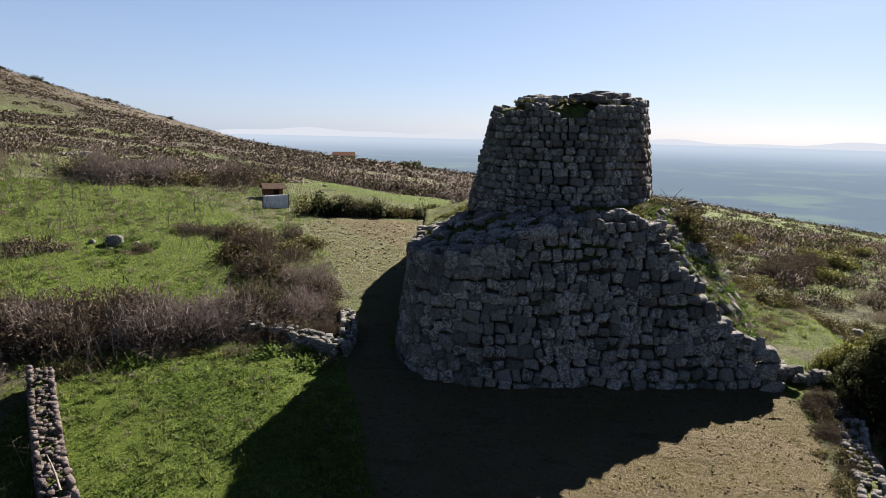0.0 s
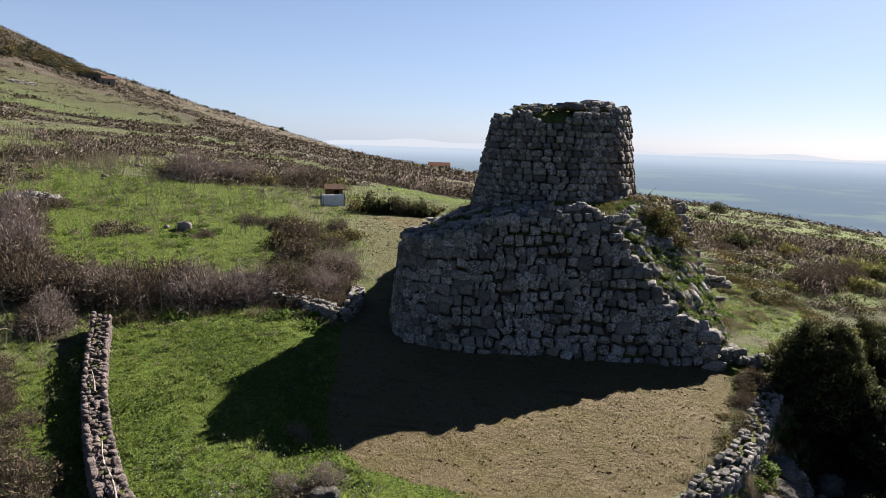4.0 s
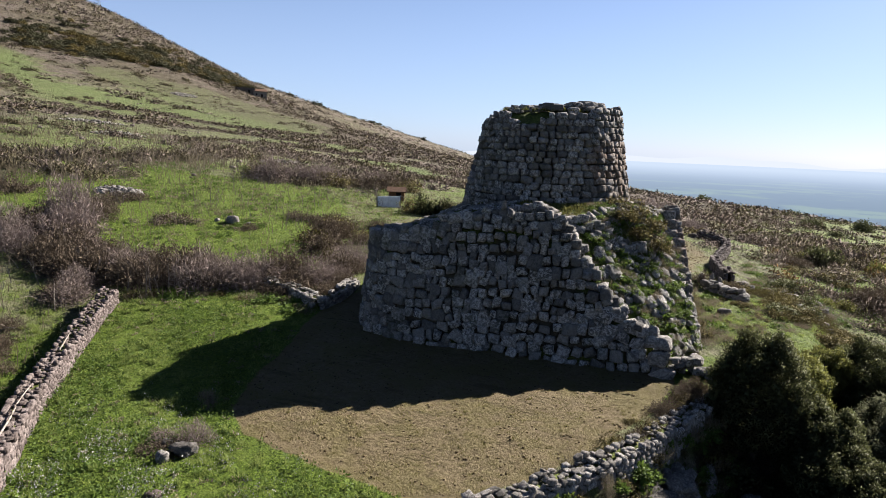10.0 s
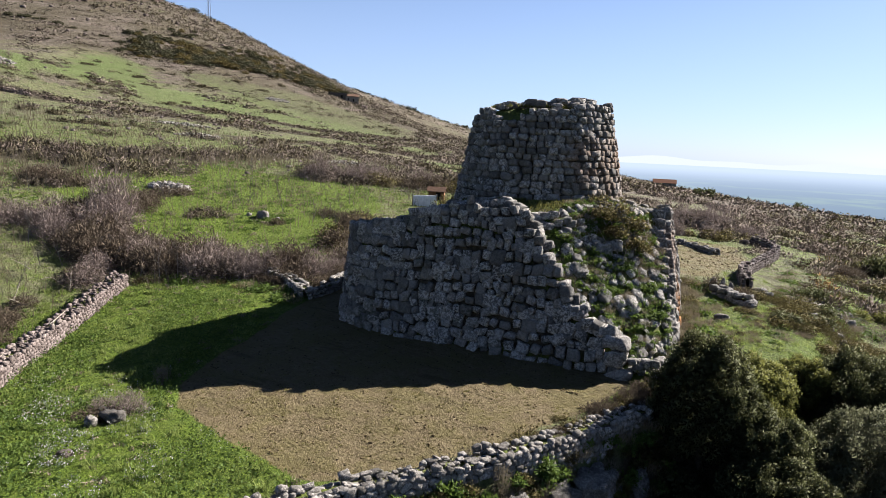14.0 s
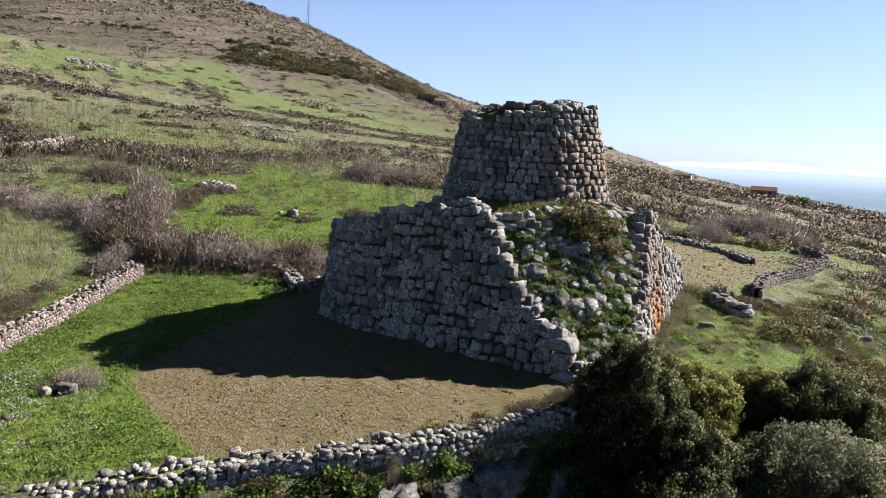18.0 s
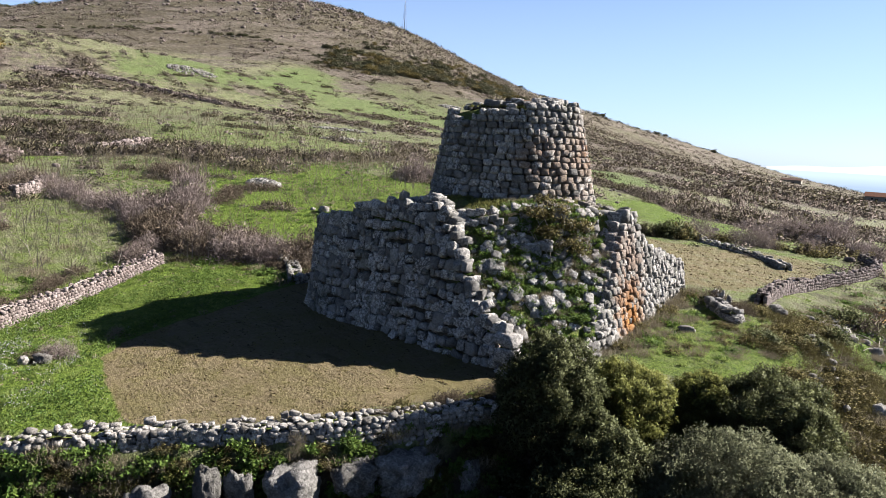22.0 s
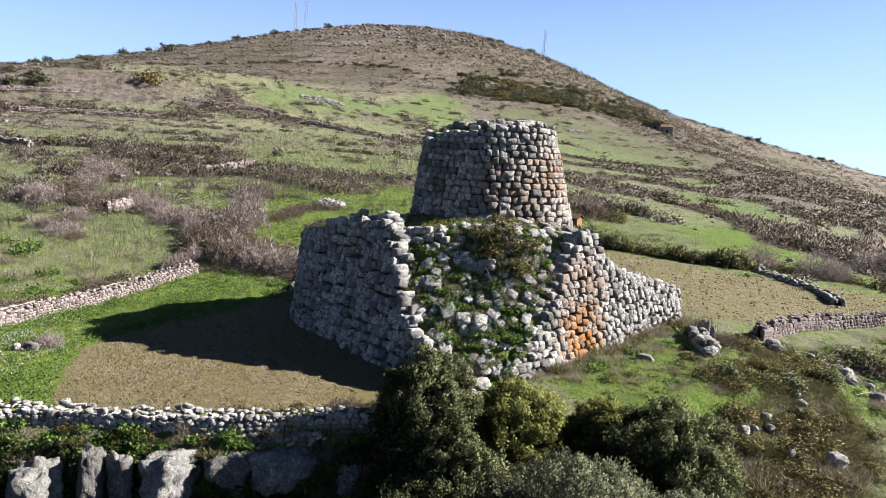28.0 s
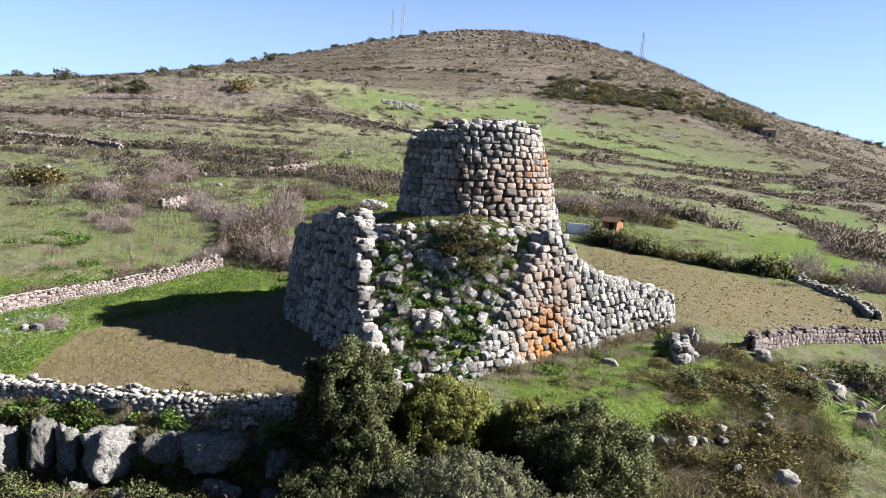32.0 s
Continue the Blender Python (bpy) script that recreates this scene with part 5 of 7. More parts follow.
for x, y, rr, h in ((36, 66, 1.8, 1.8), (44, 84, 2.4, 2.4), (52, 72, 1.9, 1.8), (60, 108, 2.6, 2.4), (38, 100, 1.8, 1.9), (75, 118, 2.6, 2.4), (27, 84, 1.3, 1.4), (28.2, 82, 2.3, 3.2), (23.0, 58.5, 1.9, 1.6), (26.1, 60.2, 1.0, 0.9), (28.0, 61.8, 1.2, 1.1), (46.9, 207, 2.4, 2.6), (44, 234, 5.0, 3.6), (34, 82, 1.5, 2.2)):
    bush("green" if rr > 1.85 else "fresh", x, y, rr, h)
# Weeds and brambles round the meadow boulders and the stone heap
for x, y, w, n in ((-24.3, 47.4, 1.5, 26), (-40, 49, 3.0, 30), (-31, 52, 2.5, 12)):
    for _ in range(n):
        bush(brnd.choice(["weed", "weed", "straw"]), x + brnd.gauss(0, w), y + brnd.gauss(0, w), brnd.uniform(0.35, 0.7), brnd.uniform(0.3, 0.55))
for x, y, r, h in ((-22.2, 47.2, 0.8, 0.8), (-36.6, 48.2, 1.3, 1.1), (-42.5, 50.5, 1.0, 0.8)):
    bush("bramble", x, y, r, h)


# Trees below the terrace
def tree(x, y, r, top, material, kind, seed, label, clumps=260, per=40, leaf=0.17, base=None):
    rnd = random.Random(seed)
    g = float(land(x, y)) if base is None else base
    h = top - g
    t = tagged(new(kind), label, "tree")
    t.location = (x, y, g)
    bm = bmesh.new()

    def limb(a, b, r0, r1):
        d = (b - a).normalized()
        s = d.orthogonal().normalized()
        u = d.cross(s)
        rings = []
        for k in range(4):
            f = k / 3
            c = a.lerp(b, f) + s * 0.06 * math.sin(f * 5 + seed)
            w = r0 + (r1 - r0) * f
            rings.append([bm.verts.new(c + (s * math.cos(q) + u * math.sin(q)) * w) for q in np.linspace(0, 2 * math.pi, 7)[:-1]])
        for p, q in zip(rings, rings[1:]):
            for j in range(6):
                bm.faces.new((p[j], p[(j + 1) % 6], q[(j + 1) % 6], q[j]))

    fork = Vector((0.1, -0.1, h * 0.35))
    limb(Vector((0, 0, -0.3)), fork, 0.2, 0.15)
    for k in range(7):
        a = k * 0.9 + rnd.random()
        limb(fork, Vector((math.cos(a) * r * 0.6, math.sin(a) * r * 0.6, h * rnd.uniform(0.55, 0.85))), 0.1, 0.03)
    part("trunk", bm_mesh("trunk", bm, BARK, True), t)
    pick = np.random.RandomState(seed)
    q = pick.normal(0, 1, (clumps * 4, 3))
    q /= np.linalg.norm(q, axis=1, keepdims=True)
    q = q[q[:, 2] > -0.7][:int(clumps * 1.5)]
    lump = 0.84 + 0.11 * np.sin(q[:, 0] * 5 + seed) * np.cos(q[:, 1] * 6 + seed * 2) + 0.07 * np.sin(q[:, 0] * 12 + q[:, 2] * 9 + seed) + 0.05 * np.cos(q[:, 1] * 15 - q[:, 2] * 11)
    deep = np.where(pick.random_sample(len(q)) < 0.75, pick.uniform(0.9, 1.05, len(q)), pick.uniform(0.5, 0.9, len(q)))
    c = q * (lump * deep)[:, None] * np.array((r, r, h * 0.54)) + np.array((0, 0, h * 0.5))
    per = int(per * 1.9)
    v, f = leaves(c, per, 0.1 * r ** 0.5, leaf * 0.5, seed, 0.5, 0.62, True)
    me = mesh_of("crown", v, f, material, True)
    turn_leaves(me, v, np.repeat(c, per * 3, 0), (0, 0, h * 0.45), seed)
    part("crown", me, t)


tree(19.9, 29.5, 2.4, 3.85, EVERGREEN, "evergreen_tree", 3, "dense dark evergreen tree at the terrace edge", 560, 60, 0.19, -2.2)
tree(21.1, 33.4, 2.4, 2.2, FRESH, "evergreen_tree", 5, "yellow-green evergreen tree below the ruin", 440, 56, 0.19, -1.8)
tree(26.9, 31.8, 3.3, 1.2, OLIVE, "olive_tree", 7, "grey-green wild olive below the terrace", 560, 60, 0.17, -3.6)
tree(26.0, 37.8, 3.0, 2.1, EVERGREEN, "evergreen_tree", 9, "dark evergreen tree on the lower slope", 560, 60, 0.19, -2.6)
tree(29.6, 35.0, 2.9, 0.2, OLIVE, "olive_tree", 11, "grey-green wild olive on the lower slope", 480, 56, 0.17)
tree(23.4, 36.6, 1.7, 1.7, FRESH, "evergreen_tree", 15, "small yellow-green tree on the slope", 260, 50, 0.17, -1.0)
tree(23.4, 28.0, 2.6, -0.4, EVERGREEN, "evergreen_tree", 17, "dark evergreen tree on the lower slope", 440, 56, 0.19)
tree(22.6, 29.6, 2.0, 0.8, EVERGREEN, "evergreen_tree", 19, "dark evergreen tree among other trees", 380, 56, 0.19)


# ---------------------------------------------------------------- the hillside and the distance
def joined(name, shapes, mats, material, label, category):
    """Many small pieces in one mesh, for what nobody could count."""
    vs, fs, ways, at = [], [], [], 0
    for shape, m in ((shapes[k % len(shapes)], m) for k, m in mats):
        v, f = shape[:2]
        a = np.array(m)
        vs.append(v @ a[:3, :3].T + a[:3, 3])
        fs.append(f + at)
        at += len(v)
        if len(shape) > 2:
            ways.append(shape[2] @ a[:3, :3].T)
    me = mesh_of(name, np.concatenate(vs), np.concatenate(fs), material, bool(ways))
    if ways:
        way = np.concatenate(ways)
        way /= np.maximum(1e-6, np.linalg.norm(way, axis=1, keepdims=True))
        me.normals_split_custom_set_from_vertices(way.tolist())
    return tagged(new(name, me), label, category, kind="stuff")


def domed(shape, seed):
    """A bush's pieces with their faces turned outward, so that it has a lit and a dark side."""
    v, f = shape
    way = v * (1.0, 1.0, 1.2) + (0, 0, 0.2)
    way = way / np.maximum(1e-6, np.linalg.norm(way, axis=1, keepdims=True))
    return v, f, way + np.repeat(np.random.RandomState(seed).normal(0, 0.28, (len(f), 3)), 3, 0)


hrnd = random.Random(21)


def sized(x, y, r, h, sink=0.1):
    return Matrix.Translation((x, y, float(land(x, y)) - h * sink)) @ Matrix.Rotation(hrnd.uniform(0, 6.28), 4, "Z") @ Matrix.Diagonal((r, r, h, 1))


# Low heath over the slope east of the ruin
lumps = []
while len(lumps) < 230:
    x, y = hrnd.uniform(20, 32), hrnd.uniform(39, 60)
    if inside(np.array(x), np.array(y), HEATHER):
        k = hrnd.uniform(0.5, 1.1)
        lumps.append((hrnd.randrange(3), sized(x, y, k, k * hrnd.uniform(0.4, 0.8))))
joined("heath", [twigs(460, 620 + k, (1, 1, 0.75), 0.016, 0.7, 0.24) for k in range(3)], lumps, HEATH, "low brownish-green heath covering the slope", "heath")
joined("weeds", [arrays(m) for m in BUSHES["weed"]], SMALL["weed"], WEED, "broad-leaved green weeds along walls and on the ruin", "weeds")
joined("dry_grass", [arrays(m) for m in BUSHES["straw"]], SMALL["straw"], STRAW, "tufts of dry straw-coloured grass", "dry grass")
CLUMPS = [domed(twigs(24, 500 + s, (0.95, 0.95, 0.75), 0.15, 0.1, 0.36), s) for s in range(5)]
TREELETS = [leaves(shell(46, 520 + s, 0.95, -0.6), 9, 0.17, 0.19, 520 + s, thin=0.9, simple=True) for s in range(4)]


def hill_points(n, r0, r1, a0=-34, a1=112):
    out = []
    for _ in range(n):
        r, a = r0 * (r1 / r0) ** hrnd.random(), radians(hrnd.uniform(a0, a1))
        out.append((5 - r * math.sin(a), 28 + r * math.cos(a)))
    return np.array(out)


brown, dusky, dark, pale = [], [], [], []
near_brown, near_dusky = [], []
FUZZ = [domed(twigs(100, 560 + s, (1, 1, 0.8), 0.07, 0.15, 0.3), s) for s in range(4)]
for near, pts in ((True, hill_points(7000, 46, 300)), (False, hill_points(24000, 290, 1000))):
    green, dirt, scrub = cover(pts[:, 0], pts[:, 1])
    high = land(pts[:, 0], pts[:, 1])
    for (x, y), g, d, s, z in zip(pts, green, dirt, scrub, high):
        if hrnd.random() > (0.2 + 0.14 * (x < -45 and near) + 0.3 * (z > 45) + 0.75 * s ** 1.2) * (1 - d) * (1 - 0.8 * min(1, max(0, g - 0.5) * 6) * (s < 0.5)):
            continue
        band = 0.5 + 0.5 * math.sin(z * 0.9 + 2.2 * math.sin(x * 0.021 + y * 0.013) + 1.2 * math.sin(y * 0.05))
        if z < -42 or hrnd.random() > (0.12 if y < 70 else 0.05) + 1.15 * band ** (1.6 if y < 70 else 2.4):
            continue
        r = hrnd.uniform(0.5, 1.7) * (1.0 + 0.4 * (s > 0.6)) * (1.0 + (0 if near else math.hypot(x, y) / 620))
        if x > 20 and hrnd.random() < 0.5:
            continue
        if near and y > 66 and x < 60:
            if hrnd.random() < 0.45:
                continue
            r *= 1.45
        pick = hrnd.random()
        into = (near_brown if pick < 0.65 else near_dusky) if near else brown if pick < 0.55 else dusky if pick < 0.97 else dark
        into.append((hrnd.randrange(5), sized(x, y, r * 1.2, r * hrnd.uniform(0.4, 0.7))))
for line in HEDGES:
    at, full = along_line([Vector(p) for p in line])
    for s in np.arange(0, full, 1.4):
        p, t = at(s)
        for _ in range(5):
            x, y = p.x + hrnd.gauss(0, 2.0), p.y + hrnd.gauss(0, 2.0)
            r, brownish = hrnd.uniform(0.9, 2.1), hrnd.random() < 0.5
            into = (near_brown if brownish else near_dusky) if math.hypot(x - 30, y - 10) < 200 else brown if brownish else dusky
            into.append((hrnd.randrange(4), sized(x, y, r, r * hrnd.uniform(0.7, 1.2))))
# Thickets in bands along the terraces west of the meadow
for _ in range(230):
    cx, cy = hrnd.uniform(-215, -48), hrnd.uniform(-40, 150)
    if cy > 34 and cx > -66:
        continue
    turn, many = hrnd.gauss(1.45, 0.25), hrnd.randrange(5, 20)
    for _ in range(many):
        u, v = hrnd.gauss(0, 1.0 + many * 0.32), hrnd.gauss(0, 1.3)
        x, y = cx + u * math.cos(turn) - v * math.sin(turn), cy + u * math.sin(turn) + v * math.cos(turn)
        r = hrnd.uniform(0.8, 1.9)
        (near_brown if hrnd.random() < 0.8 else near_dusky).append((hrnd.randrange(4), sized(x, y, r, r * hrnd.uniform(0.55, 1.05))))
# Dense dark thickets over the slope to the north
pts = np.array([(hrnd.uniform(-210, 220), 95 + 330 * hrnd.random() ** 1.3) for _ in range(15000)])
g, d, s = cover(pts[:, 0], pts[:, 1])
wave = np.sin(pts[:, 1] * 0.13 + pts[:, 0] * 0.05 + 1.6 * np.sin(pts[:, 0] * 0.04)) + 0.7 * np.sin(pts[:, 0] * 0.09 - pts[:, 1] * 0.03)
for x, y in pts[(g < 0.6) & (pts[:, 1] > -0.5 * pts[:, 0]) & (wave > np.where(pts[:, 0] > -110, 0.2, 0.5) - 0.9 * (pts[:, 1] > 210))]:
    r = hrnd.uniform(1.6, 3.2)
    (brown if hrnd.random() < 0.6 else dusky).append((hrnd.randrange(5), sized(x, y, r, r * hrnd.uniform(0.5, 1.0))))
# Dark scrub all along the hill's far northern flank and its ridge
pts = np.array([(hrnd.uniform(-460, 40), hrnd.uniform(330, 760)) for _ in range(7500)])
g = cover(pts[:, 0], pts[:, 1])[0]
for x, y in pts[g < 0.58]:
    r = hrnd.uniform(1.3, 3.2)
    (brown if hrnd.random() < 0.5 else dusky).append((hrnd.randrange(5), sized(x, y, r, r * hrnd.uniform(0.5, 0.9))))
# Dark scrub along the hill's flank where it falls to the plain
for a in np.arange(-62, 60, 0.06):
    q = radians(a)
    rr = np.arange(220 if a > -12 else 80, 1600, 10.0)
    sx, sy = 10 - rr * math.sin(q), 8 + rr * math.cos(q)
    k = int(np.argmax((land(sx, sy) - 17) / rr))
    top = float(land(sx[k], sy[k]) - 17) / rr[k]
    grazed = rr[(land(sx, sy) - 17) / rr > top - 0.03]
    for _ in range(5 if a > -12 else 3):
        d = hrnd.choice(list(grazed)) + hrnd.uniform(-5, 5)
        x, y = 10 - d * math.sin(q), 8 + d * math.cos(q)
        if cover(np.array(x), np.array(y))[0] < 0.58:
            r = hrnd.uniform(1.4, 3.4) * (0.8 + d / 1200)
            (brown if hrnd.random() < 0.45 else dusky).append((hrnd.randrange(5), sized(x, y, r, r * hrnd.uniform(0.6, 1.1))))
# Brown bushes thick over the upper hill
pts = np.array([(hrnd.uniform(-720, -130), hrnd.uniform(-160, 420)) for _ in range(9000)])
g = cover(pts[:, 0], pts[:, 1])[0]
high = land(pts[:, 0], pts[:, 1])
knots = np.sin(pts[:, 0] * 0.07 + 2 * np.sin(pts[:, 1] * 0.031)) + np.sin(pts[:, 1] * 0.083 + 1.5 * np.sin(pts[:, 0] * 0.027))
for (x, y), k in zip(pts[(g < 0.58) & (high > 22)], knots[(g < 0.58) & (high > 22)]):
    if hrnd.random() < 0.35 + 0.3 * k:
        r = hrnd.uniform(1.3, 3.2) * (0.8 + math.hypot(x, y) / 1500)
        (brown if hrnd.random() < 0.7 else dusky).append((hrnd.randrange(5), sized(x, y, r, r * hrnd.uniform(0.4, 0.8))))
# Single rounded bushes left standing in the fields, and dark ones on the slope to the east
for _ in range(170):
    x, y = (hrnd.uniform(-300, -30), hrnd.uniform(90, 320)) if hrnd.random() < 0.65 else (hrnd.uniform(26, 130), hrnd.uniform(50, 210))
    r = hrnd.uniform(1.0, 2.3)
    for _ in range(5):
        (near_dusky if x > 0 else dusky).append((hrnd.randrange(4), sized(x + hrnd.gauss(0, r * 0.5), y + hrnd.gauss(0, r * 0.5), r, r * hrnd.uniform(0.6, 1.0))))
# Tall bare saplings among the scrub north-east of the field
pts = np.array([(hrnd.uniform(-60, 110), hrnd.uniform(72, 230)) for _ in range(420)])
g, d, s = cover(pts[:, 0], pts[:, 1])
for x, y in pts[((s > 0.4) | (pts[:, 1] > 100) & (g < 0.58)) & (pts[:, 1] > 88 - pts[:, 0]) & ((g < 0.45) | (pts[:, 0] < 10))]:
    k = hrnd.uniform(0.7, 1.4)
    near_brown.append((hrnd.randrange(4), sized(x, y, k, hrnd.uniform(1.8, 3.6))))
# Bare purplish saplings and tall scrub on the slope east of the ruin
for _ in range(520):
    x, y = hrnd.uniform(24, 66), hrnd.uniform(56, 112)
    if math.sin(x * 0.17 - y * 0.12 + 1.3 * math.sin(x * 0.07 + 1)) + 0.6 * math.sin(y * 0.21) < 0.55:
        k = hrnd.uniform(0.6, 1.3)
        (near_brown if hrnd.random() < 0.5 else near_dusky).append((hrnd.randrange(4), sized(x, y, k * 1.15, hrnd.uniform(0.8, 1.9))))
rust, olive = [], []
for _ in range(1500):
    x, y = hrnd.uniform(22, 80), hrnd.uniform(58, 150)
    if math.sin(x * 0.11 + 1.5 * math.sin(y * 0.06)) + math.sin(y * 0.09 - x * 0.03) > hrnd.uniform(-0.6, 1.4):
        k = hrnd.uniform(0.6, 1.7)
        (rust if hrnd.random() < 0.25 else olive if hrnd.random() < 0.5 else near_brown).append((hrnd.randrange(4), sized(x, y, k, k * hrnd.uniform(0.6, 1.2))))
for _ in range(1300):
    x, y = hrnd.uniform(20, 270), hrnd.uniform(120, 345)
    k = hrnd.uniform(1.0, 2.8)
    (olive if hrnd.random() < 0.7 else near_brown).append((hrnd.randrange(4), sized(x, y, k, k * hrnd.uniform(0.6, 1.0))))


def part_near(m):
    return (m.translation - Vector((30, 10, 0))).length < 215


def grazed_off(m):
    x, y = np.array(m.translation.x), np.array(m.translation.y)
    return any(inside(x, y, f) for f in OPEN)


keep_rnd = random.Random(5)
near_brown, near_dusky, brown, dusky = ([q for q in group if keep_rnd.random() < 0.14 or not grazed_off(q[1])] for group in (near_brown, near_dusky, brown, dusky))
# Single low bushes on the long green field and the grazed strip
for k, (x, y) in enumerate(((-187, 89), (-194, 98), (-195, 104), (-195, 114), (-190, 111), (-190, 117), (-195, 130), (-191, 135), (-202, 154), (-189, 142), (-190, 149), (-182, 159), (-185, 164), (-188, 172),
                            (-180, 175), (-175, 178), (-245, 229), (-191, 206), (-133, 93), (-136, 86), (-128, 88), (-107, 86), (-110, 82), (-162, 84), (-283, 196), (-260, 204), (-270, 274), (-250, 273), (-277, 316))):
    r = hrnd.uniform(1.2, 1.9) * (1 if x > -230 else 1.5)
    for _ in range(6):
        near_dusky.append((hrnd.randrange(4), sized(x + hrnd.gauss(0, r * 0.5), y + hrnd.gauss(0, r * 0.8), r, r * hrnd.uniform(0.6, 0.95))))
# Brown thickets standing in the meadow
for x0, y0, x1, y1, many, big in ((-48, 38, -46, 46, 26, 1.2), (-30, 41, -27, 45, 16, 1.0), (-58, 33, -56, 39, 14, 1.1), (-37, 70, -33, 78, 26, 1.9), (-34, 78, -35, 92, 34, 2.0)):
    for _ in range(many):
        u, r = hrnd.random(), hrnd.uniform(0.6, 1.0) * big
        x, y = x0 + (x1 - x0) * u + hrnd.gauss(0, 0.9 * big), y0 + (y1 - y0) * u + hrnd.gauss(0, 0.5)
        (near_brown if hrnd.random() < 0.6 else near_dusky).append((hrnd.randrange(4), sized(x, y, r, r * hrnd.uniform(0.7, 1.15))))
near_brown += [q for q in brown if part_near(q[1])]
near_dusky += [q for q in dusky if part_near(q[1])]
brown, dusky = ([q for q in group if not part_near(q[1])] for group in (brown, dusky))
FINE = [domed(twigs(210, 570 + s, (1, 1, 0.8), 0.04, 0.25, 0.3), s) for s in range(4)]
close = lambda m: (m.translation - Vector((20, 15, 0))).length < 135
joined("near_scrub", FINE, [q for q in near_brown if close(q[1])], SCRUB, "brown leafless bushes on the slopes round the ruin", "scrub")
joined("near_heath", FINE, [q for q in near_dusky if close(q[1])], HILLHEATH, "brownish-green bushes on the slopes round the ruin", "scrub")
near_brown, near_dusky = ([q for q in group if not close(q[1])] for group in (near_brown, near_dusky))
RUST = leaf_material("rust_brown_scrub", (0.2, 0.13, 0.05), (0.46, 0.3, 0.11), 0.9, 0.12, True)
joined("rust_scrub", FUZZ, rust, RUST, "rust-brown winter scrub on the eastern slope", "scrub")
joined("olive_scrub", FUZZ, olive, OLIVESCRUB, "dark olive-green bushes dotted over the eastern slope", "scrub")
joined("terrace_scrub", FUZZ, near_brown, SCRUB, "brown leafless bushes on the nearer terraces", "scrub")
joined("terrace_heath", FUZZ, near_dusky, HILLHEATH, "brownish-green bushes on the nearer terraces", "scrub")
joined("hillside_scrub", CLUMPS, brown, SCRUB, "brown leafless scrub banks on the hillside terraces", "scrub")
joined("hillside_heath", CLUMPS, dusky, HILLHEATH, "brownish-green heath on the hillside", "scrub")
joined("evergreen_scrub", CLUMPS, dark, EVERGREEN, "dark evergreen bushes dotted over the hillside", "scrub")

# Holm oaks along the skyline and in the wood on the hill's flank
oaks, autumn = [], []
for a in np.arange(-5, 112, 0.28):
    q = radians(a)
    rr = np.arange(220, 1150, 10.0)
    sx, sy = 10 - rr * math.sin(q), 10 + rr * math.cos(q)
    k = int(np.argmax((land(sx, sy) - 12) / rr))
    if land(sx[k], sy[k]) > 15 and hrnd.random() < (0.6 if a > 66 or 24 < a < 40 else 0.16):
        r = hrnd.choice((0.8, 1.0, 1.3, 1.6, 2.4, 3.4)) * (0.7 + rr[k] / 1400)
        x, y = sx[k] + hrnd.uniform(-25, 25), sy[k] + hrnd.uniform(-25, 25)
        oaks.append((hrnd.randrange(4), sized(x, y, r * 1.3, r, -0.3)))
for _ in range(1500):
    u, d = hrnd.random(), abs(hrnd.gauss(0, 42))
    x, y = -318 + 30 * u - d * 0.8 + hrnd.gauss(0, 5), 246 + 150 * u + d * 0.5 + hrnd.gauss(0, 5)
    if hrnd.random() < 0.42 + 0.3 * math.sin(x * 0.12 + 2 * math.sin(y * 0.07)):
        r = hrnd.choice((1.0, 1.4, 1.8, 2.2, 2.8, 4.0))
        (autumn if hrnd.random() < 0.3 else oaks).append((hrnd.randrange(4), sized(x, y, r * 1.2, r * 0.75, -0.3)))
# Bushes along the old wall over the upper slope
at, full = along_line([Vector(p) for p in ((-470, 90), (-423, 182), (-401, 230), (-363, 259), (-333, 260))])
for d in np.arange(0, full, 3.0):
    p, t = at(d)
    if hrnd.random() < 0.7:
        r = hrnd.choice((0.9, 1.2, 1.5, 2.4))
        oaks.append((hrnd.randrange(4), sized(p.x + hrnd.gauss(0, 1.5), p.y + hrnd.gauss(0, 1.5), r * 1.3, r * 0.75, -0.3)))
for x, y, r in ((-198, 50, 4.2), (-585, 122, 7.0), (-115, 20, 2.0), (-97, 60, 1.4), (-144, 53, 1.3), (-92, 36, 1.5), (-620, 90, 6.0), (-560, 60, 5.0), (-470, -20, 5.0), (-250, 10, 3.0), (-105, 42, 1.5)):
    (autumn if r == 4.2 else oaks).append((hrnd.randrange(4), sized(x, y, r, r * 0.8, -0.4)))
OAK = leaf_material("dark_oak_leaf", (0.075, 0.08, 0.04), (0.2, 0.2, 0.1), 0.8, 0.1, clumped=True)
joined("distant_oaks", TREELETS, oaks, OAK, "dark holm oaks along the skyline and hill flank", "trees")
AUTUMN = leaf_material("ochre_leaf", (0.11, 0.09, 0.025), (0.36, 0.29, 0.1), 0.8, 0.2)
OCHREBUSH = leafy("foliage", 130, AUTUMN, 90, 26, 0.15, 0.1, 0.85, simple=True)
for x, y, rr, h in ((-63.5, 6.9, 3.6, 3.6), (-66.5, 8.5, 2.2, 2.4)):
    ob = new("shrub", OCHREBUSH)
    ob.matrix_basis = pose(x, y, float(land(x, y)) - 0.3, 0, 0, x * 7) @ Matrix.Diagonal((rr, rr, h, 1))
    tagged(ob, "large rounded ochre-green shrub on the terraces", "shrub")
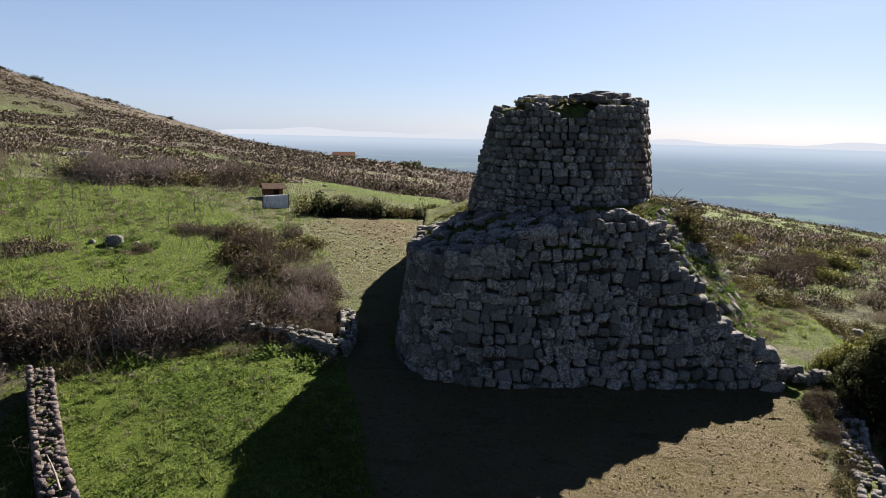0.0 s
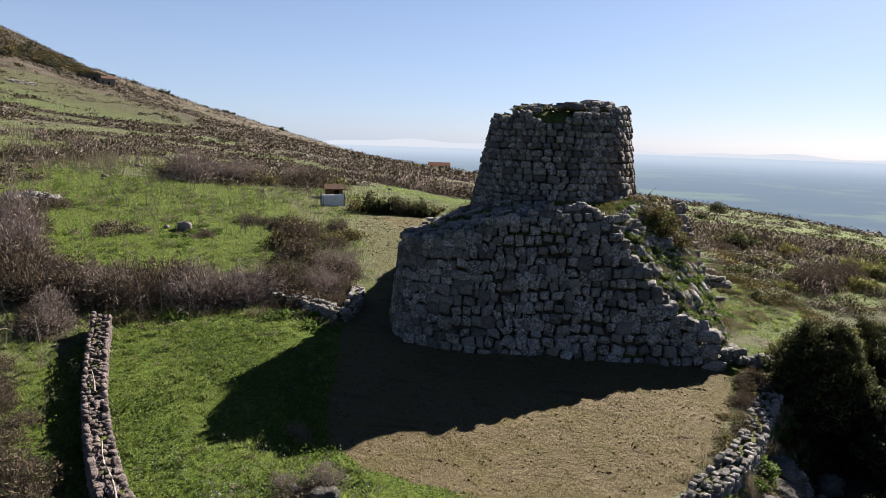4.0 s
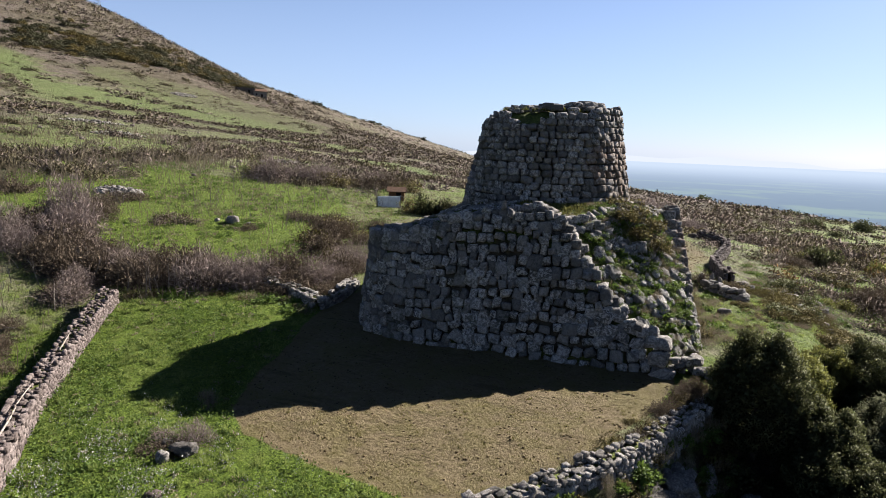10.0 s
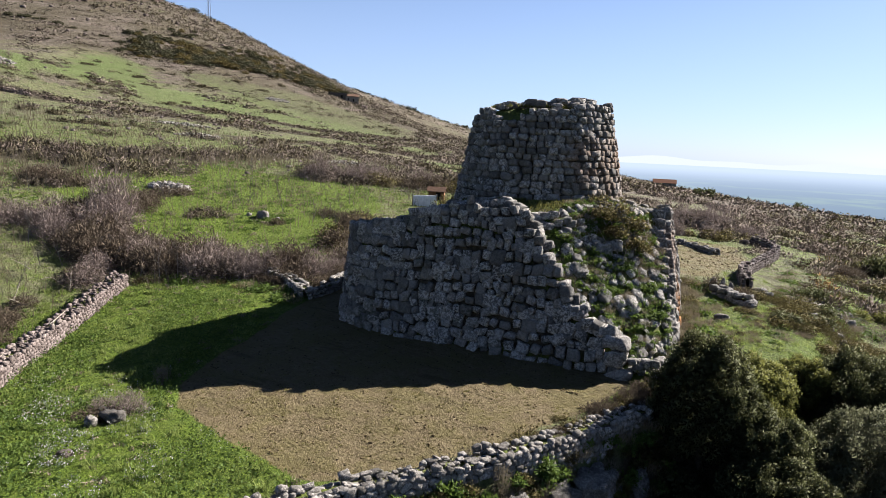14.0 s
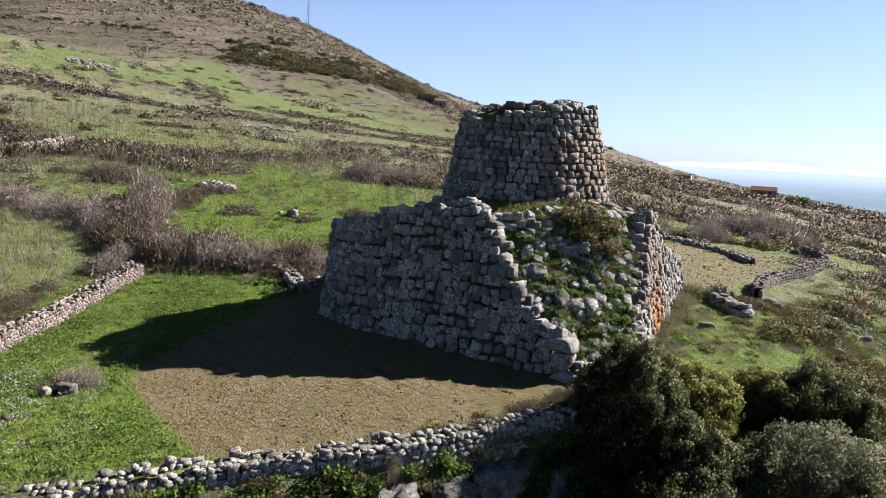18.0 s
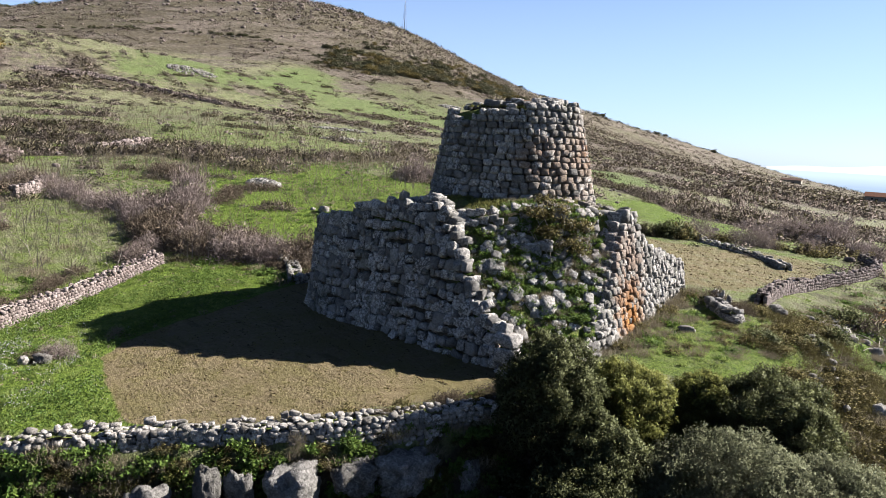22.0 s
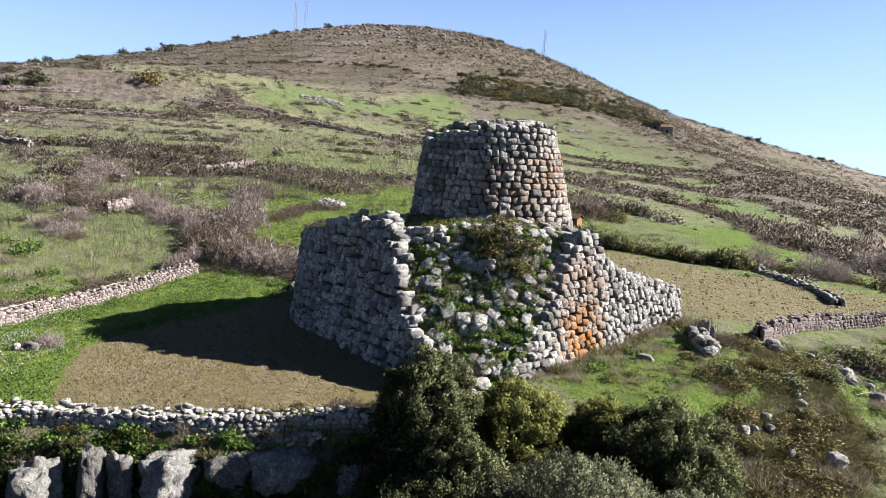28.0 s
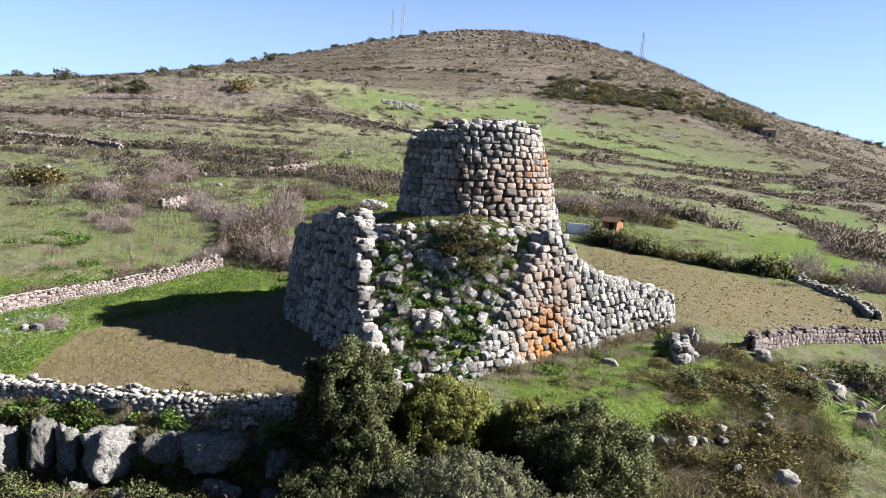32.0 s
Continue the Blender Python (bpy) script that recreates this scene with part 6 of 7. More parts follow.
joined("ochre_oaks", TREELETS, autumn, AUTUMN, "ochre-brown oaks on the hill flank", "trees")

# Loose stones over the rocky upper hill and along the field edges
shapes = [arrays(m) for m in ROUGH_STONES[WALLSTONE][:5]]
for _ in range(900):
    x, y = hrnd.gauss(-585, 70), hrnd.gauss(360, 80)
    k = hrnd.uniform(1.0, 3.2)
    pale.append((hrnd.randrange(5), sized(x, y, k, k * 0.7, -0.2)))
for x, y in hill_points(4200, 60, 900):
    z = float(land(x, y))
    if hrnd.random() < (0.9 if z > 60 else 0.12):
        s = hrnd.uniform(0.4, 1.1) * (1 + (z > 60) * 0.9)
        pale.append((hrnd.randrange(5), sized(x, y, s, s * 0.7, -0.2)))
for line in HEDGES:
    at, full = along_line([Vector(p) for p in line])
    for s in np.arange(0, full, 1.6):
        p, t = at(s)
        if math.sin(s * 0.08 + p.x) > 0.1:
            k = hrnd.uniform(0.4, 0.9)
            pale.append((hrnd.randrange(5), sized(p.x + hrnd.gauss(0, 1.6) + 2.5, p.y + hrnd.gauss(0, 1.6), k, k * 0.7, -0.2)))
joined("hillside_stones", shapes, pale, WALLSTONE, "loose pale stones strewn over the hillside", "stones")

# Dead thistle stalks in the meadow and fields
stalk = []
r = np.random.RandomState(8)
spots = np.concatenate([np.stack([r.uniform(-66, -8, 2600), r.uniform(36, 84, 2600)], 1), np.stack([r.uniform(-60, -12, 1500), r.uniform(0, 30, 1500)], 1), np.stack([r.uniform(-150, -48, 3600), r.uniform(-35, 120, 3600)], 1), np.stack([r.uniform(20, 45, 500), r.uniform(50, 100, 500)], 1)])
g, d, s = cover(spots[:, 0], spots[:, 1])
spots = spots[(g > 0.2) & (d < 0.3) & ~inside(spots[:, 0], spots[:, 1], [(-17, 27), (-3, 9), (10, 5), (20, 34), (-5, 34)])]
n = len(spots)
base = np.stack([spots[:, 0], spots[:, 1], land(spots[:, 0], spots[:, 1])], 1)
tip = base + np.stack([r.normal(0, 0.28, n), r.normal(0, 0.28, n), r.uniform(0.4, 1.3, n)], 1)
thick = np.where(spots[:, :1] < -48, 2.2, 1.0) * np.array([[1.0, 0.6, 0.0]])
v = [np.stack([base - 0.02 * thick, base + 0.02 * thick, tip + (tip - base) * 0.5 * (thick[:, :1] - 1)], 1)]
for _ in range(4):
    u = r.uniform(0.35, 0.95, (n, 1))
    a = base + (tip - base) * u
    b = a + np.stack([r.normal(0, 0.28, n), r.normal(0, 0.28, n), r.uniform(0.05, 0.35, n)], 1)
    v.append(np.stack([a - 0.01 * thick, a + 0.01 * thick, b], 1))
v = np.concatenate(v).reshape(-1, 3)
tagged(new("dead_thistles", mesh_of("dead_thistles", v, np.arange(len(v), dtype=np.int32).reshape(-1, 3), STRAW)), "pale dead thistle stalks standing in the grass", "thistles", kind="stuff")


# Bare bleached saplings standing in the rough grass and along the hedges
spots = np.concatenate([np.stack([r.uniform(-55, -19, 150), r.uniform(4, 32, 150)], 1), np.stack([r.uniform(-34, -12, 60), r.uniform(29, 35, 60)], 1), np.stack([r.uniform(-95, -45, 170), r.uniform(0, 60, 170)], 1), np.stack([r.uniform(-45, -16, 70), r.uniform(44, 76, 70)], 1)])
n = len(spots)
base = np.stack([spots[:, 0], spots[:, 1], land(spots[:, 0], spots[:, 1])], 1)
tip = base + np.stack([r.normal(0, 0.4, n), r.normal(0, 0.4, n), r.uniform(0.9, 2.4, n)], 1)
v = [np.stack([base - (0.03, 0.02, 0), base + (0.03, 0.02, 0), tip], 1)]
for _ in range(9):
    u = r.uniform(0.25, 0.9, (n, 1))
    a = base + (tip - base) * u
    b = a + np.stack([r.normal(0, 0.4, n), r.normal(0, 0.4, n), r.uniform(0.1, 0.7, n)], 1)
    v.append(np.stack([a - (0.014, 0.01, 0), a + (0.014, 0.01, 0.01), b], 1))
v = np.concatenate(v).reshape(-1, 3)
tagged(new("bare_saplings", mesh_of("bare_saplings", v, np.arange(len(v), dtype=np.int32).reshape(-1, 3), DEAD)), "bleached bare saplings standing in rough grass", "saplings", kind="stuff")


def blades(spots, tall, wide, per, seed, lean=0.5, lump=None):
    """Grass tufts: a few bent blades at each spot."""
    r = np.random.RandomState(seed)
    p = np.repeat(spots, per, 0) + r.normal(0, 0.05, (len(spots) * per, 2))
    n = len(p)
    b = np.stack([p[:, 0], p[:, 1], np.repeat(land(spots[:, 0], spots[:, 1]), per) - 0.03], 1)
    a = r.uniform(0, 6.28, n)
    side = np.stack([np.cos(a), np.sin(a), 0 * a], 1) * wide * r.uniform(0.6, 1.3, (n, 1))
    tall = tall if lump is None else tall * (0.45 + 1.3 * np.clip(lump, 0, 1))
    h = np.repeat(tall * r.uniform(0.6, 1.2, len(spots)), per)[:, None] * r.uniform(0.6, 1.1, (n, 1))
    out = np.stack([-np.sin(a), np.cos(a), 0 * a], 1) * r.normal(0, lean, (n, 1))
    t = b + (out + np.array((0, 0, 1))) * h
    return np.stack([b - side, b + side, t], 1).reshape(-1, 3), np.arange(n * 3, dtype=np.int32).reshape(-1, 3)


r = np.random.RandomState(4)
spots = np.concatenate([np.stack([r.uniform(-20, 12, 34000), r.uniform(4, 35, 34000)], 1), np.stack([r.uniform(-62, -8, 34000), r.uniform(33, 78, 34000)], 1), np.stack([r.uniform(-50, -10, 12000), r.uniform(-2, 30, 12000)], 1), np.stack([r.uniform(15.5, 26, 9000), r.uniform(36, 62, 9000)], 1)])
g, d, s = cover(spots[:, 0], spots[:, 1])
lumpy = np.sin(spots[:, 0] * 3.3 + 1.9 * np.sin(spots[:, 1] * 1.9)) * np.cos(spots[:, 1] * 3.6 + 1.5 * np.sin(spots[:, 0] * 2.3)) + 0.3 * np.sin(spots[:, 0] * 0.7 + spots[:, 1] * 0.9)
ok = (g > 0.45) & (d < 0.4) & (r.uniform(-0.9, 0.7, len(spots)) < lumpy)
spots, lumpy = spots[ok], lumpy[ok]
tagged(new("grass", mesh_of("grass", *blades(spots, 0.17, 0.02, 7, 1, 0.85, lumpy), GRASS)), "lush green grass in uneven tufts", "grass", kind="stuff")
spots = np.stack([r.uniform(-15, 11, 15000), r.uniform(5, 33, 15000)], 1)
g, d, s = cover(spots[:, 0], spots[:, 1])
spots = spots[(g > 0.6) & (d < 0.2) & (np.sin(spots[:, 0] * 0.8 + 3 + 0.8 * np.sin(spots[:, 1])) + np.sin(spots[:, 1] * 0.7 + 0.5 * spots[:, 0]) > r.uniform(-1.2, 1.0, len(spots)))]
v, f = leaves(np.stack([spots[:, 0], spots[:, 1], land(spots[:, 0], spots[:, 1]) + 0.08], 1), 7, 0.16, 0.09, 77, 0.5, 0.9, True)
tagged(new("clover", mesh_of("clover", v, f, WEED)), "low broad-leaved green weeds in the grass", "weeds", kind="stuff")
spots = np.stack([r.normal(-1.5, 4.0, 3600), r.normal(11.5, 3.2, 3600)], 1)
g, d, s = cover(spots[:, 0], spots[:, 1])
spots = spots[(g > 0.6) & (d < 0.2) & (np.sin(spots[:, 0] * 1.7) + np.sin(spots[:, 1] * 2.1 + spots[:, 0]) > 0.1)]
v, f = leaves(np.stack([spots[:, 0], spots[:, 1], land(spots[:, 0], spots[:, 1]) + 0.16], 1), 3, 0.06, 0.05, 78, 0.9, 0.9)
tagged(new("white_flowers", mesh_of("white_flowers", v, f, FLOWER)), "small white flowers scattered in the grass", "flowers", kind="stuff")
# Darker tussocks and pale dead tufts through the meadow and the terraces
spots = np.concatenate([np.stack([r.uniform(-64, -9, 3400), r.uniform(34, 80, 3400)], 1), np.stack([r.uniform(-18, 10, 2600), r.uniform(6, 33, 2600)], 1), np.stack([r.uniform(-130, -40, 2600), r.uniform(-20, 130, 2600)], 1)])
g, d, s = cover(spots[:, 0], spots[:, 1])
spots = spots[(g > 0.4) & (d < 0.2) & (np.sin(spots[:, 0] * 0.5 + 2) + np.sin(spots[:, 1] * 0.6 + spots[:, 0] * 0.3) > -0.7)]
TUFTS = [leaves(shell(7, 600 + k, 0.8, 0.0), 5, 0.24, 0.45, 600 + k, 0.9, 0.45, True) for k in range(4)]
green_tufts, dead_tufts = [], []
for x, y in spots:
    k = hrnd.uniform(0.18, 0.5) * (1 if x < -18 or y > 33 else 0.65)
    (dead_tufts if hrnd.random() < 0.22 else green_tufts).append((hrnd.randrange(4), sized(x, y, k, k * hrnd.uniform(0.4, 0.9))))
joined("tussocks", TUFTS, green_tufts, WEED, "dark green tussocks dotted through the meadow", "tussocks")
joined("dead_tufts", TUFTS, dead_tufts, STRAW, "pale dead grass tufts dotted through the meadow", "dry grass")
# Clods and short dry tufts on the beaten earth
spots = np.concatenate([np.stack([r.uniform(-4, 16, 5200), r.uniform(15, 33, 5200)], 1), np.stack([r.uniform(-14, 18, 5200), r.uniform(48, 84, 5200)], 1)])
g, d, s = cover(spots[:, 0], spots[:, 1])
spots = spots[d > 0.42]
tagged(new("short_turf", mesh_of("short_turf", *blades(spots, 0.07, 0.022, 6, 2, 0.9), TURF)), "short dry turf on the beaten earth", "turf", kind="stuff")
clod = [arrays(m) for m in ROUGH_STONES[WALLSTONE][:4]]
mats = []
for x, y in spots[::3]:
    if y < 45 and hrnd.random() < 0.7:
        # most clods of the yard lie in the rows that the harrow left
        c = x * 0.33 + y * 0.94
        c = round(c / 0.85) * 0.85 + hrnd.gauss(0, 0.07) - c
        x, y = x + c * 0.33, y + c * 0.94
    k = hrnd.uniform(0.035, 0.1) * (1 + (y > 45) * 0.9)
    mats.append((hrnd.randrange(4), sized(x, y, k, k * 0.7, -0.1)))
CLOD = Nodes("dry_clod", 0.95)
CLOD = CLOD.colour(CLOD.mix(CLOD.ramp(CLOD.noise(9, 4), 0.35, 0.65), (0.14, 0.105, 0.055), (0.34, 0.255, 0.135)))
joined("earth_clods", clod, mats, CLOD, "small clods and droppings on the beaten earth", "clods")
# Grass and moss on the platform and the tower's head
spots = np.stack([r.uniform(-2, 15.5, 9000), r.uniform(32, 46, 9000)], 1)
rad = np.hypot(spots[:, 0] - 6.4, spots[:, 1] - 41.7)
spots = spots[(rad > 5.3) & (rad < 8.2) | (spots[:, 0] > 10.5) & (spots[:, 1] < 39) & (spots[:, 1] > 33)]
spots = spots[inside(spots[:, 0], spots[:, 1], BASTION) & (np.sin(spots[:, 0] * 2.1) + np.sin(spots[:, 1] * 2.6 + spots[:, 0]) > -0.4)]
v, f = blades(spots, 0.22, 0.03, 5, 3, 0.8)
lift = np.repeat(bastion_height(spots[:, 0], spots[:, 1]) - land(spots[:, 0], spots[:, 1]), 15) + 0.04
v[:, 2] += lift
tagged(new("ruin_grass", mesh_of("ruin_grass", v, f, MOSS)), "grass and weeds growing on the ruined bastion", "grass", kind="stuff")
a, q = r.uniform(0, 6.28, 700), np.sqrt(r.uniform(0, 1, 700)) * 3.4
spots = np.stack([6.75 + q * np.cos(a), 41.2 + q * np.sin(a)], 1)
v, f = blades(spots, 0.2, 0.035, 5, 5, 0.8)
v[:, 2] += np.repeat(13.95 - land(spots[:, 0], spots[:, 1]), 15) + 0.03
tagged(new("tower_grass", mesh_of("tower_grass", v, f, MOSS)), "green grass growing on the tower's broken top", "grass", kind="stuff")


# ---------------------------------------------------------------- buildings and masts
def plain_mat(name, a, b, scale=3.0, rough=0.8, metal=0.0):
    n = Nodes(name, rough)
    n.bsdf.inputs["Metallic"].default_value = metal
    f = n.noise(scale, 5, 0.6)
    n.bump(f, 0.3, 0.02)
    return n.colour(n.mix(n.ramp(f, 0.3, 0.7), a, b))


OLDTILE = plain_mat("weathered_tile", (0.17, 0.1, 0.07), (0.28, 0.17, 0.11), 3)
TILE = plain_mat("terracotta_tile", (0.28, 0.1, 0.05), (0.42, 0.18, 0.09), 2)
PLASTER = plain_mat("pale_plaster", (0.5, 0.44, 0.36), (0.62, 0.56, 0.47), 1)
TIN = plain_mat("galvanised_sheet", (1.9, 1.95, 2.05), (2.4, 2.45, 2.5), 3, 0.5, 0.0)
PLANK = plain_mat("orange_brown_boards", (0.32, 0.15, 0.07), (0.45, 0.24, 0.12), 4)
STEEL = plain_mat("painted_steel", (0.45, 0.45, 0.47), (0.55, 0.55, 0.57), 2, 0.5, 0.2)
DARKWOOD = plain_mat("dark_opening", (0.02, 0.018, 0.015), (0.04, 0.035, 0.03), 2)
RUINWALL = plain_mat("rough_house_wall", (0.16, 0.14, 0.12), (0.3, 0.27, 0.23), 2)


def box(name, size, at, material, parent, label="", bevel=0.02):
    bm = bmesh.new()
    bmesh.ops.create_cube(bm, size=1.0)
    for v in bm.verts:
        v.co = Vector((v.co.x * size[0], v.co.y * size[1], v.co.z * size[2])) + Vector(at)
    bmesh.ops.bevel(bm, geom=bm.edges[:], offset=min(bevel, min(size) * 0.3), segments=1, affect="EDGES")
    return part(name, bm_mesh(name, bm, material), parent, label)


def pitched(name, w, d, z, rise, over, material, parent, thick=0.15):
    """Two roof slopes over a w by d house, ridge along x."""
    for s in (-1, 1):
        bm = bmesh.new()
        a = [Vector((-w / 2 - over, s * (d / 2 + over), z - over * rise / (d / 2))), Vector((w / 2 + over, s * (d / 2 + over), z - over * rise / (d / 2))), Vector((w / 2 + over, 0, z + rise)), Vector((-w / 2 - over, 0, z + rise))]
        lo, hi = [bm.verts.new(p) for p in a], [bm.verts.new(p + Vector((0, 0, thick))) for p in a]
        bm.faces.new(lo), bm.faces.new(hi)
        for j in range(4):
            bm.faces.new((lo[j], lo[(j + 1) % 4], hi[(j + 1) % 4], hi[j]))
        bmesh.ops.recalc_face_normals(bm, faces=bm.faces)
        part(name, bm_mesh(name, bm, material), parent)


def house(at, turn, w, d, h, rise, wall, roof, label, holes, gable=True):
    t = tagged(new("farmhouse"), label, "house")
    t.matrix_basis = pose(*at, 0, 0, turn)
    bm = bmesh.new()
    for k in (-1, 1):
        q = [bm.verts.new(p) for p in ((k * w / 2, -d / 2, -2), (k * w / 2, d / 2, -2), (k * w / 2, d / 2, h), (k * w / 2, 0, h + rise * 0.97), (k * w / 2, -d / 2, h))]
        bm.faces.new(q)
    bm.verts.ensure_lookup_table()
    v = bm.verts
    bm.faces.new((v[0], v[5], v[9], v[4])), bm.faces.new((v[1], v[6], v[7], v[2]))
    bmesh.ops.recalc_face_normals(bm, faces=bm.faces)
    part("wall", bm_mesh("wall", bm, wall), t)
    if roof:
        pitched("roof", w, d, h, rise, 0.35, roof, t)
    for name, x, y, z, sx, sy, sz in holes:
        box(name, (sx, sy, sz), (x, y, z), DARKWOOD, t)
    return t


x, y = -96.4, 545.8
house((x, y, float(land(x, y)) - 0.4), 15, 17, 9, 3.8, 2.6, PLASTER, TILE, "farmhouse with a red tiled roof on the skyline", [("door", -1.5, -4.5, 1.2, 1.4, 0.2, 2.4), ("window", -4.2, -4.5, 2.2, 1.1, 0.2, 1.2), ("window", 4, -4.5, 2.2, 1.1, 0.2, 1.2)])
x, y = -291.0, 931.0
house((x, y, float(land(x, y)) - 0.6), 10, 24, 10, 4.5, 2.2, PLASTER, OLDTILE, "long low farm building on the far slope", [("door", 3, -5.0, 1.2, 1.6, 0.2, 2.4), ("window", -6, -5.0, 2.2, 1.2, 0.2, 1.4)])
x, y = -276.0, 382.0
house((x, y, float(land(x, y)) - 0.5), 50, 9, 7, 4.2, 1.6, PLASTER, OLDTILE, "small stone farmhouse, half ruined, on the hill flank", [("door", 1, -3.5, 1.3, 1.2, 0.2, 2.2), ("window", -2.5, -3.5, 2.2, 1.0, 0.2, 1.0)])
x, y = -282.0, 375.0
house((x, y, float(land(x, y)) - 0.5), 50, 12, 7, 3.6, 0.6, RUINWALL, None, "roofless ruined stone outbuilding on the hill flank", [("door", 2, -3.5, 1.1, 1.4, 0.2, 2.2)])

# Garden shed behind the gate by the hedge
shed = tagged(new("shed"), "small orange-brown wooden shed with a tiled roof", "shed")
x, y = -20.2, 73.4
shed.matrix_basis = pose(x, y, float(land(x, y)) - 0.25, 0, 0, 25) @ Matrix.Diagonal((0.85, 0.85, 0.85, 1))
box("body", (2.3, 1.9, 1.7), (0, 0, 0.8), PLANK, shed)
pitched("roof", 2.3, 1.9, 1.65, 0.5, 0.25, OLDTILE, shed, 0.08)
box("door", (0.7, 0.06, 1.4), (0.3, -0.96, 0.75), DARKWOOD, shed)
gate = tagged(new("metal_gate"), "pale galvanised sheet-metal gate between posts", "gate")
x, y = -18.1, 67.1
gate.matrix_basis = pose(x, y, float(land(x, y)) - 0.25, 0, 0, 45)
box("panel", (2.7, 0.05, 1.45), (0, 0, 0.85), TIN, gate, "ribbed grey sheet")
for k in np.linspace(-1.2, 1.2, 9):
    box("rib", (0.05, 0.04, 1.4), (k, -0.045, 0.85), TIN, gate)
for k in (-1.42, 1.42):
    box("post", (0.12, 0.12, 1.8), (k, 0, 0.8), STEEL, gate)


def lattice_mast(at, height, width, label):
    t = tagged(new("radio_mast"), label, "mast")
    t.matrix_basis = pose(*at)
    for sx, sy in ((-1, -1), (1, -1), (1, 1), (-1, 1)):
        bm = bmesh.new()
        ends = [(Vector((sx * width / 2, sy * width / 2, -1)), 0.22), (Vector((sx * width / 6, sy * width / 6, height)), 0.14)]
        ring = [[bm.verts.new(p + Vector((w * math.cos(a), w * math.sin(a), 0))) for a in (0, 1.57, 3.14, 4.71)] for p, w in ends]
        for j in range(4):
            bm.faces.new((ring[0][j], ring[0][(j + 1) % 4], ring[1][(j + 1) % 4], ring[1][j]))
        part("leg", bm_mesh("leg", bm, STEEL), t)
    for k in range(1, 9):
        u = k / 9
        w = width * (1 - u * 2 / 3)
        box("brace", (w, 0.16, 0.16), (0, -w / 2, height * u), STEEL, t)
        box("brace", (0.16, w, 0.16), (w / 2, 0, height * u), STEEL, t)
    box("antenna", (0.2, 0.2, 4), (0, 0, height + 2), STEEL, t)


lattice_mast((-538, 487, float(land(-538, 487))), 27, 3.0, "grey lattice radio mast on the hilltop")
lattice_mast((-711, 287, float(land(-711, 287))), 44, 4.0, "grey lattice radio mast behind the ridge")
lattice_mast((-729, 281, float(land(-729, 281))), 40, 2.4, "thin grey lattice mast behind the ridge")


def pole(x, y, h, label):
    t = tagged(new("utility_pole"), label, "pole")
    t.matrix_basis = pose(x, y, float(land(x, y)))
    bm = bmesh.new()
    bmesh.ops.create_cone(bm, segments=8, radius1=0.18, radius2=0.12, depth=h + 1, cap_ends=True, matrix=Matrix.Translation((0, 0, h / 2 - 0.5)))
    part("shaft", bm_mesh("shaft", bm, BARK), t)
    box("crossarm", (1.6, 0.12, 0.12), (0, 0, h - 0.5), BARK, t)


pole(-330, 480, 9, "wooden utility pole on the hill flank")
pole(-215, 540, 9, "wooden utility pole on the hill flank")
pole(-60, 420, 8, "wooden utility pole on the skyline")

# A large dark tree by the farm and lesser ones about it
for k, (x, y, rr) in enumerate(((-20, 270, 3.4), (-24, 276, 2.4), (10, 300, 3.2), (60, 250, 3.6), (45, 320, 3.0))):
    t = tagged(new("distant_tree"), "dark rounded evergreen tree standing alone far off", "tree", "far trees")
    t.matrix_basis = pose(x, y, float(land(x, y)) + rr * 0.25, 0, 0, k * 60) @ Matrix.Diagonal((rr, rr, rr * 0.8, 1))
    part("crown", leafy("crown", 90 + k, EVERGREEN, 70, 18, 0.16, 0.2, 0.9, -0.6), t)

# Heap of cut twigs by the yard boulders, bleached branches on the wall, and a driftwood pole
for (x, y, rr, h, kind) in ((-0.7, 15.2, 1.0, 0.6, "bramble"), (-1.2, 14.6, 0.7, 0.45, "bramble"), (-0.3, 15.9, 0.8, 1.0, "purple"), (-1.6, 15.6, 0.7, 0.5, "purple"), (-0.2, 14.7, 0.5, 0.35, "heath")):
    bush(kind, x, y, rr, h)


def branch(points, w, label):
    at, full = along_line(smooth_line(points))
    bm = bmesh.new()
    rings = []
    for s in np.linspace(0, full, 14):
        p, t = at(s)
        u = t.orthogonal().normalized()
        q = t.cross(u)
        k = w * (1 - 0.6 * s / full)
        rings.append([bm.verts.new(p + (u * math.cos(a) + q * math.sin(a)) * k) for a in np.linspace(0, 6.283, 7)[:-1]])
    for a, b in zip(rings, rings[1:]):
        for j in range(6):
            bm.faces.new((a[j], a[(j + 1) % 6], b[(j + 1) % 6], b[j]))
    tagged(new("dead_branch", bm_mesh("dead_branch", bm, DEAD, True)), label, "branch")


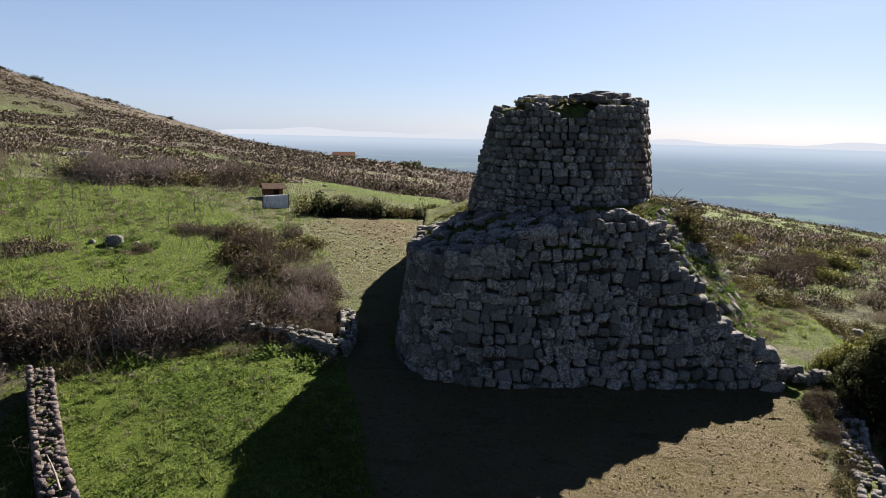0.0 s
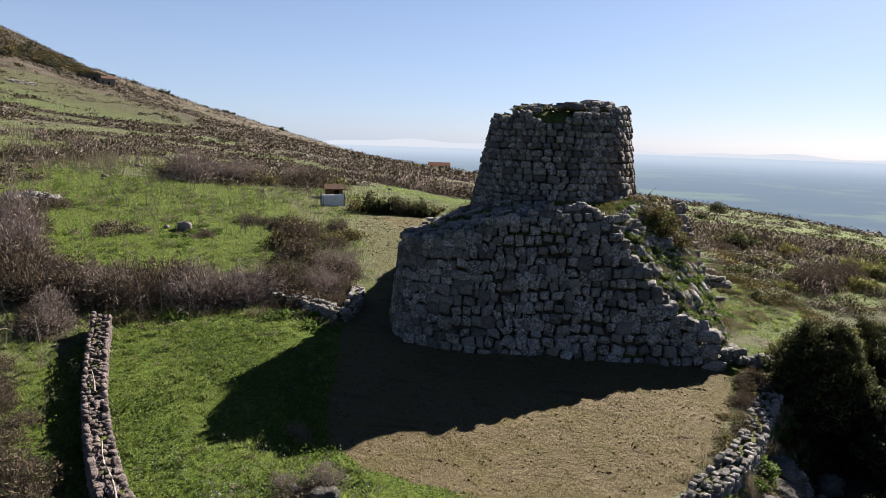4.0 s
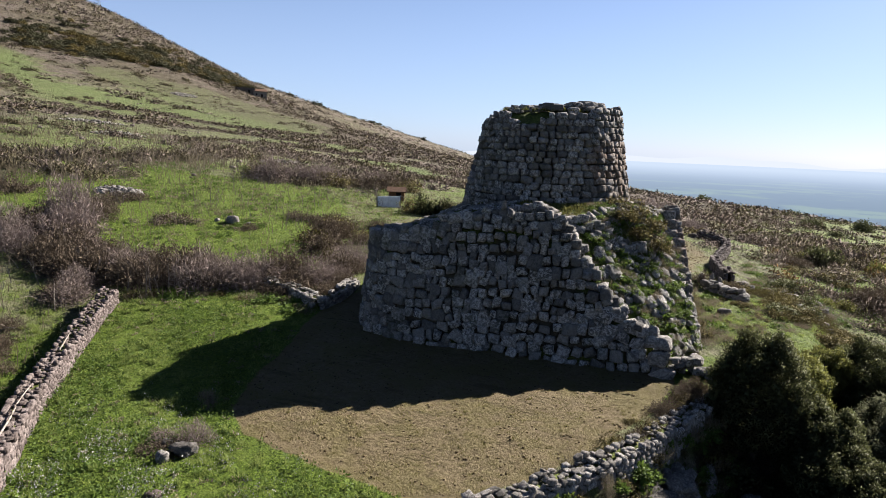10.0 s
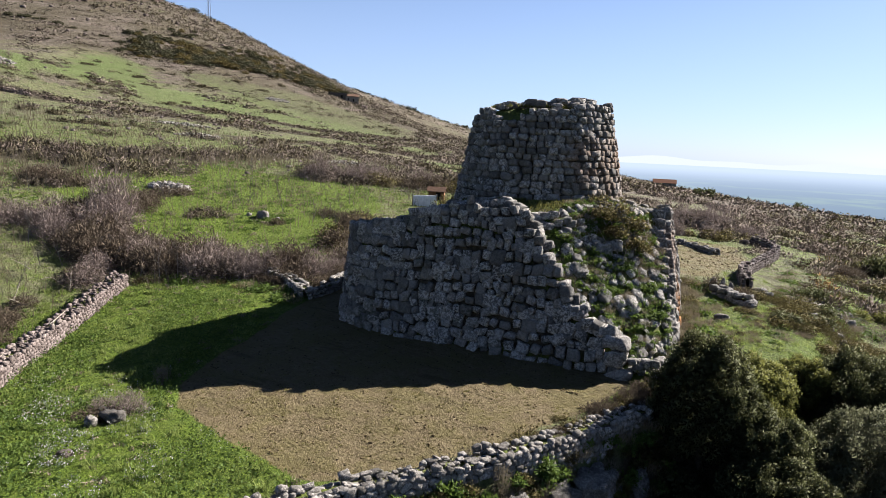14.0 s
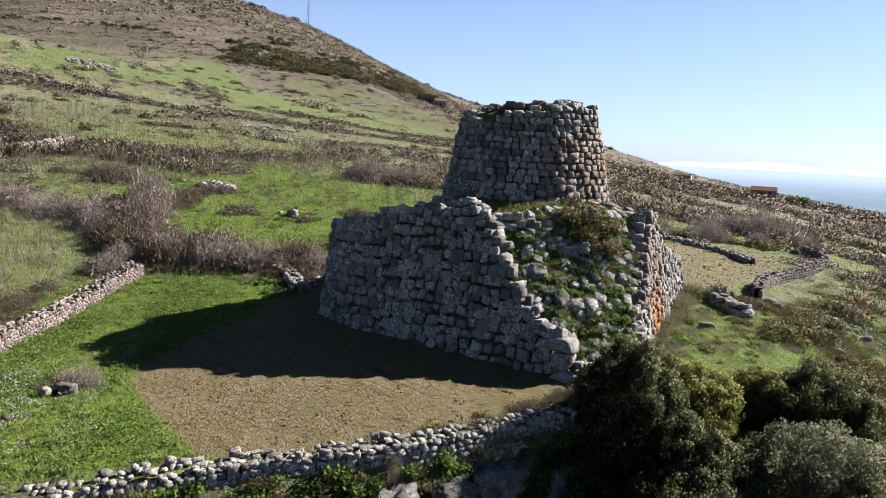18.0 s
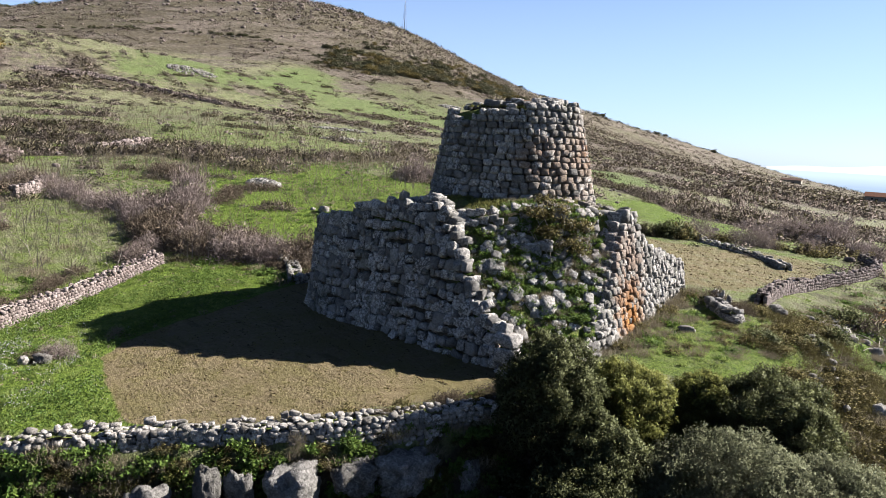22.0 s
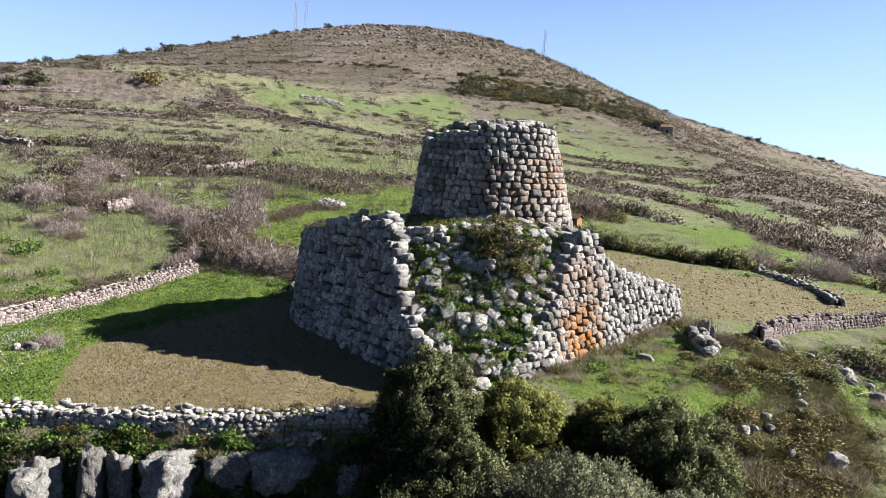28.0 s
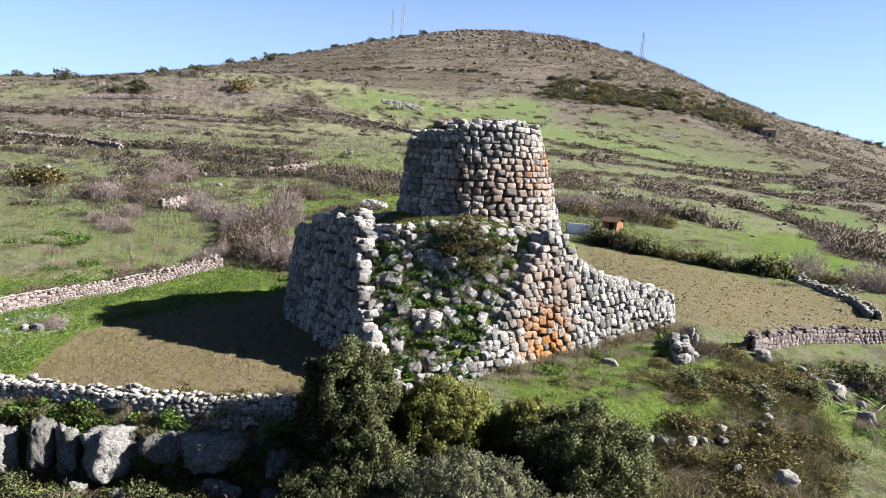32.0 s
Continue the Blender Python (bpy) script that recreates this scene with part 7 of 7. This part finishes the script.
g = lambda x, y, h: (x, y, float(land(x, y)) + h)
branch([g(-5.2, 11.7, 1.0), g(-6.2, 12.9, 1.12), g(-7.4, 14.0, 1.05), g(-8.3, 15.2, 1.1)], 0.045, "bleached bent branch lying along the wall top")
branch([g(-11.6, 19.2, 1.02), g(-12.4, 20.2, 1.1), g(-13.2, 21.1, 1.05)], 0.05, "bleached branch lying on the wall top")
for k in range(12):
    x, y, a = hrnd.uniform(-25, -18), hrnd.uniform(18, 26), hrnd.uniform(0, 6.28)
    branch([g(x, y, 0.05), g(x + 0.5 * math.cos(a), y + 0.5 * math.sin(a), 0.5), g(x + 1.2 * math.cos(a), y + 1.2 * math.sin(a), hrnd.uniform(0.5, 1.3))], 0.03, "bleached dead branch sticking out of the weeds")
for k in range(18):
    x, y, a = hrnd.uniform(21.5, 26.5), hrnd.uniform(54.5, 59.5), hrnd.uniform(0, 6.28)
    branch([g(x, y, 0.1), g(x + 0.8 * math.cos(a), y + 0.8 * math.sin(a), 0.35), g(x + 1.8 * math.cos(a), y + 1.8 * math.sin(a), 0.3)], 0.035, "bleached dead branch lying on the stony slope")

for k in range(22):
    x, y, a = hrnd.uniform(11.8, 14.4), hrnd.uniform(36.6, 38.8), hrnd.uniform(0, 6.28)
    z = float(bastion_top(x, y)) + 0.2
    branch([(x, y, z), (x + 0.3 * math.cos(a), y + 0.3 * math.sin(a), z + 0.5), (x + 0.7 * math.cos(a), y + 0.7 * math.sin(a), z + hrnd.uniform(0.6, 1.2))], 0.025, "bare grey branch standing in the bush on the ruin")


# ---------------------------------------------------------------- every wall's stones, laid last
pick = random.Random(99)
FLIPS = [Matrix.Diagonal(d) for d in ((1, 1, 1, 1), (-1, -1, 1, 1), (1, -1, -1, 1), (-1, 1, -1, 1))]
for parent, kinds, mats, most, near, name, label in LATE:
    mats = [m @ pick.choice(FLIPS) for m in mats]
    near = Vector(near)
    mats = sorted(mats, key=lambda m: (m.translation - near).length)
    for m in mats[:most]:
        ob = new(name, pick.choice(kinds))
        ob.parent = parent
        ob.matrix_basis = m
    rest = mats[most:]
    if rest:
        low = [arrays(m) for m in ROUGH_STONES[kinds[0].materials[0]]]
        vs, fs, at = [], [], 0
        for m in rest:
            co, fi = pick.choice(low)
            a = np.array(m)
            vs.append(co @ a[:3, :3].T + a[:3, 3])
            fs.append(fi + at)
            at += len(co)
        ob = new("stone_rest", mesh_of("stone_rest", np.concatenate(vs), np.concatenate(fs), kinds[0].materials[0], True))
        ob.parent = parent
        ob["kind"] = "stuff"
